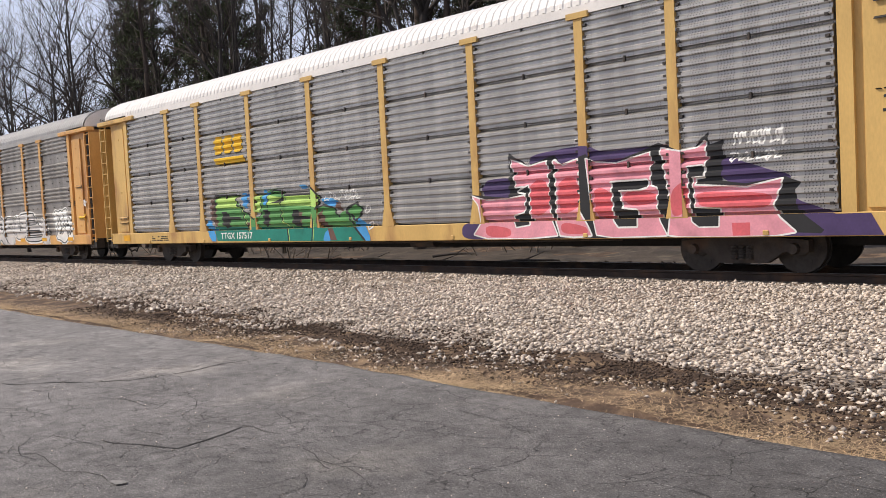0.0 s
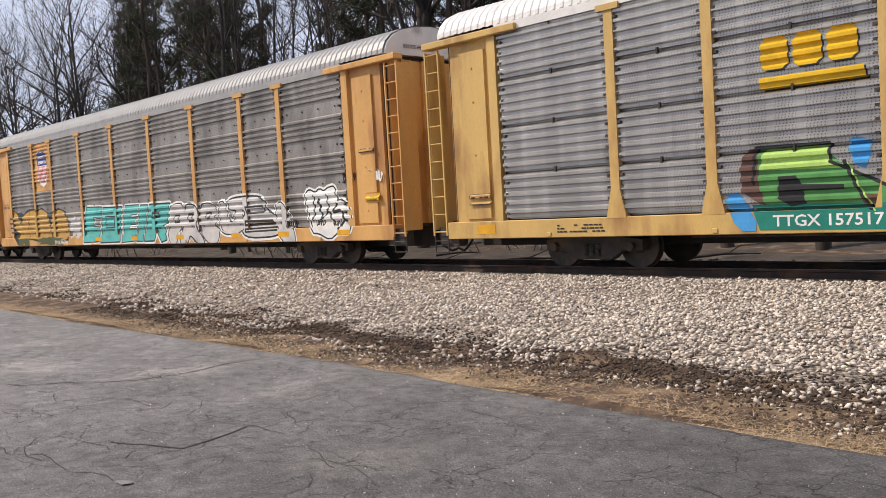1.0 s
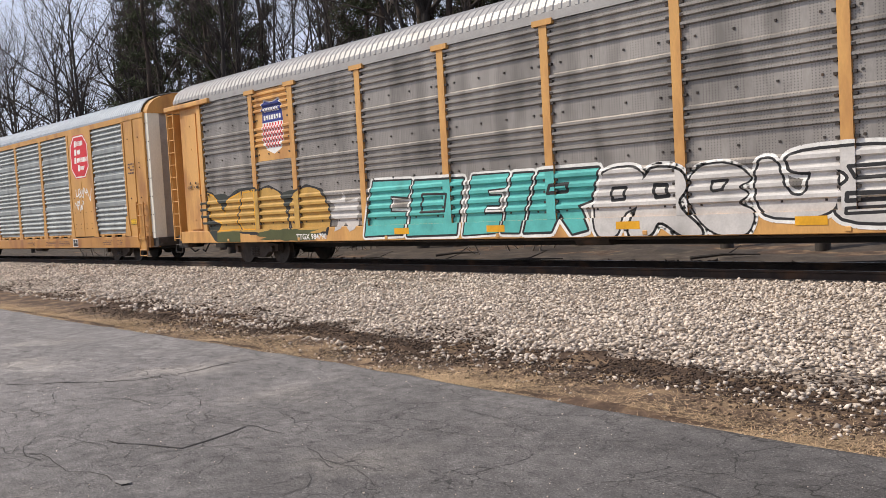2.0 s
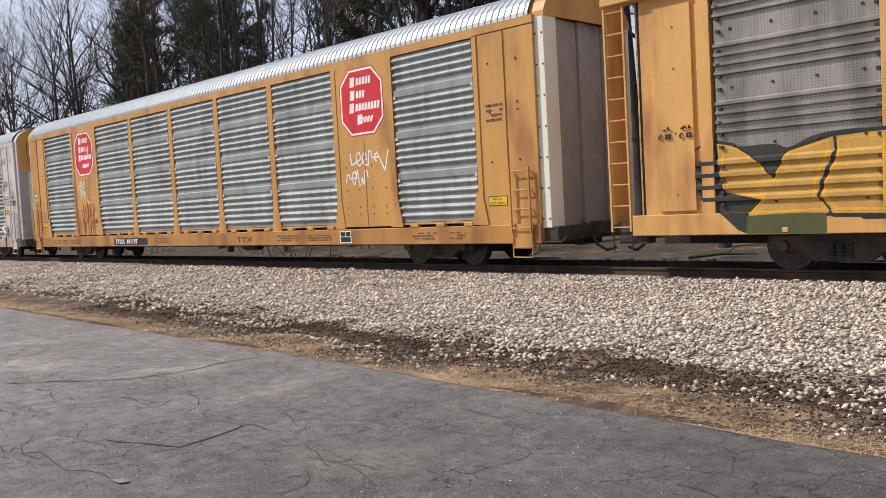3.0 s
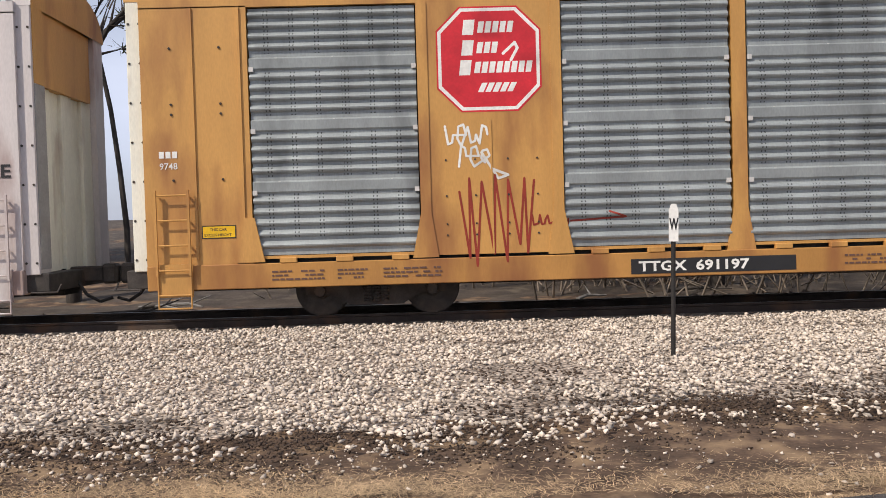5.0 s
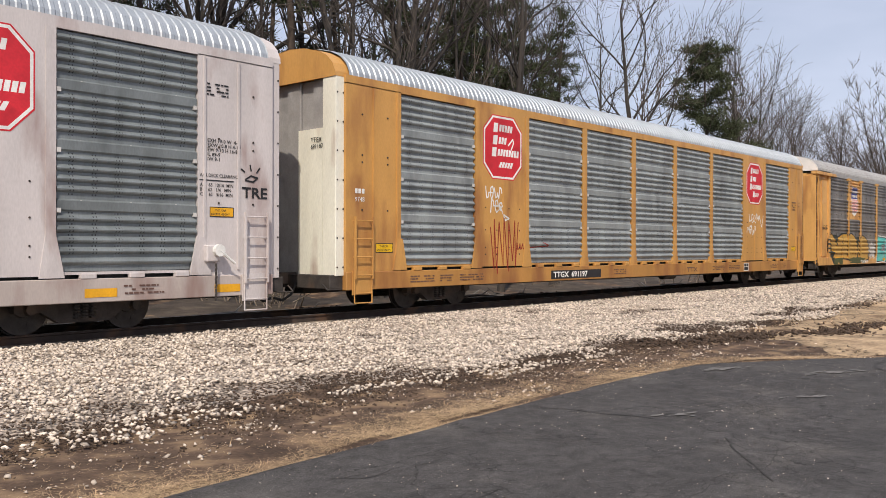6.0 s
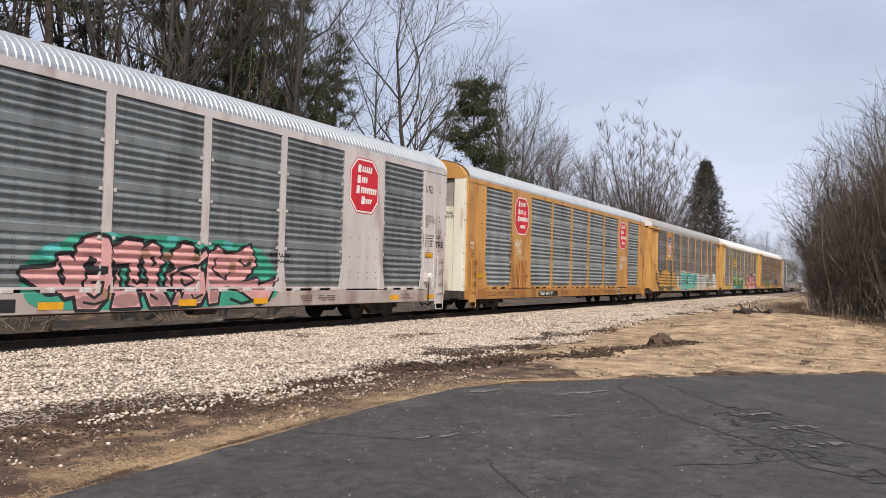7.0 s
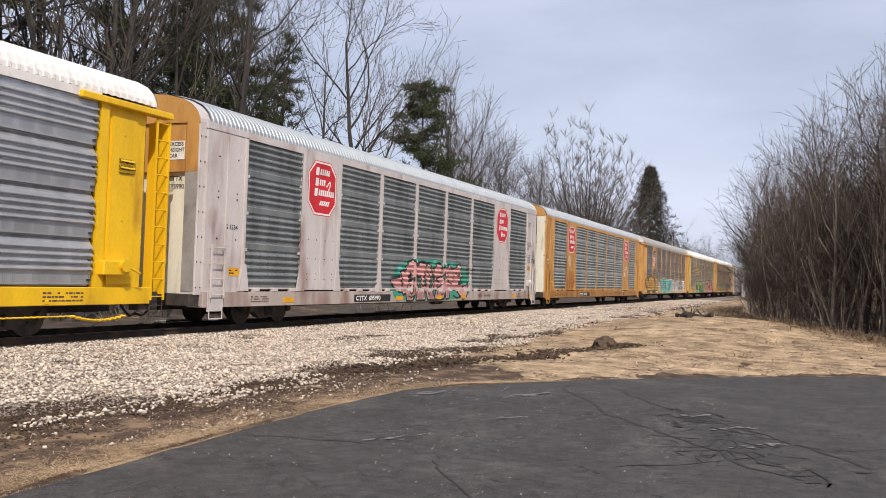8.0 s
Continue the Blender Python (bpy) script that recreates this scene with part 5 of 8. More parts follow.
for shapes, holes, paint_name, label, rounds in ((SILVER, SILVER_HOLES, "silver", "silver bubble-letter graffiti with black outline", 2), (TURQUOISE, TURQUOISE_HOLES, "sea", "turquoise block-letter graffiti", 0), (WHITE_BUBBLE, [], "white", "white bubble-letter graffiti with black outline", 1)):
    shapes = smoothed(shapes, rounds)
    skin.lay("graffiti_edge", contours(shapes, 0.19), M["white"])
    skin.lay("graffiti_outline", contours(shapes, 0.085), M["ink"])
    skin.lay("graffiti_fill", filled(shapes), M[paint_name], label)
    if holes:
        skin.lay("graffiti_hole", contours(holes, 0.06), M["ink"])
skin.lay("graffiti_line", contours(BUBBLE_LINES, 0.06, False), M["ink"])
skin.lay("graffiti_tag", scribble(9.0, 9.5, 1.0, 1.25, 6, 51, 0.03) + scribble(10.3, 10.7, 1.05, 1.2, 6, 52, 0.03) + scribble(11.0, 11.4, 1.02, 1.15, 6, 53, 0.03) + scribble(11.5, 12.0, 2.1, 2.3, 7, 54, 0.03), M["ink"])
skin.lay("graffiti_tag", scribble(12.45, 13.0, 2.05, 2.3, 8, 55, 0.035), M["white"])
skin.lay("reflector", [quad(x, x + 0.5, 0.78, 0.92) for x in (-3.2, -0.3, 2.9, 6.2, 8.6, 11.2)], M["orange"])
write(skin, "car_number", "TTGX 984790", -7.1, 0.70, 0.2, "white", 0.004, 1.1, "white stencilled car number")
skin.lay("warning_label", [quad(12.35, 12.85, 1.55, 1.78)], M["sign_yellow"], "yellow excess height label")
write(skin, "label_writing", "THIS CAR", 12.44, 1.685, 0.065, "ink", 0.002)
write(skin, "label_writing", "EXCESS HEIGHT", 12.37, 1.59, 0.06, "ink", 0.002)
skin.lay("bordered_label", [quad(12.2, 12.75, 2.75, 3.1)], M["ink"])
skin.lay("label_face", [quad(12.215, 12.735, 2.765, 3.085)], M["yellow_tan"])
small_print(skin, 12.25, 12.7, 2.8, 3.05, 4, "ink", 12)

end_writing(car_b, 1, -0.95, 5.12, 0.12, "EXCESS HEIGHT CAR", "ink", 13.36)

# the ochre car with two red signs
# inner end leaves: grey-white doors, their shade put into the grey
car_c, skin = autorack_flush("ochre yellow autorack car with red eight-sided signs", "yellow_ochre", "sheet_k", ("white_door", "grey_patch", "yellow_ochre"))
stop_sign(skin, -8.0)
stop_sign(skin, 8.03, script=False)
skin.lay("graffiti_tag", scribble(-8.7, -8.0, 2.6, 2.95, 4, 61, 0.035) + scribble(-8.5, -8.0, 2.3, 2.6, 3, 62, 0.035) + round_stroke([(-8.15, 2.5), (-7.9, 2.1), (-7.75, 2.15), (-8.0, 2.25)], 0.04), M["white"], "white sprayed tag")
skin.lay("graffiti_tag", slashes(-8.5, -7.35, 0.9, 2.0, 12, 63, 0.035) + scribble(-7.4, -6.8, 1.35, 1.55, 5, 64, 0.03) + round_stroke([(-6.8, 1.42), (-5.95, 1.46), (-6.2, 1.55)], 0.03), M["tag_red"], "dark red scrawled tag")
skin.lay("graffiti_tag", scribble(7.5, 8.6, 2.4, 2.75, 5, 65, 0.04) + scribble(7.3, 8.2, 1.95, 2.3, 4, 66, 0.04) + round_stroke([(8.5, 2.7), (8.75, 2.25), (8.9, 2.7)], 0.04), M["white"], "white sprayed tag")
skin.lay("number_plate_field", [quad(-5.9, -3.35, 0.57, 0.80)], M["ink"])
write(skin, "car_number", "TTGX  691197", -5.78, 0.615, 0.21, "white", 0.006, 1.3, "white car number on a black field")
for s in (-1, 1):
    x0 = -12.45 if s < 0 else 11.95
    skin.lay("warning_label", [quad(x0, x0 + 0.52, 1.3, 1.5)], M["ink"])
    skin.lay("label_face", [quad(x0 + 0.015, x0 + 0.505, 1.315, 1.485)], M["sign_yellow"], "yellow excess height label")
    write(skin, "label_writing", "THIS CAR", x0 + 0.12, 1.415, 0.06, "ink", 0.001)
    write(skin, "label_writing", "EXCESS HEIGHT", x0 + 0.035, 1.335, 0.058, "ink", 0.001)
skin.lay("owner_mark", [quad(-13.06 + k * 0.1, -12.985 + k * 0.1, 2.54, 2.64) for k in range(3)], M["white"])
write(skin, "owner_number", "9748", -13.06, 2.37, 0.14, "white", 0.001)
skin.lay("builder_mark", stroke([(2.3, 0.62), (2.3, 0.74)], 0.03) + stroke([(2.2, 0.75), (2.42, 0.75)], 0.03) + stroke([(2.55, 0.62), (2.55, 0.74)], 0.03) + stroke([(2.45, 0.75), (2.67, 0.75)], 0.03) + stroke([(2.72, 0.62), (2.95, 0.76)], 0.03) + stroke([(2.95, 0.62), (2.72, 0.76)], 0.03), M["brown"])
skin.lay("notice_board", [quad(6.95, 7.4, 0.56, 0.86)], M["white"])
skin.lay("notice_field", [quad(6.98, 7.37, 0.585, 0.71), quad(6.98, 7.165, 0.725, 0.835), quad(7.185, 7.37, 0.725, 0.835)], M["ink"])
for i, (a, b) in enumerate(((-11.4, -10.6), (-10.4, -9.9), (-9.7, -8.8), (-2.6, -1.9), (4.2, 5.2), (5.6, 6.6), (9.6, 10.4), (10.8, 11.3))):
    small_print(skin, a, b, 0.62, 0.8, 3, "brown", 70 + i)
small_print(skin, 12.0, 12.45, 3.0, 3.4, 4, "brown", 90)

for y0, y1, z0, z1, mt in ((-1.06, -0.66, 0.84, 3.9, "white_door"), (-0.64, -0.24, 0.84, 3.9, "white_door")):
    end_patch(car_c, -1, y0, y1, z0, z1, mt, -0.02 if y0 < -1 else -0.05)
end_writing(car_c, -1, -0.7, 3.62, 0.13, "TTGX", "ink", 13.53)
end_writing(car_c, -1, -0.7, 3.48, 0.13, "691197", "ink", 13.53)

# the off-white car with the pink and green lettering
car_d, skin = autorack_flush("off-white autorack car with red eight-sided signs and pink graffiti", "white_car", "sheet_d", ("white_car", "white_door", "yellow_ochre"))
stop_sign(skin, -8.0)
stop_sign(skin, 8.03, script=False)
WILD_CLOUD = []
WILD_CLOUD.append([(-3.23, 1.24), (-3.11, 1.51), (-2.8, 1.75), (-2.39, 1.84), (-2.11, 2.02), (-1.34, 2.08), (-0.68, 2.04), (0.41, 2.11), (1.2, 2.03), (1.49, 1.9), (1.76, 2.1), (2.44, 2.02), (3.07, 2.04), (3.66, 1.72), (4.12, 1.24), (3.97, 0.65), (1.69, 0.56), (-0.14, 0.56), (-2.75, 0.58), (-3.2, 0.77)])
WILD_BLUE = []
WILD_BLUE.append([(-2.91, 1.57), (-2.8, 1.75), (-2.44, 1.83), (-2.38, 1.71), (-2.61, 1.52)])
WILD_BLUE.append([(-1.34, 2.09), (-1.1, 2.07), (-1.12, 1.96), (-1.34, 1.98)])
WILD_BLUE.append([(0.22, 2.08), (0.6, 2.09), (0.54, 1.93), (0.26, 1.94)])
WILD_BLUE.append([(1.98, 2.07), (2.4, 2.03), (2.33, 1.88), (2.03, 1.92)])
PINK_WILD = []
PINK_WILD.append([(-2.45, 1.58), (-2.19, 1.61), (-2.11, 1.47), (-2.04, 1.76), (-1.85, 1.92), (-1.6, 1.99), (-1.33, 1.95), (-1.22, 1.75), (-1.23, 1.37), (-1.16, 1.03), (-1.34, 0.82), (-1.59, 0.59), (-2.04, 0.6), (-2.1, 0.86), (-2.34, 0.82), (-2.44, 0.94), (-2.7, 0.91), (-2.95, 1.07), (-3.22, 1.2), (-3.23, 1.31), (-2.6, 1.36), (-2.49, 1.39)])
PINK_WILD.append([(-1.17, 1.79), (-0.84, 1.94), (-0.44, 1.91), (-0.4, 1.62), (-0.54, 1.55), (-0.52, 1.12), (-0.22, 1.05), (-0.37, 0.98), (-0.74, 1.05), (-0.74, 1.5), (-1.1, 1.45), (-1.21, 1.58)])
PINK_WILD.append([(-1.06, 1.37), (-0.96, 0.94), (-0.61, 0.96), (-0.48, 0.61), (-1.22, 0.6), (-1.13, 0.94)])
PINK_WILD.append([(-0.36, 1.82), (-0.14, 1.92), (0.08, 1.8), (0.06, 1.61), (0.18, 1.53), (0.01, 1.34), (0.0, 1.07), (0.38, 0.61), (-0.2, 0.61), (-0.39, 0.96), (-0.21, 1.03), (-0.28, 1.29), (-0.38, 1.47)])
PINK_WILD.append([(0.43, 1.72), (0.74, 1.93), (1.01, 1.9), (1.19, 1.65), (1.42, 1.82), (1.5, 1.7), (1.1, 1.45), (1.38, 1.32), (1.46, 0.93), (1.27, 0.65), (0.41, 0.63), (0.59, 0.98), (0.27, 1.03), (0.29, 1.3), (0.58, 1.4), (0.37, 1.55)])
PINK_WILD.append([(1.51, 1.7), (1.85, 1.91), (2.11, 1.75), (2.45, 1.78), (2.99, 1.99), (3.21, 1.55), (2.87, 1.23), (2.6, 1.1), (3.27, 1.2), (3.36, 1.03), (4.03, 1.21), (3.67, 0.71), (3.3, 0.6), (2.64, 0.92), (2.26, 1.03), (1.89, 0.98), (1.83, 0.66), (1.55, 0.63), (1.46, 1.03), (1.48, 1.36)])
WILD_HOLES = []
WILD_HOLES.append([(-1.9, 1.38), (-1.83, 1.51), (-1.71, 1.61), (-1.59, 1.55), (-1.63, 1.42), (-1.31, 1.41), (-1.31, 1.26), (-1.8, 1.23)])
WILD_HOLES.append([(-0.19, 1.63), (-0.08, 1.66), (-0.04, 1.45), (-0.14, 1.42)])
WILD_HOLES.append([(-0.51, 0.96), (-0.36, 0.94), (-0.5, 0.72)])
WILD_HOLES.append([(0.59, 0.96), (0.78, 0.96), (0.7, 0.73)])
WILD_LINES = []
WILD_LINES.append([(-1.41, 1.27), (-1.8, 1.27), (-1.88, 1.07), (-1.81, 0.89), (-1.65, 0.8), (-1.46, 0.92), (-1.42, 1.1), (-1.65, 1.1)])
WILD_LINES.append([(-2.4, 1.43), (-2.43, 1.19), (-2.31, 1.07), (-2.37, 1.31)])
WILD_LINES.append([(-1.9, 0.72), (-1.64, 0.68), (-1.33, 0.76), (-1.27, 1.03)])
WILD_LINES.append([(0.67, 1.31), (0.97, 1.24), (1.11, 1.12), (0.85, 1.03), (0.68, 1.17)])
WILD_LINES.append([(1.13, 1.48), (0.63, 1.38), (0.39, 1.21), (0.46, 1.03)])
WILD_LINES.append([(0.99, 0.84), (1.06, 0.74), (1.33, 0.84)])
WILD_LINES.append([(1.79, 1.64), (1.69, 1.37), (2.1, 1.18), (2.24, 1.33)])
WILD_LINES.append([(2.61, 1.64), (2.77, 1.49), (3.01, 1.57)])
WILD_LINES.append([(-0.69, 1.16), (-0.52, 1.07), (-0.34, 1.16)])
WILD_LINES.append([(-0.21, 0.85), (-0.03, 0.76)])
WILD_LINES.append([(2.27, 0.73), (2.66, 0.62), (3.13, 0.69)])
WILD_GREY = []
WILD_GREY.append([(-2.08, 0.83), (-1.29, 0.86), (-1.59, 0.6), (-2.03, 0.61)])
WILD_GREY.append([(-1.15, 0.86), (-0.56, 0.88), (-0.5, 0.63), (-1.2, 0.61)])
WILD_GREY.append([(-0.27, 0.87), (0.15, 0.87), (0.35, 0.62), (-0.19, 0.62)])
WILD_GREY.append([(0.5, 0.84), (1.4, 0.86), (1.26, 0.66), (0.44, 0.64)])
WILD_GREY.append([(1.57, 0.93), (1.85, 0.95), (1.83, 0.67), (1.56, 0.65)])
skin.lay("graffiti_cloud", filled(smoothed(WILD_CLOUD, 2)), M["jade"], "sea green sprayed background")
skin.lay("graffiti_cloud", filled(smoothed(WILD_BLUE, 2)), M["sea"])
skin.lay("graffiti_outline", contours(PINK_WILD, 0.17), M["ink"])
skin.lay("graffiti_fill", filled(PINK_WILD), M["salmon"], "pink wild-style graffiti with black outline")
skin.lay("graffiti_shade", filled(smoothed(WILD_GREY, 1)), M["dusky_pink"])
skin.lay("graffiti_shade", blob(-1.5, -1.2, 0.75, 1.0, 36) + blob(-0.5, -0.2, 1.6, 1.8, 37) + blob(1.0, 1.25, 1.5, 1.75, 38) + blob(2.2, 2.5, 1.3, 1.6, 39) + blob(0.1, 0.4, 1.55, 1.75, 40) + blob(2.9, 3.1, 1.5, 1.75, 41), M["tan_spray"])
skin.lay("graffiti_hole", filled(WILD_HOLES), M["ink"])
skin.lay("graffiti_line", contours(WILD_LINES, 0.06, False) + scribble(3.7, 4.6, 1.75, 1.85, 9, 81, 0.025) + scribble(3.8, 4.5, 1.6, 1.68, 7, 82, 0.025), M["ink"])
skin.lay("reflector", [quad(x, x + 0.55, 0.60, 0.74) for x in (-2.9, 0.6, 3.1, -9.9, 9.6, 12.0)], M["orange"])
skin.lay("number_plate_field", [quad(-5.9, -3.35, 0.57, 0.80)], M["ink"])
write(skin, "car_number", "CTTX  695990", -5.78, 0.615, 0.21, "white", 0.006, 1.3, "white car number on a black field")
for i, line in enumerate(("EXH 19-0 W  4-7", "EXW 10-8 H 4-10", "EW 9-10 H 16-8", "IL 89-9", "IW 9-1")):
    write(skin, "dimension_writing", line, 11.86, 3.28 - i * 0.083, 0.095, "ink", 0.001)
write(skin, "dimension_writing", "AAR DECK CLEARANCE", 11.71, 2.66, 0.085, "ink", 0.001, 0.92)
skin.lay("dimension_line", [quad(11.7, 12.42, 2.59, 2.61)], M["ink"])
for i, line in enumerate(("A     63  13/16  MIN", "B     62   1/4   MIN", "C     65   5/16  MIN")):
    write(skin, "dimension_writing", line, 11.71, 2.49 - i * 0.085, 0.085, "ink", 0.001)
skin.lay("warning_label", [quad(11.91, 12.42, 1.95, 2.13)], M["ink"])
skin.lay("label_face", [quad(11.925, 12.405, 1.965, 2.115)], M["orange"], "orange excess height label")
write(skin, "label_writing", "THIS CAR", 12.02, 2.05, 0.055, "ink", 0.001)
write(skin, "label_writing", "EXCESS HEIGHT", 11.94, 1.98, 0.055, "ink", 0.001)
write(skin, "graffiti_tag", "TRE", 12.6, 2.32, 0.28, "ink", 0.006, 1.2, "black marker tag")
skin.lay("graffiti_tag", round_stroke([(12.68, 2.64), (12.85, 2.62), (12.95, 2.7), (12.8, 2.73), (12.68, 2.66)], 0.03) + stroke([(12.65, 2.8), (12.59, 2.84)], 0.03) + stroke([(12.8, 2.83), (12.78, 2.92)], 0.03) + stroke([(12.93, 2.8), (12.99, 2.88)], 0.03), M["ink"])
write(skin, "side_number", "G 1534", -12.55, 2.45, 0.17, "ink", 0.001)
small_print(skin, 11.85, 12.3, 4.1, 4.35, 4, "ink", 91)
skin.lay("warning_label", [quad(-12.35, -11.9, 1.3, 1.5)], M["orange"])
small_print(skin, -12.32, -11.93, 1.33, 1.47, 2, "ink", 92)
for i, (a, b) in enumerate(((-11.4, -10.6), (5.0, 5.5), (5.8, 6.6), (10.2, 11.0))):
    small_print(skin, a, b, 0.62, 0.8, 3, "brown", 95 + i)
for s in (-1, 1):
    for y0, y1, z0, z1, mt, proud in ((-1.44, -1.09, 0.9, 3.75, "grey_patch", 0.004), (-1.44, -1.09, 3.76, 4.93, "yellow_ochre", 0.004), (-1.04, -0.24, 3.76, 4.93, "yellow_ochre", -0.03), (-0.22, 0.9, 3.76, 4.93, "yellow_ochre", -0.05)):
        end_patch(car_d, s, y0, y1, z0, z1, mt, proud)
end_patch(car_d, -1, -1.02, -0.52, 4.05, 4.5, "white", -0.02, "label_plate")
for i, line in enumerate(("EXCESS", "HEIGHT", "CAR")):
    end_writing(car_d, -1, -0.56, 4.38 - i * 0.14, 0.13, line, "ink", 13.515)
end_writing(car_d, -1, -0.5, 3.55, 0.16, "CTTX", "ink", 13.43)
end_writing(car_d, -1, -0.5, 3.36, 0.16, "695990", "ink", 13.43)
# hand brake by the corner ladder
bm = bmesh.new()
box(bm, 11.78, 12.05, -1.68, -1.55, 1.15, 1.45, cut=0.02)
brake = part("brake_housing", bm, M["white_car"], car_d, "rusty hand brake housing")
bm = bmesh.new()
rod(bm, (12.0, -1.68, 1.35), (12.0, -1.76, 1.35), 0.11, n=12)
rod(bm, (12.0, -1.74, 1.35), (12.32, -1.74, 1.12), 0.03, 0.02, n=6)
part("brake_lever", bm, M["white"], brake)
bm = bmesh.new()
for k in range(9):
    rod(bm, (11.98 + 0.01 * (k % 2), -1.66, 1.12 - k * 0.075), (11.98 - 0.01 * (k % 2), -1.66, 1.05 - k * 0.075), 0.02, n=5)
part("brake_chain", bm, M["steel"], brake)

# the new yellow car
car_e, skin = autorack_grooved("bright yellow autorack car with white roof and clean sheets", "yellow_new", "sheet_e", "roof_white", "barred")
for z, h in ((3.4, 0.38), (1.95, 0.18)):
    skin.lay("bordered_label", [quad(12.25, 12.7 if h > 0.3 else 12.5, z, z + h)], M["ink"])
    skin.lay("label_face", [quad(12.265, 12.685 if h > 0.3 else 12.485, z + 0.015, z + h - 0.015)], M["yellow_new"])
    small_print(skin, 12.29, 12.66 if h > 0.3 else 12.47, z + 0.04, z + h - 0.04, 4 if h > 0.3 else 2, "ink", 111)
small_print(skin, 10.4, 11.4, 0.7, 0.92, 3, "brown", 112)
bm = bmesh.new()
box(bm, 11.75, 12.5, -1.72, -1.5, 1.25, 1.55, cut=0.02)
brake = part("brake_housing", bm, M["yellow_new"], car_e, "yellow hand brake housing")
bm = bmesh.new()
rod(bm, (12.3, -1.72, 1.45), (12.3, -1.8, 1.45), 0.13, n=14)
rod(bm, (12.3, -1.78, 1.45), (12.75, -1.76, 1.3), 0.025, n=6)
part("brake_lever", bm, M["yellow_new"], brake)
bm = bmesh.new()
for k in range(26):
    x = 9.0 + k * 0.135
    z = 0.44 - 0.18 * max(0, (x - 11.0)) * max(0, 12.5 - x)
    rod(bm, (x, -1.62, z), (x + 0.12, -1.62, z - 0.01), 0.018 + 0.012 * (k > 14), n=5)
part("pull_chain", bm, M["yellow_new"], car_e)

skin.lay("eave_stripe", [quad(-11.5, 11.0, 4.80, 4.87)], M["yellow_new"])

# two cars far ahead
car_f, skin = autorack_grooved("tan and grey autorack car near the front", "yellow_tan", "sheet_b", "roof_white", "seamed")
skin.lay("graffiti_fill", word("COE", -8, -3, 0.8, 1.8, 0.4, True, gap=0.3), M["green"])
skin.lay("graffiti_fill", word("RUN", 3, 8, 0.8, 1.8, 0.4, True, gap=0.3), M["purple"])
car_g, skin = autorack_flush("pale grey autorack car near the front", "white_car", "sheet_k", ("white_door", "white_car", "white_car"))

TRAIN = [(car_g, 40.0), (car_f, 11.6), (car_a, -16.8), (car_b, -45.2), (car_c, -73.885), (car_d, -102.365), (car_e, -130.75)]


# ---- ground, road bed, rails ----
def lot_edge(x):
    """The far edge of the parking lot, which turns away from the track at its corner."""
    return float(np.interp(x, [-400, -60, -21, -16, -12.5, -8, -5.2, -2, 2.2, 3.5, 5.4, 8.2, 10.6, 12.5, 14.3, 16.25, 18.1, 20.5, 44, 400],
                           [14, 8.4, 6.5, 6.25, 6.2, 6.1, 5.92, 5.75, 5.3, 5.55, 5.65, 5.85, 5.95, 5.85, 4.82, 3.3, 1.47, -1.33, -27, -420]))


def ground_z(x, y):
    """Height of the ground: lot level, gravel shoulder, track, and the wooded bank behind."""
    base = float(np.interp(y, [-400, 5.5, 7.0, 7.6, 9.2, 12.4, 13.4, 16.6, 17.6, 20, 24, 40, 80, 400], [-0.03, -0.03, -0.02, 0.0, 0.06, 0.12, 0.15, 0.15, 0.1, -0.25, -0.1, 1.0, 3.0, 3.0]))
    n = noise.noise((x * 0.35, y * 0.5, 0.3)) * 0.06 + noise.noise((x * 1.3, y * 1.6, 4.1)) * 0.03
    on_track = 1 if 12.6 < y < 17.4 else 0
    past = max(0.0, min(1.0, (x - 17) / 10)) if y < 12 else 0.0
    mound = 0.55 * math.exp(-((x - 34) / 7) ** 2 - ((y - 3.5) / 3.5) ** 2)
    under_lot = 1.0 if y < lot_edge(x) + 0.12 else 0.0
    z = base + n * (0.15 if on_track else 1.0) + past * 0.08 + mound
    return min(z, -0.03) if under_lot else z


def sheet(name, xs, ys, zf, mat, keep=None):
    verts = [(x, y, zf(x, y)) for y in ys for x in xs]
    nx = len(xs)
    faces = []
    for j in range(len(ys) - 1):
        for i in range(nx - 1):
            if keep is None or keep((xs[i] + xs[i + 1]) / 2, (ys[j] + ys[j + 1]) / 2):
                faces.append((j * nx + i, j * nx + i + 1, (j + 1) * nx + i + 1, (j + 1) * nx + i))
    return new(name, raw(name, verts, faces, mat, True))


def spaced(*spans):
    out = []
    for a, b, s in spans:
        n = max(1, round((b - a) / s))
        out += [a + (b - a) * i / n for i in range(n)]
    return out + [spans[-1][1]]


GX = spaced((-1500, -200, 325), (-200, -60, 10), (-60, -20, 1.2), (-20, 50, 0.4), (50, 120, 2.5), (120, 1500, 230))
GY = spaced((-1500, -100, 350), (-100, -10, 10), (-10, 4, 1.0), (4, 13.2, 0.2), (13.2, 18, 0.6), (18, 40, 1.2), (40, 100, 6), (100, 1500, 280))
ground = tagged(sheet("ground", GX, GY, ground_z, M["dirt"]), "bare brown earth with dead grass and leaves", "ground", kind="structure")


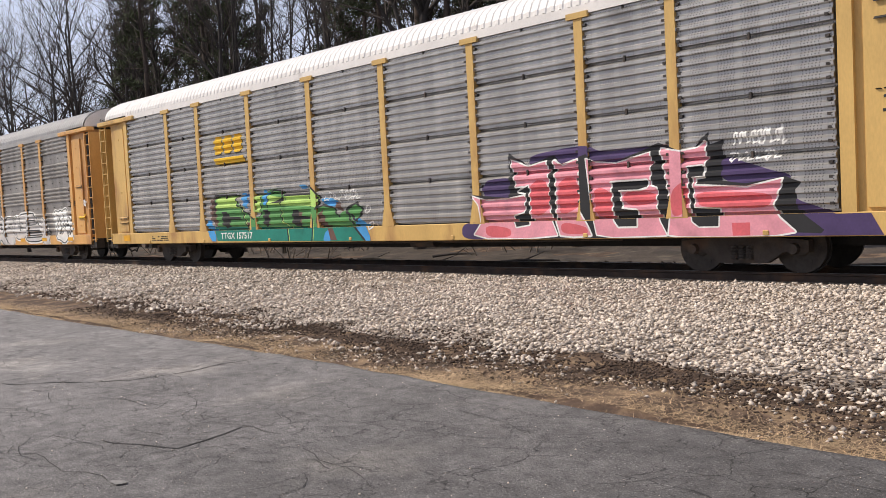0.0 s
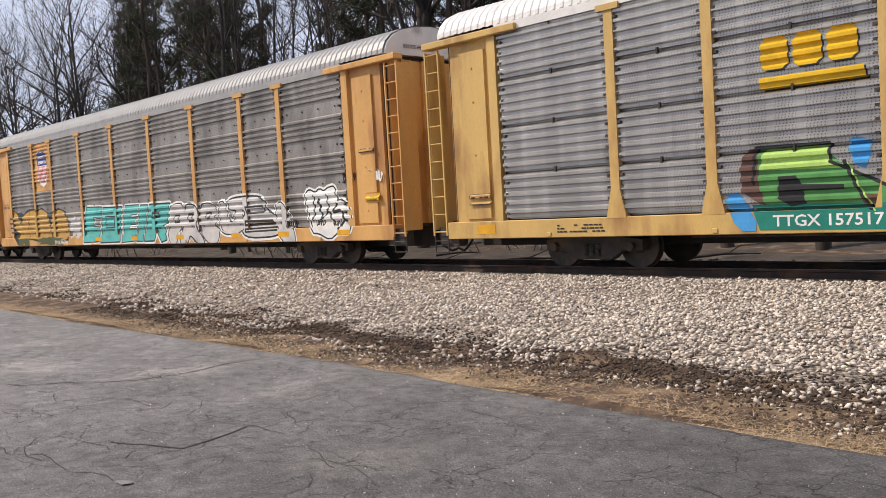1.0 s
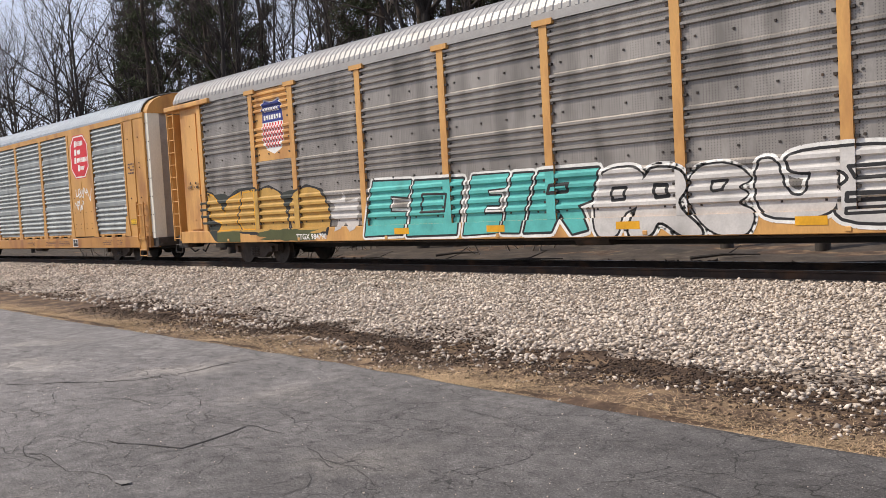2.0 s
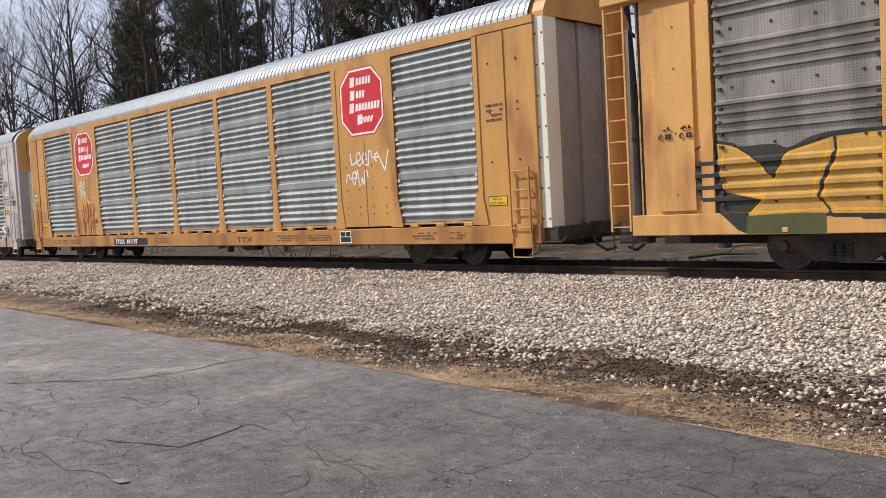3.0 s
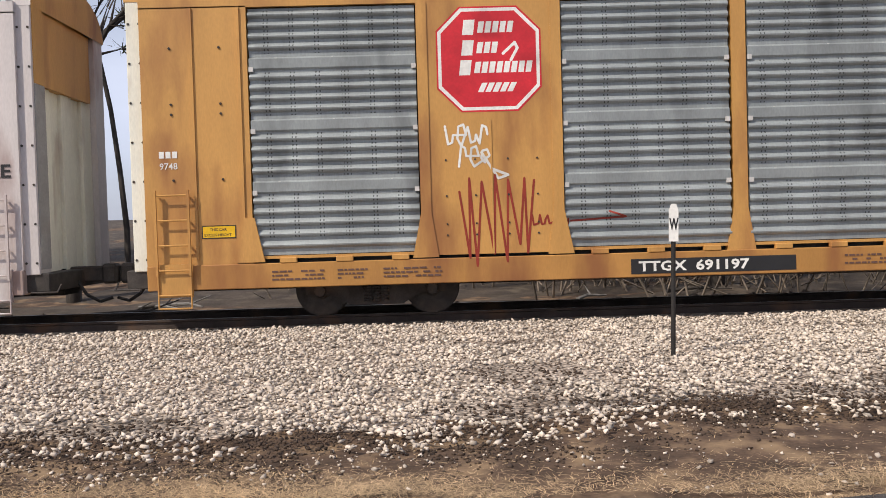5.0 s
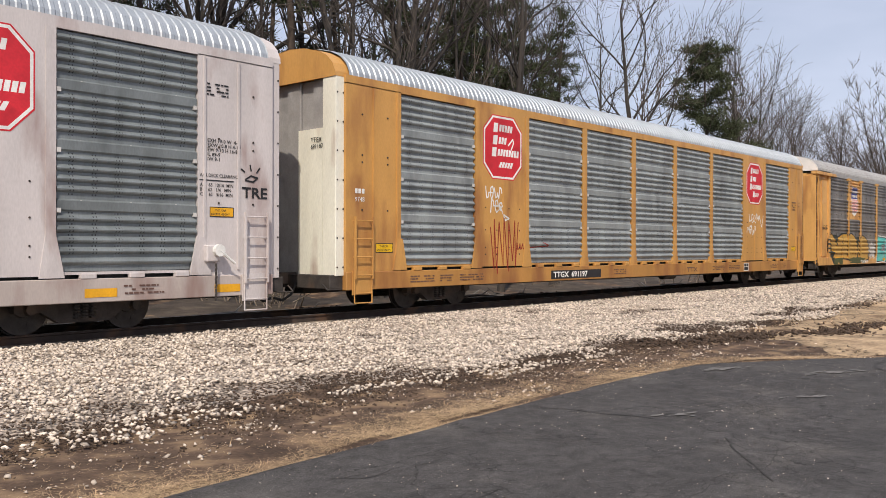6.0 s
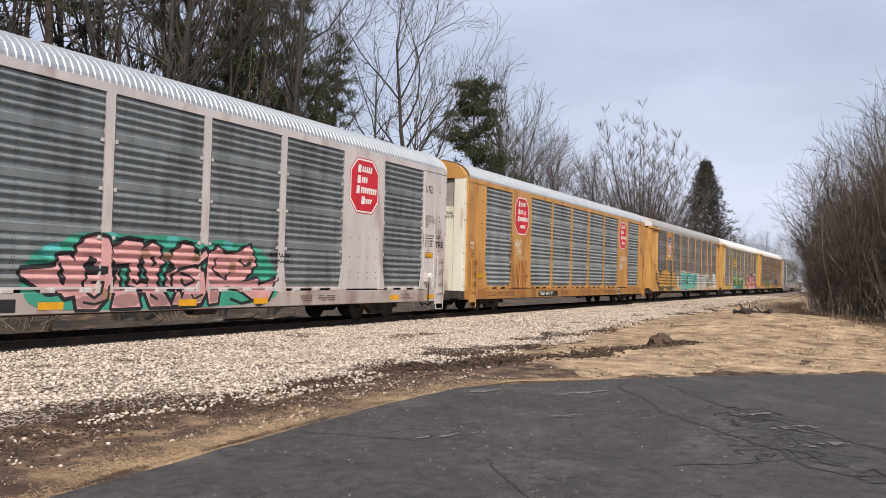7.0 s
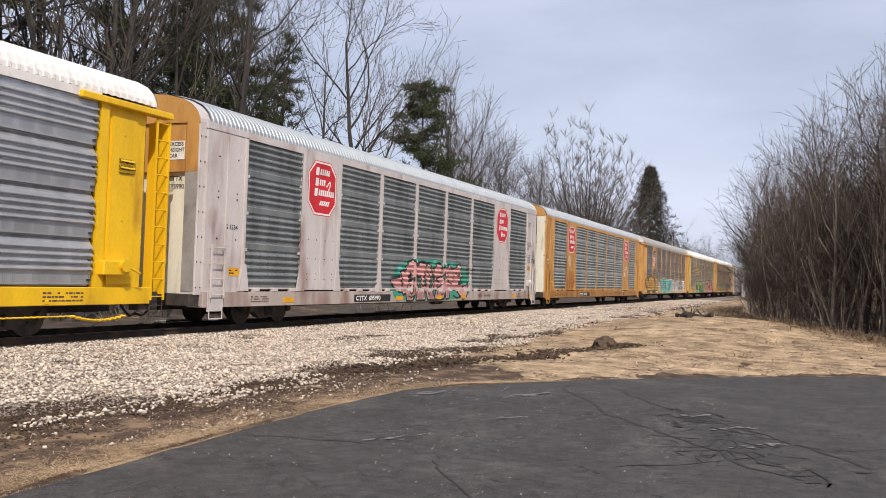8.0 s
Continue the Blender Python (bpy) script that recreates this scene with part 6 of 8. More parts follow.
def shoulder_toe(x):
    """Where the gravel shoulder ends towards the lot."""
    t = float(np.interp(x, [-60, -25, -14, -9, -5, -2.3, 0, 3, 6, 10, 13, 17, 20, 25, 36, 57, 71, 120], [8.3, 8.1, 7.6, 7.1, 7.25, 6.8, 7.0, 7.6, 7.8, 7.4, 7.6, 7.7, 7.2, 7.5, 7.7, 8.3, 8.8, 10.0]))
    return t + 0.35 * noise.noise((x * 0.6, 2.0, 0)) + 0.15 * noise.noise((x * 2.1, 5.0, 0))


# gravel bed under the loose stones
BX = spaced((-240, -60, 8), (-60, -24, 1.2), (-24, 50, 0.5), (50, 240, 5))
verts, faces = [], []
steps = 24
for x in BX:
    t = shoulder_toe(x)
    for k in range(steps + 1):
        y = t + (18.6 - t) * k / steps
        verts.append((x, y, ground_z(x, y) - 0.03 + 0.072 * min(1, k / 3)))
for i in range(len(BX) - 1):
    for k in range(steps):
        a = i * (steps + 1) + k
        faces.append((a, a + steps + 1, a + steps + 2, a + 1))
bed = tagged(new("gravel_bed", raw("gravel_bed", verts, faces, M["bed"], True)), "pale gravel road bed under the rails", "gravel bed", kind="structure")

# woodland floor behind the track
litter = tagged(sheet("woodland_floor", spaced((-260, -60, 10), (-60, 110, 1.5), (110, 260, 10)), spaced((18.2, 40, 0.8), (40, 100, 5)), lambda x, y: ground_z(x, y) + 0.03 + 0.12 * noise.noise((x * 0.7, y * 0.7, 9)), M["leaf"]), "leaf litter under the trees behind the track", "ground", kind="structure")
# dry lawn past the lot's corner
def lawn_z(x, y):
    """The turf thins out towards the lot, the gravel and the dug strip."""
    d = min(y - lot_edge(x) - 0.9, shoulder_toe(x) + 0.1 - y, (x - 14.5 - 0.75 * (y - 3)) * 0.8 if y > -2 else 9)
    return ground_z(x, y) + max(-0.12, min(0.03, d * 0.05)) + 0.035 * noise.noise((x * 0.7, y * 1.1, 3)) + 0.02 * noise.noise((x * 2.5, y * 2.5, 8))


lawn = tagged(sheet("lawn", spaced((13, 60, 0.5), (60, 140, 5)), spaced((-60, -8, 3), (-8, 11.6, 0.25)), lawn_z, M["grass"], lambda x, y: y > lot_edge(x) + 0.2 and y < shoulder_toe(x) + 0.6), "straw-coloured dead grass past the parking lot", "grass", kind="structure")

# the parking lot
AX = spaced((-120, -30, 4), (-30, 30, 0.4), (30, 60, 3))
verts, faces = [], []
AY = 30
for x in AX:
    e = lot_edge(x) + 0.07 * noise.noise((x * 1.7, 0, 0)) + 0.05 * noise.noise((x * 5, 1, 0))
    for k in range(AY + 1):
        y = -60 + (e + 60) * (1 - (1 - k / AY) ** 2.5)
        verts.append((x, y, -0.02 if k == AY else 0.0))
for i in range(len(AX) - 1):
    for k in range(AY):
        a = i * (AY + 1) + k
        faces.append((a, a + AY + 1, a + AY + 2, a + 1))
lot = tagged(new("parking_lot", raw("parking_lot", verts, faces, M["asphalt"], True)), "old cracked grey asphalt parking lot", "parking lot", kind="structure")


def lot_z(x, y):
    return 0.0


def ribbon(points, w, seed, lift, wander=0.5):
    """A crooked strip on the asphalt; every piece lies flat on it."""
    rnd = random.Random(seed)
    pts = [Vector(points[0])]
    for a, b in zip(points, points[1:]):
        n = max(2, int(math.dist(a, b) / 0.16))
        for k in range(1, n + 1):
            p = Vector(a).lerp(Vector(b), k / n)
            pts.append(p + Vector((noise.noise((p.x * 2, p.y * 2, seed)), noise.noise((p.x * 2, p.y * 2, seed + 7)))) * wander * 0.25)
    verts, faces = [], []
    for i, p in enumerate(pts):
        q = pts[min(i + 1, len(pts) - 1)] - pts[max(i - 1, 0)]
        side = Vector((-q.y, q.x)).normalized() * w * rnd.uniform(0.3, 0.8)
        for s in (-1, 1):
            v = p + side * s
            verts.append((v.x, v.y, lot_z(v.x, v.y) + lift))
        if i:
            faces.append((2 * i - 2, 2 * i, 2 * i + 1, 2 * i - 1))
    return verts, faces


def join(chunks):
    verts, faces = [], []
    for v, f in chunks:
        base = len(verts)
        verts += v
        faces += [tuple(i + base for i in q) for q in f]
    return verts, faces


rnd = random.Random(11)
fine = []
for k in range(420):
    x, y = rnd.uniform(-13, 13), rnd.uniform(1.6, 5.6)
    pts = [(x, y)]
    a = rnd.uniform(0, math.tau)
    for _ in range(rnd.randint(2, 5)):
        a += rnd.uniform(-1.1, 1.1)
        d = rnd.uniform(0.08, 0.38)
        x, y = x + d * math.cos(a), y + d * math.sin(a) * 0.7
        pts.append((x, y))
    if all(p[1] < lot_edge(p[0]) - 0.4 for p in pts):
        fine.append(ribbon(pts, 0.0055, k, 0.003 + 0.00001 * k))
v, f = join(fine)
tagged(new("hairline_cracks", raw("hairline_cracks", v, f, M["crack"])), "fine cracks in the old asphalt", "cracks", kind="stuff")
wide = [((-10.5, 3.3), (-9.2, 4.3), (-9.2, 5.7)), ((-6.9, 2.9), (-6.2, 3.2), (-6.3, 3.8)), ((14.9, 3.9), (14.0, 3.76), (12.4, 2.83), (11.7, 2.51), (10.57, 1.6), (9.81, 0.95), (9.1, 0.56), (8.8, 0.1)),
        ((14.9, 3.2), (12.72, 1.93), (12.2, 1.41), (11.3, 0.64), (10.7, 0.13), (9.74, -0.5)), ((11.24, 3.0), (11.9, 2.55), (12.67, 2.0)), ((10.7, 0.13), (10.55, -0.2), (11.06, -0.73)), ((8.45, 1.74), (9.34, 0.8)),
        ((12.2, 1.41), (11.4, 1.3), (10.57, 1.6)), ((11.44, 0.98), (10.6, 0.9), (9.81, 0.95)), ((12.4, 1.5), (12.0, 0.9), (11.3, 0.64)), ((7.8, 3.4), (7.1, 2.9), (6.6, 2.5)), ((7.9, 5.7), (8.1, 4.8), (8.2, 4.3))]
chunks = [ribbon(p, 0.045 if i in (2, 3) else 0.018, 40 + i, 0.0045 + 0.0001 * i) for i, p in enumerate(wide)]
# the broken-up stretch between the two long cracks
for k in range(30):
    q = rnd.uniform(0, 1)
    x, y = 12.3 - 3.4 * q + rnd.gauss(0, 0.25), 1.75 - 1.7 * q + rnd.gauss(0, 0.22)
    pts = [(x, y)]
    for _ in range(rnd.randint(2, 4)):
        x, y = x + rnd.gauss(0, 0.25), y + rnd.gauss(0, 0.22)
        pts.append((x, y))
    chunks.append(ribbon(pts, rnd.uniform(0.01, 0.03), 80 + k, 0.0065 + 0.0001 * k))
v, f = join(chunks)
tagged(new("sealed_cracks", raw("sealed_cracks", v, f, M["crack"])), "black tar-sealed cracks across the lot", "cracks", kind="stuff")


def splat(cx, cy, rx, ry, seed, lift, turn=0.0):
    n = 22
    r = random.Random(seed)
    verts = [(cx, cy, lot_z(cx, cy) + lift)]
    for i in range(n):
        a = i * math.tau / n
        k = 1 + 0.7 * noise.noise((math.cos(a) * 2, math.sin(a) * 2, seed)) + r.uniform(-0.2, 0.2)
        u, w = rx * k * math.cos(a), ry * k * math.sin(a)
        x, y = cx + u * math.cos(turn) - w * math.sin(turn), cy + u * math.sin(turn) + w * math.cos(turn)
        verts.append((x, y, lot_z(x, y) + lift))
    return verts, [(0, 1 + i, 1 + (i + 1) % n) for i in range(n)]


scuffs = []
for k, (cx, cy, length, turn, many) in enumerate(((12.19, 5.37, 0.5, -0.5, 40), (12.97, 4.01, 0.45, -0.5, 40), (-5.7, 2.48, 0.06, 0.0, 5), (10.6, 3.6, 0.4, -0.5, 14), (8.6, 4.2, 0.4, -0.4, 12), (12.35, 1.45, 0.3, -0.7, 16), (11.5, 0.9, 0.4, -0.8, 16), (10.5, 0.5, 0.5, -0.8, 14))):
    for i in range(many):
        u, w, r = rnd.gauss(0, length * 0.45), rnd.gauss(0, length * 0.12), rnd.uniform(0.015, 0.06)
        scuffs.append(splat(cx + u * math.cos(turn) - w * math.sin(turn), cy + u * math.sin(turn) + w * math.cos(turn), r, r * 0.6, 100 * k + i, 0.0112 + 0.00003 * i + 0.0012 * (k % 2), turn))
v, f = join(scuffs)
tagged(new("pale_scuffs", raw("pale_scuffs", v, f, M["pale"])), "pale worn spots on the asphalt", "stain", kind="stuff")

damp = []
for k in range(46):
    q = rnd.uniform(0, 1)
    r = rnd.uniform(0.06, 0.24)
    damp.append(splat(12.1 - 3.2 * q + rnd.gauss(0, 0.14), 1.55 - 1.6 * q + rnd.gauss(0, 0.14), r, r * 0.5, 900 + k, 0.0012 + 0.00003 * k, -0.8))
v, f = join(damp)
tagged(new("damp_stains", raw("damp_stains", v, f, M["patch"])), "dark damp stains round the broken asphalt", "stain", kind="stuff")

# rails and ties
def rail_bm():
    bm = bmesh.new()
    outline = [(-0.075, 0), (0.075, 0), (0.075, 0.012), (0.012, 0.03), (0.009, 0.14), (0.037, 0.152), (0.037, 0.185), (-0.037, 0.185), (-0.037, 0.152), (-0.009, 0.14), (-0.012, 0.03), (-0.075, 0.012)]
    ends = [[bm.verts.new((x, y, z)) for y, z in outline] for x in (-240, 240)]
    n = len(outline)
    for i in range(n):
        bm.faces.new((ends[0][i], ends[0][(i + 1) % n], ends[1][(i + 1) % n], ends[1][i]))
    bmesh.ops.recalc_face_normals(bm, faces=bm.faces[:])
    return bm


rail_mesh = mesh_of("rail", rail_bm(), M["rail"])
for y in (-0.75, 0.75):
    r = tagged(new("rail", rail_mesh), "dark rusty steel rail on wooden ties", "rail", "rails of the track", "structure")
    r.location = (0, TRACK_Y + y, RAIL_Z - 0.185)
    head = new("rail_head", mesh_of("rail_head", boxed(-240, 240, -0.03, 0.03, 0.1855, 0.188), M["railtop"]))
    head.parent = r
tie_mesh = mesh_of("tie", boxed(-0.115, 0.115, -1.3, 1.3, -0.17, 0, cut=0.01), M["tie"])
for k in range(170):
    x = -38 + k * 0.52
    t = tagged(new("railroad_tie", tie_mesh), "weathered dark wooden railroad tie", "railroad tie", "ties of the track")
    t.matrix_basis = pose(x, TRACK_Y + 0.02 * math.sin(k * 2.3), RAIL_Z - 0.187, 0, 0, 0.6 * math.sin(k * 1.7))
far_ties = bmesh.new()
for k in range(380):
    x = -238 + k * 0.52
    if x < -38.4:
        box(far_ties, x - 0.115, x + 0.115, TRACK_Y - 1.3, TRACK_Y + 1.3, RAIL_Z - 0.357, RAIL_Z - 0.187)
for k in range(290):
    x = 50.8 + k * 0.52
    box(far_ties, x - 0.115, x + 0.115, TRACK_Y - 1.3, TRACK_Y + 1.3, RAIL_Z - 0.357, RAIL_Z - 0.187)
tagged(part("distant_ties", far_ties, M["tie"], None), "dark wooden ties in the distance", "railroad tie", kind="stuff")


# ---- loose stones, clods, straw ----
ROCK = np.array([(1, 0.1, 0), (-1, -0.1, 0.1), (0.1, 1, 0), (-0.1, -1, 0.1), (0.2, 0.1, 0.9), (0, -0.1, -0.9)]) * 0.8
FACETS = [(0, 2, 4), (2, 1, 4), (1, 3, 4), (3, 0, 4), (2, 0, 5), (1, 2, 5), (3, 1, 5), (0, 3, 5)]


def scatter_stones(name, spots, sizes, mat, seed, flat=0.7):
    """Many broken stones in one mesh: each a skewed, randomly turned block."""
    rs = np.random.RandomState(seed)
    n = len(spots)
    spots, sizes = np.asarray(spots), np.asarray(sizes)
    v = np.repeat(ROCK[None], n, 0) * (1 + rs.uniform(-0.3, 0.3, (n, 6, 3))) + rs.uniform(-0.25, 0.25, (n, 6, 3))
    v *= sizes[:, None, None] * rs.uniform(0.65, 1.25, (n, 1, 3))
    q = rs.normal(size=(n, 4))
    q /= np.linalg.norm(q, axis=1)[:, None]
    w, x, y, z = q.T
    rot = np.stack([1 - 2 * (y * y + z * z), 2 * (x * y - z * w), 2 * (x * z + y * w), 2 * (x * y + z * w), 1 - 2 * (x * x + z * z), 2 * (y * z - x * w), 2 * (x * z - y * w), 2 * (y * z + x * w), 1 - 2 * (x * x + y * y)], 1).reshape(n, 3, 3)
    v = np.einsum("nij,nkj->nki", rot, v)
    v[:, :, 2] *= flat
    v += spots[:, None, :]
    me = bpy.data.meshes.new(name)
    idx = (np.arange(n)[:, None, None] * 6 + np.array(FACETS)[None]).reshape(-1)
    me.vertices.add(n * 6)
    me.vertices.foreach_set("co", v.reshape(-1).astype(np.float32))
    me.loops.add(n * 24)
    me.loops.foreach_set("vertex_index", idx.astype(np.int32))
    me.polygons.add(n * 8)
    me.polygons.foreach_set("loop_start", np.arange(0, n * 24, 3, dtype=np.int32))
    me.update(calc_edges=True)
    me.materials.append(mat)
    return new(name, me)


def bare_patch(x, y):
    """Patches where mud shows between the stones."""
    toe = shoulder_toe(x)
    a = noise.noise((x * 0.55, y * 0.9, 12.0)) + 0.5 * noise.noise((x * 1.6, y * 2.0, 3.0))
    return a - 0.34 + 0.55 * math.exp(-((y - toe - 0.5) / 0.9) ** 2)


rs = np.random.RandomState(3)
spots, sizes, dark, dark_s = [], [], [], []
for x0, x1, count, size in ((-13, 24, 78000, 0.037), (-46, -13, 22000, 0.048), (24, 48, 21000, 0.045), (48, 100, 6000, 0.07)):
    xs, us = rs.uniform(x0, x1, count), rs.uniform(0, 1, count)
    for x, u in zip(xs, us):
        toe = shoulder_toe(x)
        y = toe - 0.25 + u * (14.02 - toe)
        b = bare_patch(x, y)
        if b > rs.uniform(0, 0.35):
            if rs.uniform() < 0.65:
                dark.append((x, y, ground_z(x, y) + 0.045))
                dark_s.append(size * rs.uniform(0.3, 0.9))
            continue
        if y < toe + 0.3 and rs.uniform() < 0.55:
            continue
        s = size * rs.uniform(0.55, 1.35)
        spots.append((x, y, ground_z(x, y) + 0.045 + s * rs.uniform(0, 0.7)))
        sizes.append(s)
for k in range(3500):
    x, y = rs.uniform(-20, 40), rs.uniform(14.3, 18.4)
    if abs(y - 15.75) > 0.1:
        spots.append((x, y, ground_z(x, y) + 0.03))
        sizes.append(0.05 * rs.uniform(0.6, 1.3))
tagged(scatter_stones("ballast_stones", spots, sizes, M["stone"], 5), "pale crushed limestone ballast beside the rails", "gravel", kind="stuff")
for k in range(17000):
    x = rs.uniform(-18, 20)
    y = shoulder_toe(x) + rs.normal(0, 0.4) - 0.1
    if y > lot_edge(x) + 0.25 and noise.noise((x * 0.8, y * 1.2, 30)) > -0.25:
        dark.append((x, y, ground_z(x, y) + (0.005 if y < shoulder_toe(x) else 0.05)))
        dark_s.append(rs.uniform(0.01, 0.034))
# dark stones and debris behind the rails; their colour also stands in for shade
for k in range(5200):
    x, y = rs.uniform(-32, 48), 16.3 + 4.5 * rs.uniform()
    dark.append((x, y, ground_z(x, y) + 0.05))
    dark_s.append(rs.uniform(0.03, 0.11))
# the ridge of dug-up soil in front of the lawn
for k in range(3200):
    x = rs.uniform(14.0, 24)
    y = 7.7 - (x - 14.5) * 0.33 + rs.normal(0, 0.22) + 0.5 * noise.noise((x * 0.5, 1, 1))
    h = max(0, 0.12 * (1 + noise.noise((x * 1.3, 3, 2))) - abs(rs.normal(0, 0.05)))
    dark.append((x, y, ground_z(x, y) + h * rs.uniform(0, 0.7)))
    dark_s.append(rs.uniform(0.02, 0.075))
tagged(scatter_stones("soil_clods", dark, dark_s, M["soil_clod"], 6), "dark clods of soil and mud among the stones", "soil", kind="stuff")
pebbles, ps = [], []
for k in range(6500):
    x = rs.uniform(-12, 16)
    y = 1.2 + (lot_edge(x) - 1.3) * rs.uniform() ** 1.3
    if noise.noise((x * 0.6, y * 0.6, 50)) < rs.uniform(-0.5, 0.3):
        continue
    if x < 14:
        pebbles.append((x, y, 0.006))
        ps.append(0.002 + 0.009 * rs.uniform() ** 3)
for k in range(5200):
    x = rs.uniform(-14, 20)
    y = rs.uniform(lot_edge(x), shoulder_toe(x))
    if noise.noise((x * 0.9, y * 1.5, 61)) + 0.9 * (y - lot_edge(x)) / max(0.3, shoulder_toe(x) - lot_edge(x)) < rs.uniform(0.1, 0.9):
        continue
    pebbles.append((x, y, ground_z(x, y) + 0.012))
    ps.append(0.009 + 0.03 * rs.uniform() ** 3)
tagged(scatter_stones("stray_pebbles", pebbles, ps, M["stone"], 7), "stray pebbles on the asphalt and dirt", "pebbles", kind="stuff")


def blades(name, spots, length, width, mat, seed, lie=0.9):
    """Dry stems, most of them lying down."""
    rs = np.random.RandomState(seed)
    n = len(spots)
    p = np.asarray(spots)
    a = rs.uniform(0, math.tau, n)
    up = rs.uniform(0, 1, n) ** (1 / (1.001 - lie)) if lie < 1 else np.zeros(n)
    ln = length * rs.uniform(0.4, 1.3, n)
    d = np.stack([np.cos(a) * (1 - up * 0.7), np.sin(a) * (1 - up * 0.7), up * 0.45 + 0.05], 1) * ln[:, None]
    s = np.stack([-np.sin(a), np.cos(a), np.zeros(n)], 1) * (width * rs.uniform(0.6, 1.2, n))[:, None]
    v = np.stack([p - s, p + s, p + d], 1)
    me = bpy.data.meshes.new(name)
    me.vertices.add(n * 3)
    me.vertices.foreach_set("co", v.reshape(-1).astype(np.float32))
    me.loops.add(n * 3)
    me.loops.foreach_set("vertex_index", np.arange(n * 3, dtype=np.int32))
    me.polygons.add(n)
    me.polygons.foreach_set("loop_start", np.arange(0, n * 3, 3, dtype=np.int32))
    me.update(calc_edges=True)
    me.materials.append(mat)
    return new(name, me)


spots = []
for k in range(120000):
    x = rs.uniform(-24, 17)
    e = lot_edge(x)
    y = e + abs(rs.normal(0, 0.36)) - 0.05
    if noise.noise((x * 0.45, y * 0.9, 21)) + 0.42 > rs.uniform(-0.2, 0.6):
        spots.append((x, y, ground_z(x, y) + 0.008))
for k in range(5000):
    x = rs.uniform(-16, 14)
    y = rs.uniform(lot_edge(x), shoulder_toe(x) + 0.4)
    spots.append((x, y, ground_z(x, y) + 0.01))
for k in range(70000):
    x = rs.uniform(14, 48)
    y = rs.uniform(-14, 10.5)
    if y > lot_edge(x) + 0.5 and y < shoulder_toe(x) + 0.5 and noise.noise((x * 0.3, y * 0.5, 23)) + 0.2 > rs.uniform(-0.3, 0.5) and (x > 17 + 0.5 * y):
        spots.append((x, y, lawn_z(x, y) + 0.005))
tufts = [p for p in spots if p[0] > 17]
spots = [p for p in spots if p[0] <= 17]
tagged(blades("dead_grass_tufts", tufts, 0.22, 0.010, M["straw"], 10, 0.8), "tufts of dead grass past the lot", "dry grass", kind="stuff")
leaves = []
for k in range(26000):
    x, y = rs.uniform(15, 46), rs.uniform(-10, 10)
    if y > lot_edge(x) + 0.2 and noise.noise((x * 0.6, y * 0.8, 41)) > -0.05:
        leaves.append((x, y, max(lawn_z(x, y), ground_z(x, y)) + 0.012))
tagged(blades("dead_leaves", leaves, 0.09, 0.035, M["leaf"], 12, 0.97), "brown dead leaves on the grass", "leaves", kind="stuff")
tagged(blades("dry_straw", spots, 0.10, 0.003, M["straw"], 9), "flattened dry straw-coloured grass along the lot", "dry grass", kind="stuff")


# ---- trees and brush ----
def tube_mesh(name, segs, mat, sides, pointed=False):
    """Tapered limbs as one mesh; every row of segs is two ends with their radii."""
    s = np.array(segs)
    a, b, r0, r1 = s[:, 0:3], s[:, 3:6], s[:, 6], s[:, 7]
    d = b - a
    d /= np.maximum(np.linalg.norm(d, axis=1), 1e-6)[:, None]
    ref = np.where(np.abs(d[:, 2:3]) > 0.9, np.array([[1.0, 0, 0]]), np.array([[0, 0, 1.0]]))
    u = np.cross(d, ref)
    u /= np.linalg.norm(u, axis=1)[:, None]
    w = np.cross(d, u)
    n = len(s)
    if pointed:  # thin twigs: each a three-sided spike that runs into the next
        v = np.empty((n, 4, 3))
        for k in range(3):
            v[:, k] = a + (u * math.cos(k * math.tau / 3) + w * math.sin(k * math.tau / 3)) * (r0 * 1.15)[:, None]
        v[:, 3] = a + (b - a) * 1.3
        idx = (np.arange(n)[:, None, None] * 4 + np.array([(0, 1, 3), (1, 2, 3), (2, 0, 3)])[None]).reshape(-1)
        me = bpy.data.meshes.new(name)
        me.vertices.add(n * 4)
        me.vertices.foreach_set("co", v.reshape(-1).astype(np.float32))
        me.loops.add(len(idx))
        me.loops.foreach_set("vertex_index", idx.astype(np.int32))
        me.polygons.add(n * 3)
        me.polygons.foreach_set("loop_start", np.arange(0, len(idx), 3, dtype=np.int32))
        me.update(calc_edges=True)
        me.materials.append(mat)
        return me
    v = np.empty((n, 2, sides, 3))
    for k in range(sides):
        o = u * math.cos(k * math.tau / sides) + w * math.sin(k * math.tau / sides)
        v[:, 0, k] = a + o * r0[:, None]
        v[:, 1, k] = b + o * r1[:, None]
    quads = np.array([(k, sides + k, sides + (k + 1) % sides, (k + 1) % sides) for k in range(sides)])
    idx = (np.arange(n)[:, None, None] * 2 * sides + quads[None]).reshape(-1)
    me = bpy.data.meshes.new(name)
    me.vertices.add(n * 2 * sides)
    me.vertices.foreach_set("co", v.reshape(-1).astype(np.float32))
    me.loops.add(len(idx))
    me.loops.foreach_set("vertex_index", idx.astype(np.int32))
    me.polygons.add(n * sides)
    me.polygons.foreach_set("loop_start", np.arange(0, len(idx), 4, dtype=np.int32))
    me.update(calc_edges=True)
    me.materials.append(mat)
    return me


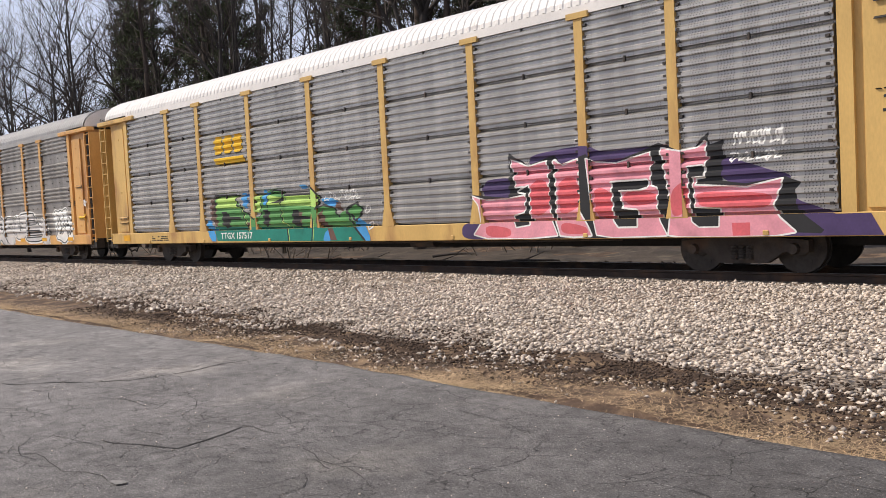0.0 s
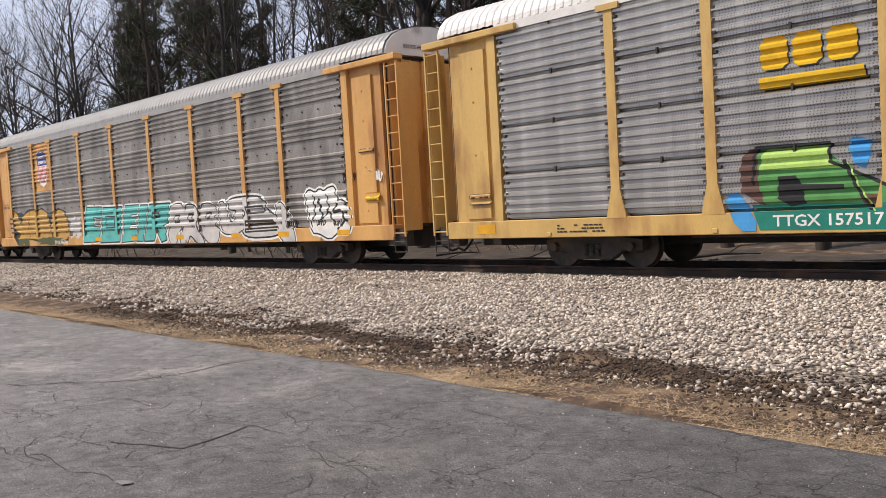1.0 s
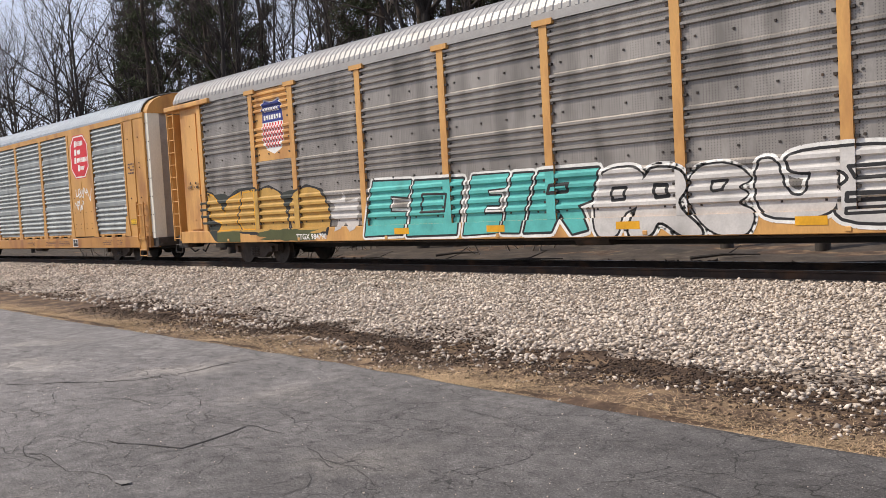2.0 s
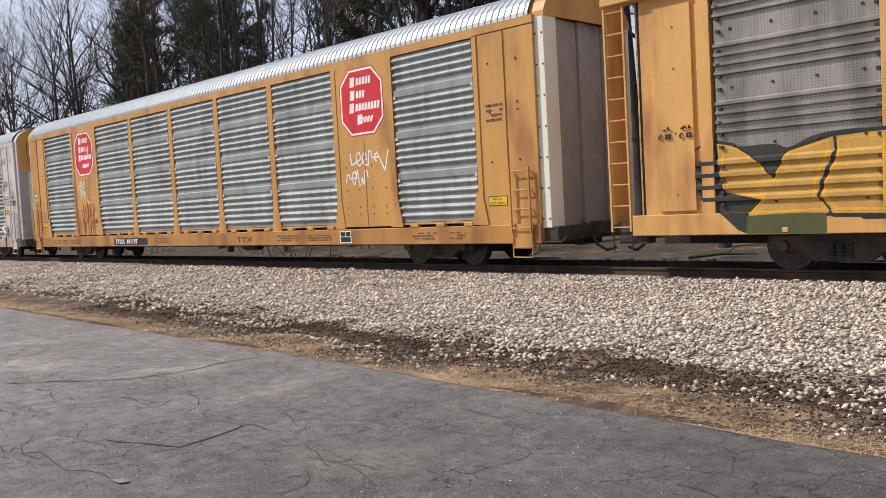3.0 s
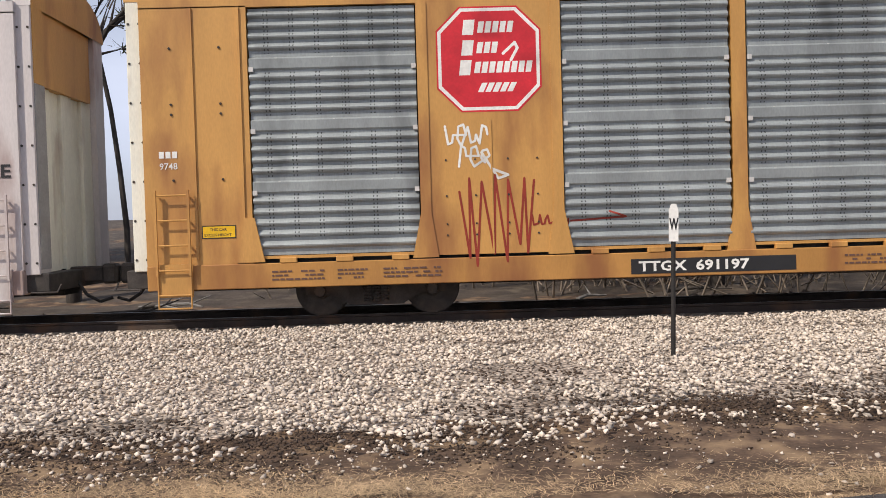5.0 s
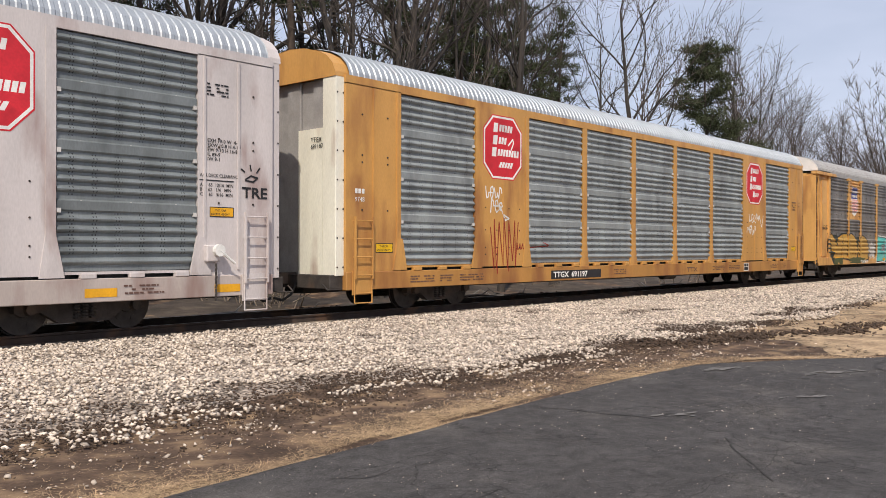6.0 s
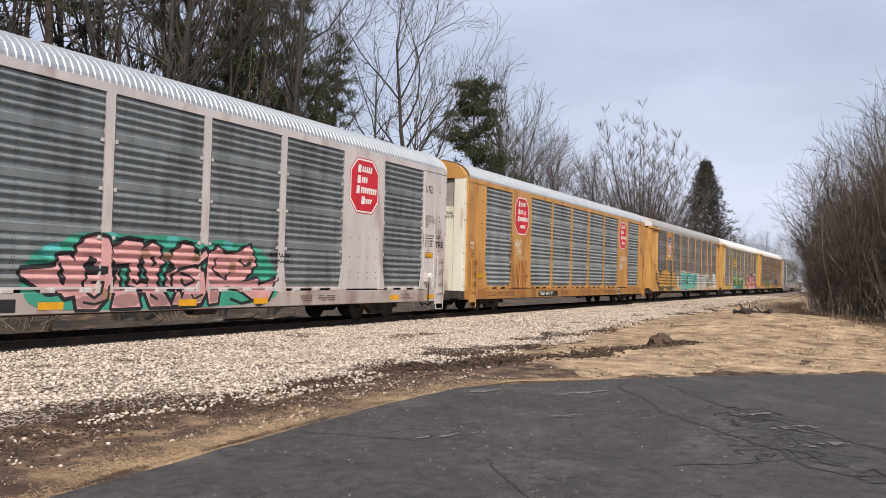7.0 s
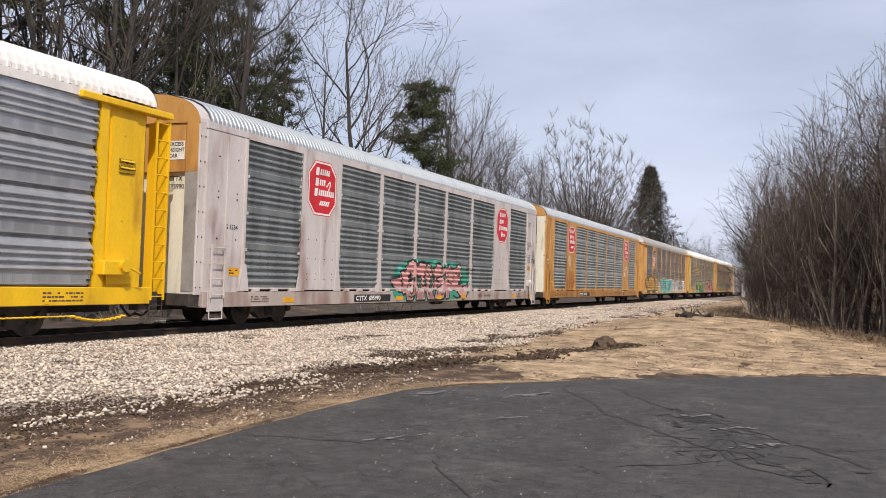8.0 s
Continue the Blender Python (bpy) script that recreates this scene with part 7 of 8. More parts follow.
def grow(rnd, p, d, length, r, level, out, tips, spread, rise, bits, fork):
    """One limb and what forks from it."""
    n = bits[level]
    step = length / n
    for i in range(n):
        wob = Vector((rnd.gauss(0, 1), rnd.gauss(0, 1), rnd.gauss(0, 1))) * (0.05 if level == 0 else 0.16)
        d = (d + wob + Vector((0, 0, rise * (0.3 if level == 0 else 0.12)))).normalized()
        q = p + d * step
        ra, rb = r * (1 - 0.75 * i / n), r * (1 - 0.75 * (i + 1) / n)
        out[min(level, 2)].append((*p, *q, ra, rb))
        p = q
        if level + 1 < len(bits):
            start = fork[level][0]
            if (i + 1) / n >= start:
                for _ in range(fork[level][1] if rnd.random() < 0.85 else fork[level][1] + 1):
                    side = d.orthogonal().normalized()
                    side.rotate(Matrix.Rotation(rnd.uniform(0, math.tau), 3, d))
                    k = spread * rnd.uniform(0.6, 1.25)
                    nd = (d * math.cos(k) + side * math.sin(k)).normalized()
                    frac = 1 - 0.55 * (i + 1) / n
                    grow(rnd, p, nd, length * rnd.uniform(0.32, 0.55) * (0.55 + frac * 0.6), max(rb * 0.62, 0.006), level + 1, out, tips, spread, rise, bits, fork)
        else:
            tips.append(p)


def bare_tree(seed, height, girth, spread=0.75, rise=0.5, start=0.35, dense=2, name="bare_tree", label="", stems=1, dark=False, rich=False, thick=0.014, wood="bark", twigs="", lean=0.0):
    """A leafless broadleaf tree: trunk, limbs, and a crown of fine twigs."""
    rnd = random.Random(seed)
    out, tips = ([], [], []), []
    for k in range(stems):
        d = Vector((rnd.gauss(0, lean or (0.06 if stems == 1 else 0.22)), rnd.gauss(0, lean or (0.06 if stems == 1 else 0.22)), 1)).normalized()
        grow(rnd, Vector((rnd.uniform(-0.2, 0.2) * (stems > 1), rnd.uniform(-0.2, 0.2) * (stems > 1), -0.2)), d, height * rnd.uniform(0.72, 0.85), girth, 0, out, tips, spread, rise,
             (9, 7, 5, 3) if rich else (8, 6, 4), ((start, dense), (0.2, dense), (0.25, 1)))
    tree = tagged(new(name), label or "leafless grey tree behind the track", "tree", "trees behind the track")
    o = new("trunk", tube_mesh("trunk", out[0], M[wood], 7))
    o.parent = tree
    o = tagged(new("limb", tube_mesh("limb", out[1], M[wood], 4)), kind="stuff")
    o.parent = tree
    o = tagged(new("crown", tube_mesh("crown", [(*s[:6], max(s[6], thick), max(s[7], thick * 0.6)) for s in out[2]], M[twigs or ("twig_dark" if dark else "twig")], 3, True)), kind="stuff")
    o.parent = tree
    return tree


def dome_tree(seed, height, radius, fork):
    """A broad old tree without leaves: limbs fan out from a low fork to a round, finely twigged outline."""
    rnd = random.Random(seed)
    trunk = [(0, 0, -0.2, 0, 0, fork * 0.5, 0.45, 0.38), (0, 0, fork * 0.5, 0, 0, fork, 0.38, 0.34)]
    limbs, twigs = [], []
    for k in range(84):
        a, e = k * 2.399, math.radians(90 - 78 * math.sqrt((k + 0.5) / 84))
        reach = rnd.uniform(0.66, 1.0)
        tip = Vector((radius * math.cos(e) * math.cos(a), radius * math.cos(e) * math.sin(a), fork + (height - fork) * math.sin(e) ** 0.8)) * reach
        p = Vector((0, 0, fork * rnd.uniform(0.7, 1.0)))
        mid = Vector((tip.x * 0.55, tip.y * 0.55, p.z + (tip.z - p.z) * 0.38))
        last, r, n = p, 0.10, 9
        for i in range(1, n + 1):
            t = i / n
            q = p * (1 - t) ** 2 + mid * 2 * t * (1 - t) + tip * t * t + Vector((rnd.gauss(0, 0.1), rnd.gauss(0, 0.1), rnd.gauss(0, 0.1)))
            limbs.append((*last, *q, r * (1.1 - t), r * (1.05 - t)))
            d = (q - last).normalized()
            if t > 0.25:
                for _ in range(3):
                    out = (d + Vector((rnd.gauss(0, 0.7), rnd.gauss(0, 0.7), rnd.uniform(-0.1, 0.5)))).normalized()
                    ln = rnd.uniform(1.2, 2.6) * (1.15 - 0.7 * t)
                    b = q + out * ln
                    twigs.append((*q, *b, 0.026, 0.016))
                    for _ in range(5):
                        c = q.lerp(b, rnd.uniform(0.25, 0.95))
                        f = (out + Vector((rnd.gauss(0, 0.4), rnd.gauss(0, 0.4), rnd.uniform(0, 0.4)))).normalized() * rnd.uniform(0.5, 1.1)
                        twigs.append((*c, *(c + f), 0.016, 0.01))
            last = q
    tree = tagged(new("bare_tree"), "round bare tree against the sky", "tree", "trees behind the track")
    for name, segs, mat, sides, pointed in (("trunk", trunk, "bark", 9, False), ("limb", limbs, "bark", 5, False), ("crown", twigs, "twig", 3, True)):
        o = tagged(new(name, tube_mesh(name, segs, M[mat], sides, pointed)), kind="stuff" if name != "trunk" else "")
        o.parent = tree
    return tree


def needle_mesh(name, clumps, size, count, mat, seed, big=1.0):
    """Tufts of short needles round the ends of limbs."""
    rs = np.random.RandomState(seed)
    c = np.repeat(np.asarray(clumps), count, 0)
    n = len(c)
    d = rs.normal(size=(n, 3))
    d /= np.linalg.norm(d, axis=1)[:, None]
    base = c + d * size * rs.uniform(0, 1, (n, 1)) * np.array([1, 1, 0.5])
    tip = base + (d + rs.normal(0, 0.6, (n, 3)) + np.array([0, 0, 0.35])) * 0.15 * big
    side = np.cross(d, rs.normal(size=(n, 3)))
    side *= 0.026 * big / np.maximum(np.linalg.norm(side, axis=1), 1e-3)[:, None]
    v = np.stack([base - side, base + side, tip], 1)
    me = bpy.data.meshes.new(name)
    me.vertices.add(n * 3)
    me.vertices.foreach_set("co", v.reshape(-1).astype(np.float32))
    me.loops.add(n * 3)
    me.loops.foreach_set("vertex_index", np.arange(n * 3, dtype=np.int32))
    me.polygons.add(n)
    me.polygons.foreach_set("loop_start", np.arange(0, n * 3, 3, dtype=np.int32))
    me.update(calc_edges=True)
    me.materials.append(mat)
    return me


def pine_tree(seed, height, girth, first=0.35, reach=3.2, size=0.42, tufts=22, mat="needle", label="dark green pine tree with open crown", per_limb=7, big=1.25, many=1):
    """A pine: straight trunk, uneven limbs, flat tufts of needles along their outer halves."""
    rnd = random.Random(seed)
    trunk, limbs, clumps = [], [], []
    p = Vector((0, 0, -0.2))
    n = 14
    for i in range(n):
        q = p + Vector((rnd.gauss(0, 0.07), rnd.gauss(0, 0.07), height / n))
        trunk.append((*p, *q, girth * (1 - 0.85 * i / n), girth * (1 - 0.85 * (i + 1) / n)))
        k0 = i / n
        for _ in range(rnd.randint(3, 6) * many if k0 > first else (2 if k0 > 0.15 else 0)):
            a = rnd.uniform(0, math.tau)
            ln = reach * min(1.0, 1.25 - k0) * rnd.uniform(0.3, 1.25)
            s = p.lerp(q, rnd.random())
            bend = s + Vector((math.cos(a), math.sin(a), rnd.uniform(-0.1, 0.25))) * ln * 0.5
            e = bend + Vector((math.cos(a + rnd.gauss(0, 0.3)), math.sin(a + rnd.gauss(0, 0.3)), rnd.uniform(-0.1, 0.6))) * ln * 0.5
            limbs += [(*s, *bend, girth * 0.2 * (1.1 - k0), 0.02), (*bend, *e, 0.02, 0.008)]
            if k0 > first:
                for _ in range(per_limb):
                    t = rnd.uniform(0.1, 1.0)
                    f = bend.lerp(e, t) + Vector((rnd.gauss(0, 0.28), rnd.gauss(0, 0.28), rnd.uniform(-0.05, 0.25))) * ln * 0.35
                    limbs.append((*bend.lerp(e, t * 0.7), *f, 0.012, 0.004))
                    clumps.append(tuple(f))
        p = q
    for _ in range(6):
        clumps.append(tuple(p + Vector((rnd.gauss(0, 0.25), rnd.gauss(0, 0.25), rnd.gauss(-0.2, 0.3)))))
    tree = tagged(new("pine_tree"), label, "tree", "trees behind the track")
    o = new("trunk", tube_mesh("trunk", trunk, M["bark_pine"], 7))
    o.parent = tree
    o = tagged(new("limb", tube_mesh("limb", limbs, M["bark_pine"], 4)), kind="stuff")
    o.parent = tree
    o = tagged(new("crown", needle_mesh("crown", clumps, size, tufts, M[mat], seed, big)), kind="stuff")
    o.parent = tree
    return tree


def spruce_tree(seed, height, girth, reach, label="dark brownish spruce with a pointed top"):
    rnd = random.Random(seed)
    limbs, clumps = [], []
    for i in range(240):
        k = (i / 240) ** 0.8
        z, a = height * (0.08 + 0.9 * k), i * 2.399
        ln = reach * (1 - k) ** 0.8 * rnd.uniform(0.7, 1.15) + 0.15
        e = (ln * math.cos(a), ln * math.sin(a), z - ln * 0.18)
        limbs.append((0, 0, z, *e, 0.03, 0.008))
        for t in (0.4, 0.6, 0.8, 1.0):
            clumps.append((e[0] * t + rnd.gauss(0, 0.1), e[1] * t + rnd.gauss(0, 0.1), z - ln * 0.18 * t))
    tree = tagged(new("spruce_tree"), label, "tree", "trees behind the track")
    o = new("trunk", tube_mesh("trunk", [(0, 0, -0.2, 0, 0, height, girth, 0.02)], M["bark_pine"], 7))
    o.parent = tree
    o = tagged(new("limb", tube_mesh("limb", limbs, M["bark_pine"], 3)), kind="stuff")
    o.parent = tree
    o = tagged(new("crown", needle_mesh("crown", clumps, 0.55, 24, M["needle_dark"], seed, 2.0)), kind="stuff")
    o.parent = tree
    return tree


def thicket(seed, height, stems, label="bare brown brush beside the track"):
    """A tall bare shrub: many thin stems with arching twigs."""
    rnd = random.Random(seed)
    out, tips = ([], [], []), []
    for k in range(stems):
        a, q = rnd.uniform(0, math.tau), rnd.uniform(0, 1.5)
        d = Vector((math.cos(a) * 0.4, math.sin(a) * 0.4, 1)).normalized()
        grow(rnd, Vector((q * math.cos(a), q * math.sin(a), -0.1)), d, height * rnd.uniform(0.55, 1.0), 0.034, 0, out, tips, 0.75, 0.1, (7, 5, 3), ((0.15, 1), (0.2, 1)))
    for k in range(stems):  # broken stems that lean and lie across
        a = rnd.uniform(0, math.tau)
        p = Vector((rnd.gauss(0, 0.8), rnd.gauss(0, 0.8), rnd.uniform(0, 0.6)))
        q = p + Vector((math.cos(a), math.sin(a), rnd.uniform(0.1, 1.2))) * height * rnd.uniform(0.15, 0.4)
        out[0].append((*p, *q, 0.022, 0.01))
    bush = tagged(new("bare_shrub"), label, "shrub", "brush beside the track")
    o = tagged(new("stem", tube_mesh("stem", out[0], M["stem"], 4)), kind="stuff")
    o.parent = bush
    o = tagged(new("crown", tube_mesh("crown", [(*s[:6], max(s[6], 0.011), max(s[7], 0.006)) for s in out[1] + out[2]], M["brush"], 3, True)), kind="stuff")
    o.parent = bush
    return bush


rnd = random.Random(77)


def plant(kinds, spots, used):
    """Set trees: the first of each kind is the original, the others are copies."""
    for k, (x, y, size) in spots:
        ob = kinds[k]
        m = pose(x, y, ground_z(x, y), 0, 0, rnd.uniform(0, 360))
        if ob not in used:
            used.add(ob)
            ob.matrix_basis = m
        else:
            ob = copy_thing(ob, m)
        ob.scale = (size, size, size * rnd.uniform(0.95, 1.1))


used = set()
bare = [bare_tree(101, 17, 0.20, 0.6, 0.55, 0.4, 3, dark=True), bare_tree(102, 19, 0.24, 0.7, 0.45, 0.35, 3, dark=True), bare_tree(103, 15, 0.15, 0.65, 0.6, 0.3, 3, dark=True), bare_tree(104, 18, 0.17, 0.55, 0.6, 0.4, 2, dark=True), bare_tree(105, 16, 0.15, 0.8, 0.3, 0.3, 2, stems=2)]
pines = [pine_tree(201, 18, 0.22), pine_tree(202, 20, 0.25, 0.45, 2.8), pine_tree(203, 17, 0.2, 0.3, 2.6)]
bushes = [thicket(301, 7.0, 8), thicket(302, 5.0, 7), thicket(303, 3.0, 7, "low bare brush behind the track")]
spots = []
x = -105.0
while x < 56:
    near = -75 < x
    for y0, y1, kinds, chance in ((23, 28, (0, 1, 2, 3, 3, 4), 0.9), (28, 36, (0, 1, 2, 3, 3), 0.85), (36, 52, (2, 3), 0.25)):
        if rnd.random() < chance:
            tx, ty = x + rnd.uniform(-1.5, 1.5), rnd.uniform(y0, y1)
            if tx < 1.62 * ty:  # the woods end before the single trees
                spots.append((rnd.choice(kinds), (tx, ty, rnd.uniform(0.85, 1.2))))
    x += 2.9 if near else 5.5
plant(bare, spots, used)
spots = []
for k in range(36):  # the stand of pines, west of which the wood is bare
    y = rnd.uniform(24, 42)
    spots.append((rnd.randint(0, 2), (-y * rnd.uniform(0.72, 2.15), y, rnd.uniform(0.9, 1.2))))
for x, y, s in ((-9, 30, 1.0), (10, 33, 0.9), (20, 36, 1.0), (29, 28, 1.0), (33, 31, 1.05), (0, 32, 1.1), (41, 33, 1.0), (46, 31, 0.8), (26, 34, 1.1), (38, 28, 0.9), (4.5, 26.5, 1.0), (7.5, 30, 1.1), (36, 35, 1.1), (44, 29.5, 0.75), (22, 27, 1.0), (17, 30, 1.05), (31, 26, 0.95), (35, 28, 1.0), (40, 30, 0.95), (27, 30, 1.0), (42, 36, 1.0), (12, 27, 1.0), (38, 32, 1.0), (48, 34, 0.9)):
    spots.append((rnd.randint(0, 2), (x, y, s)))
plant(pines, spots, used)
# slim straight trunks between the larger trees
poles = [bare_tree(111, 19, 0.13, 0.5, 0.7, 0.55, 1, dark=True), bare_tree(112, 17, 0.10, 0.5, 0.7, 0.4, 1, dark=True)]
spots = []
for k in range(56):
    y = rnd.uniform(23, 40)
    spots.append((k % 2, (y * rnd.uniform(-1.9, 1.45), y, rnd.uniform(0.85, 1.15))))
plant(poles, spots, used)
spots = []
for k in range(22):
    spots.append((rnd.choice((1, 2)), (rnd.uniform(-50, 50), rnd.uniform(20.5, 25), rnd.uniform(0.6, 1.0))))


def brush_line(x):
    """The edge of the brush towards the lawn."""
    return float(np.interp(x, [28, 34, 37, 44, 60, 90, 190], [-4.5, -1.5, 0.4, 2.7, 5.2, 7.0, 9.5]))


for k in range(60):
    x = 30 + 70 * rnd.random() ** 1.4
    back = 11.0 * rnd.random() ** 1.1
    low = back < 1.0
    spots.append((rnd.choice((1, 2)) if low else 0, (x, brush_line(x) - back, rnd.uniform(0.7, 1.1) if low else min(1.4, 0.7 + 0.1 * back) * rnd.uniform(0.85, 1.1) * max(0.45, min(1.0, 1.36 - 0.0125 * x)))))
for x, y, k in ((3.0, 22.5, 1), (4.6, 24, 0), (6.2, 22.8, 1), (7.6, 25, 0), (1.5, 25, 0), (5.4, 27, 0), (8.8, 23.5, 1), (3.4, 28, 0), (-1.5, 23, 1)):
    spots.append((k, (x, y, 1.0)))
for k in range(26):
    x = rnd.uniform(112, 190)
    spots.append((0, (x, x * rnd.uniform(0.0, 0.054), rnd.uniform(1.2, 1.7))))
for k in range(12):
    spots.append((0, (rnd.uniform(130, 200), rnd.uniform(19, 27), rnd.uniform(1.1, 1.5))))
plant(bushes, spots, used)
saplings = [bare_tree(121, 13, 0.10, 0.5, 0.5, 0.2, 2, label="tall bare saplings in the brush", wood="stem", twigs="brush", thick=0.012), bare_tree(122, 11, 0.08, 0.55, 0.5, 0.15, 2, label="tall bare saplings in the brush", stems=2, wood="stem", twigs="brush", thick=0.012)]
for ob in saplings:
    tagged(ob, group="brush beside the track")
spots = []
for k in range(175):
    x = 31 + 60 * rnd.random() ** 1.2
    back = 0.8 + 8 * rnd.random()
    spots.append((k % 2, (x, brush_line(x) - back, (rnd.uniform(0.5, 0.78) + 0.028 * back) * min(1.0, 1.36 - 0.0125 * x) if x < 75 else 0.4)))
plant(saplings, spots, used)

# tall dead weeds along the foot of the brush
weeds = []
for k in range(9000):
    x = 29 + 45 * rnd.random() ** 1.4
    y = brush_line(x) + abs(rnd.gauss(0, 1.3)) - 0.6
    if y < shoulder_toe(x) - 0.3:
        weeds.append((x, y, max(ground_z(x, y), lawn_z(x, y))))
tagged(blades("dead_weeds", weeds, 0.75, 0.012, M["weed"], 14, 0.3), "tall dead weeds at the foot of the brush", "weeds", kind="stuff")

# single trees against the sky
round_tree = dome_tree(401, 24.0, 9.2, 3.5)
round_tree.matrix_basis = pose(105, 26, 0.2)
oak = bare_tree(402, 21, 0.25, 0.6, 0.5, 0.25, label="tall bare tree with open limbs", rich=True, thick=0.014)
oak.matrix_basis = pose(50, 27.5, 0.2)
sky_pine = pine_tree(403, 16.2, 0.24, 0.25, 4.8, 0.5, 22, per_limb=6, big=1.7, many=3)
sky_pine.matrix_basis = pose(61, 28, 0.2)
spruce = spruce_tree(404, 18.5, 0.2, 6.4)
spruce.matrix_basis = pose(125, 22, 0.1)
far_tree = bare_tree(405, 17, 0.2, 0.6, 0.4, 0.2, 3, label="bare tree in the far row", thick=0.017)
far_tree.matrix_basis = pose(67, 29, 0.2)
for x, y, s in ((74, 31, 0.9), (80, 30, 0.8), (85, 32, 0.85), (91, 31, 0.75), (96, 30, 0.8), (117, 27, 0.75), (150, 27, 0.7), (162, 26, 0.65)):
    ob = copy_thing(far_tree, pose(x, y, 0.1, 0, 0, 37 * x))
    ob.scale = (s * 1.1, s * 1.1, s)
for k in range(16):
    x = rnd.uniform(112, 185)
    ob = copy_thing(far_tree, pose(x, x * rnd.uniform(-0.01, 0.052), 0, 0, 0, rnd.uniform(0, 360)))
    size = rnd.uniform(0.5, 0.72)
    ob.scale = (size * 1.2, size * 1.2, size)
for k in range(14):
    x = 38 + 3.4 * k + rnd.uniform(-1, 1)
    ob = copy_thing(far_tree, pose(x, brush_line(x) - rnd.uniform(1.8, 6), 0, 0, 0, rnd.uniform(0, 360)))
    size = rnd.uniform(0.45, 0.62)
    ob.scale = (size, size, size)
    tagged(ob, "bare brown tree standing in the brush", group="brush beside the track")
for x, y, k, s in ((72, 31, 0, 1.05), (77, 30, 0, 1.0), (81, 28, 1, 0.75), (86, 30, 0, 0.85), (91, 28, 0, 0.8), (97, 30, 0, 0.8), (113, 29, 0, 0.8), (118, 32, 1, 0.7), (133, 30, 0, 0.6), (145, 24, 0, 0.6), (160, 22, 0, 0.55), (150, 6, 0, 0.55), (135, 5, 0, 0.6), (170, 7, 0, 0.6), (185, 21, 0, 0.6), (120, 4, 0, 0.6)):
    ob = copy_thing(far_tree if k == 0 else oak, pose(x, y, 0.1, 0, 0, rnd.uniform(0, 360)))
    ob.scale = (s, s, s)

# ---- small things ----
# whistle post
post = tagged(new("whistle_post"), "thin dark steel whistle post with a white W board", "sign post")
px, py = 2.81, 10.25
post.matrix_basis = pose(px, py, ground_z(px, py), 0, 1.2, -10)
part("pole", rod(rod(bmesh.new(), (0, 0, -0.2), (0, 0, 1.42), 0.028, 0.026, 8), (0, 0, 1.42), (0, 0, 1.44), 0.03, n=8), M["black"], post)
bm = bmesh.new()
slab(bm, [(-0.055, 1.42), (0.055, 1.42), (0.055, 1.78), (0.03, 1.86), (-0.03, 1.86), (-0.055, 1.78)], -0.034, -0.028)
board = part("board", bm, M["white"], post, "white board lettered W")
polys = letters("W", 0.19, 0.006, 0.5)
v, f = join([([(x - 0.047, -0.038, z + 1.56) for x, z in p], [tuple(range(len(p)))]) for p in polys])
o = new("writing", raw("writing", v, f, M["ink"]))
o.parent = board

# logs and sticks by the brush
for k, (lx, ly, ln, r, turn) in enumerate(((33.9, 4.6, 1.5, 0.13, 25), (34.6, 4.1, 1.2, 0.09, 60), (34.4, 4.4, 0.9, 0.07, -20), (36.9, 0.3, 1.9, 0.11, 70), (36.0, -1.8, 2.4, 0.08, 95))):
    bm = bmesh.new()
    rings = 7
    pts = [Vector((ln * (i / rings - 0.5), 0.09 * math.sin(i * 1.3 + k), 0.06 * math.sin(i * 0.9 + 2 * k))) for i in range(rings + 1)]
    for i, (a, b) in enumerate(zip(pts, pts[1:])):
        rod(bm, a, b, r * (1 - 0.06 * i), r * (0.94 - 0.06 * i), 9)
    rod(bm, pts[3], pts[3] + Vector((0.25, 0.12, 0.28)), r * 0.45, r * 0.2, 7)
    rod(bm, pts[5], pts[5] + Vector((0.1, -0.2, 0.2)), r * 0.35, r * 0.15, 7)
    lg = tagged(part("log", bm, M["bark"], None), "broken grey log at the edge of the brush", "log", "fallen logs")
    lg.matrix_basis = pose(lx, ly, ground_z(lx, ly) + r * 0.8, 0, 0, turn)
mound = bmesh.new()
bmesh.ops.create_icosphere(mound, subdivisions=3, radius=1)
for v in mound.verts:
    k = 1 + 0.35 * noise.noise(v.co * 2.2) + 0.15 * noise.noise(v.co * 6)
    v.co = Vector((v.co.x * 0.42 * k, v.co.y * 0.3 * k, v.co.z * 0.26 * k))
mo = tagged(part("soil_heap", mound, M["soil_clod"], None), "dark heap of dug soil beside the lot", "soil heap")
mo.matrix_basis = pose(22.4, 5.0, ground_z(22.4, 5.0) + 0.1)

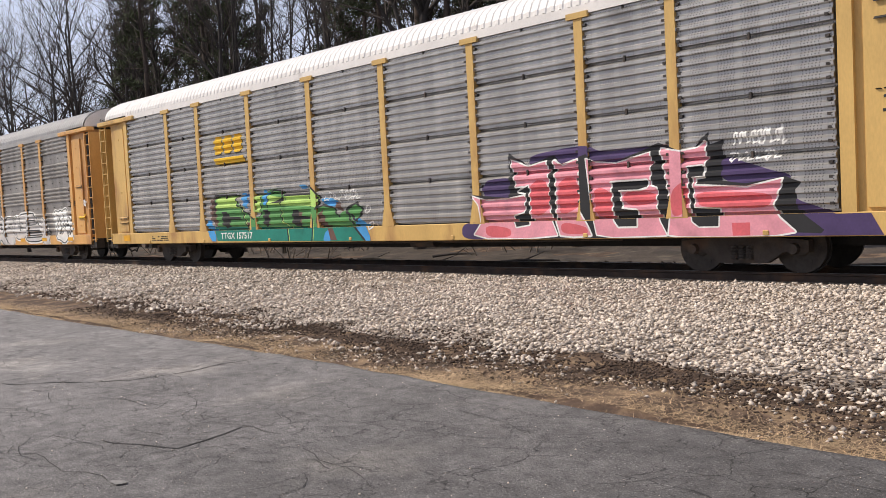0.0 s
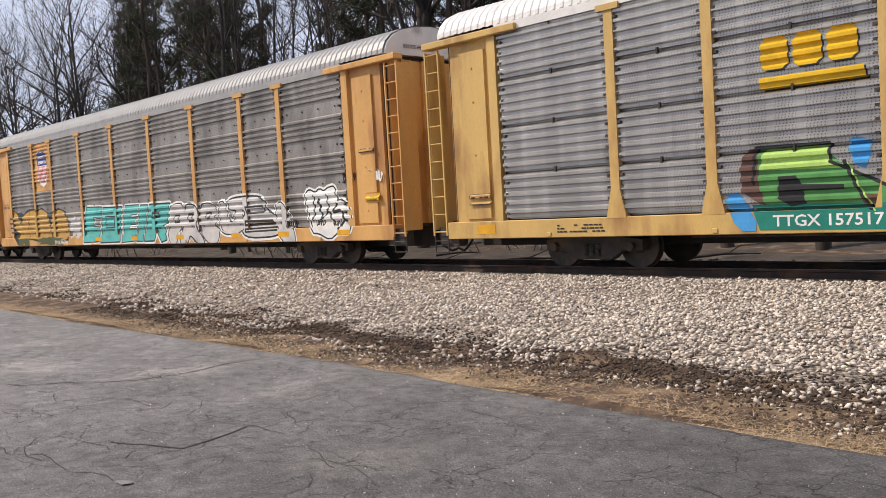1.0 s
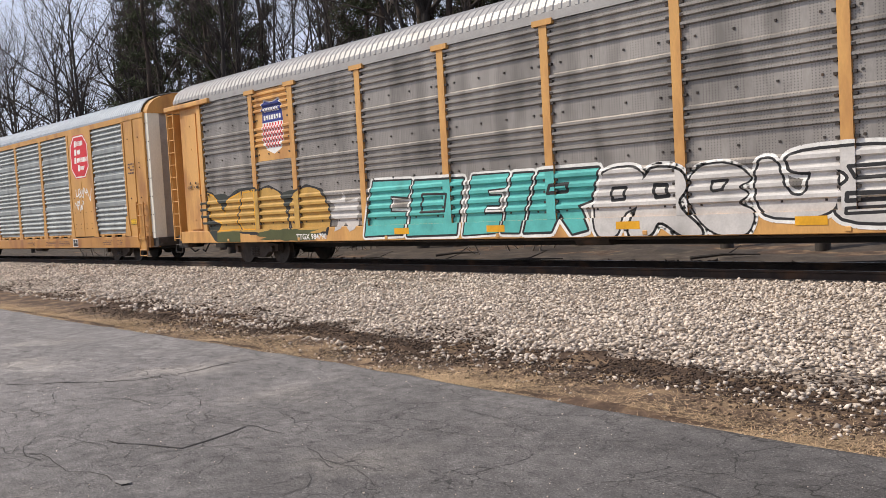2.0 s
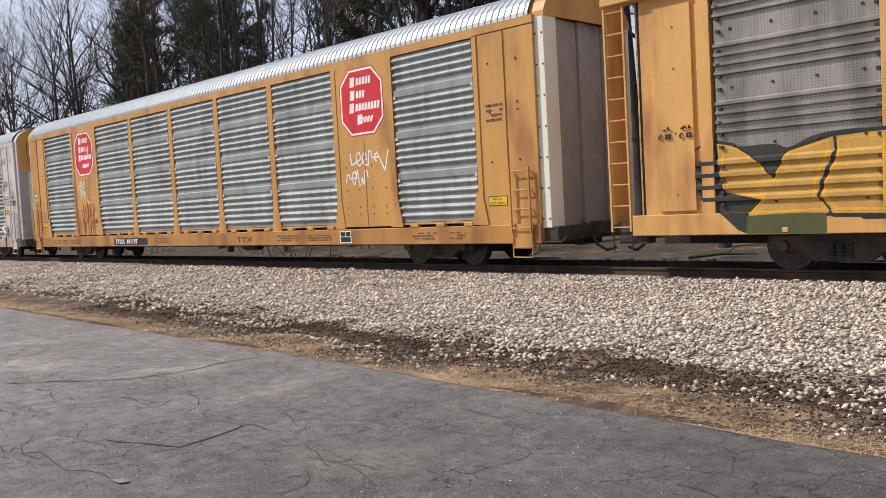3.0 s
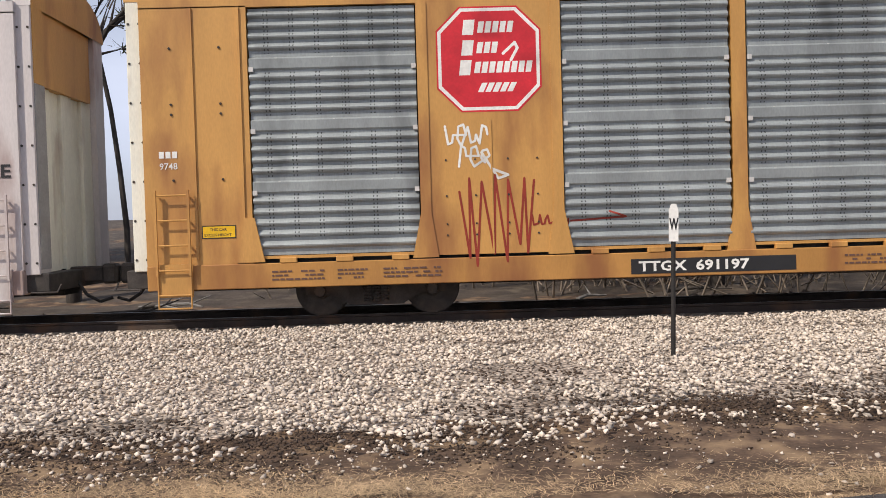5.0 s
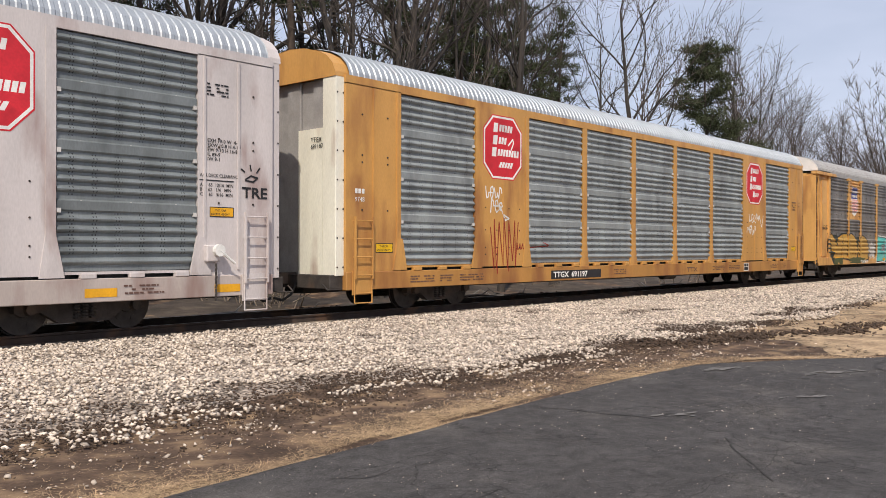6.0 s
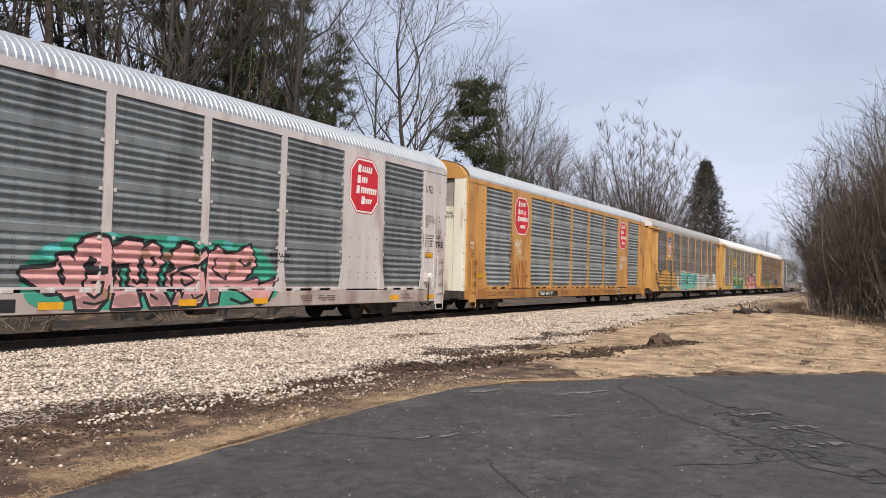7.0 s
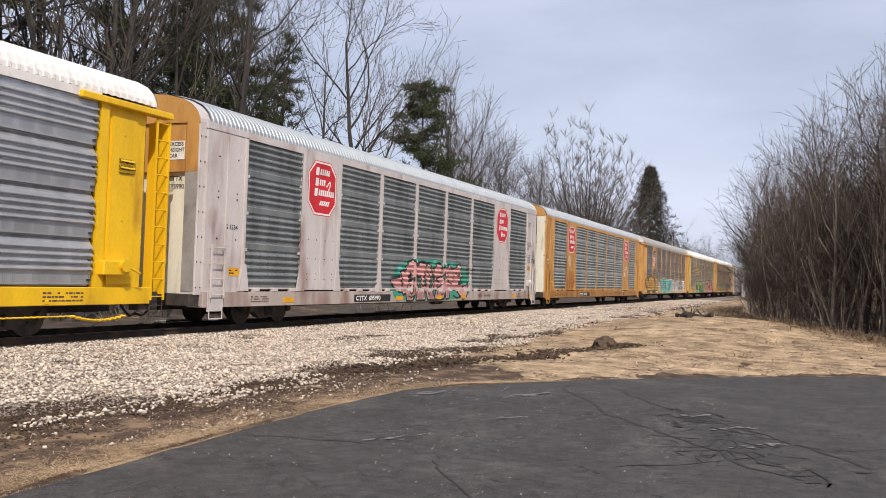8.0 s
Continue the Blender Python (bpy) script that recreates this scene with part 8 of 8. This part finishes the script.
# fallen branches between the track and the woods
for k in range(26):
    x, y = rnd.uniform(-25, 45), rnd.uniform(18.6, 22.5)
    ln = rnd.uniform(0.8, 2.6)
    b = rod(bmesh.new(), (-ln / 2, 0, 0), (0, 0.1, 0.05), 0.05, 0.04, 6)
    rod(b, (0, 0.1, 0.05), (ln / 2, -0.1, 0.02), 0.04, 0.02, 6)
    rod(b, (0.1, 0.08, 0.05), (ln * 0.3, 0.4, 0.25), 0.025, 0.01, 5)
    ob = tagged(part("fallen_branch", b, M["pale" if k % 3 == 0 else "bark"], None), "broken branch lying behind the track", "branch", "fallen branches")
    ob.matrix_basis = pose(x, y, ground_z(x, y) + 0.12, 0, 0, rnd.uniform(-50, 50))

# red bin seen between two cars
bin_ob = tagged(new("waste_container"), "faded red steel container standing in the woods", "container")
bin_ob.matrix_basis = pose(5.4, 29, ground_z(5.4, 29), 0, 0, 8)
part("body", slab(bmesh.new(), [(-0.75, 0.75), (0.75, 0.75), (0.8, 1.75), (-0.8, 1.75)], -0.6, 0.6), M["red"], bin_ob)
part("base", boxed(-0.7, 0.7, -0.55, 0.55, 0, 0.74, cut=0.02), M["black"], bin_ob)
part("lid", boxed(-0.82, 0.82, -0.63, 0.63, 1.751, 1.83, cut=0.02), M["red"], bin_ob)

# white shed at the far end
shed = tagged(new("shed"), "small white shed far along the track", "shed")
shed.matrix_basis = pose(172, 11.4, ground_z(172, 11.4) + 0.1, 0, 0, 5)
part("wall", boxed(-1.2, 1.2, -1.6, 1.6, -0.3, 2.9), M["house"], shed)
part("roof", slab(bmesh.new(), [(-1.35, 2.88), (1.35, 2.88), (1.35, 2.96), (0.0, 3.3), (-1.35, 2.96)], -1.75, 1.75), M["house"], shed)
door = part("door", boxed(-1.24, -1.19, -0.5, 0.4, -0.2, 1.8), M["house"], shed)
part("handle", boxed(-1.28, -1.24, 0.2, 0.26, 0.75, 0.9), M["steel"], door)


# ---- what moves ----
def along(t):
    return SPEED * t + GAIN * t * t / 2


def motions():
    for car, x in TRAIN:
        walk(car, [(t, pose(x + along(t), TRACK_Y, RAIL_Z)) for t in (0, 2, 4, 6, 8)])
    turn = [(k / FPS, along(k / FPS) / WHEEL_R) for k in range(8 * FPS + 1)]
    for ob, ax in wheel_sets:
        walk(ob, [(t, pose(ax, 0, WHEEL_R, 0, math.degrees(a) % 360, 0)) for t, a in turn])


motions()
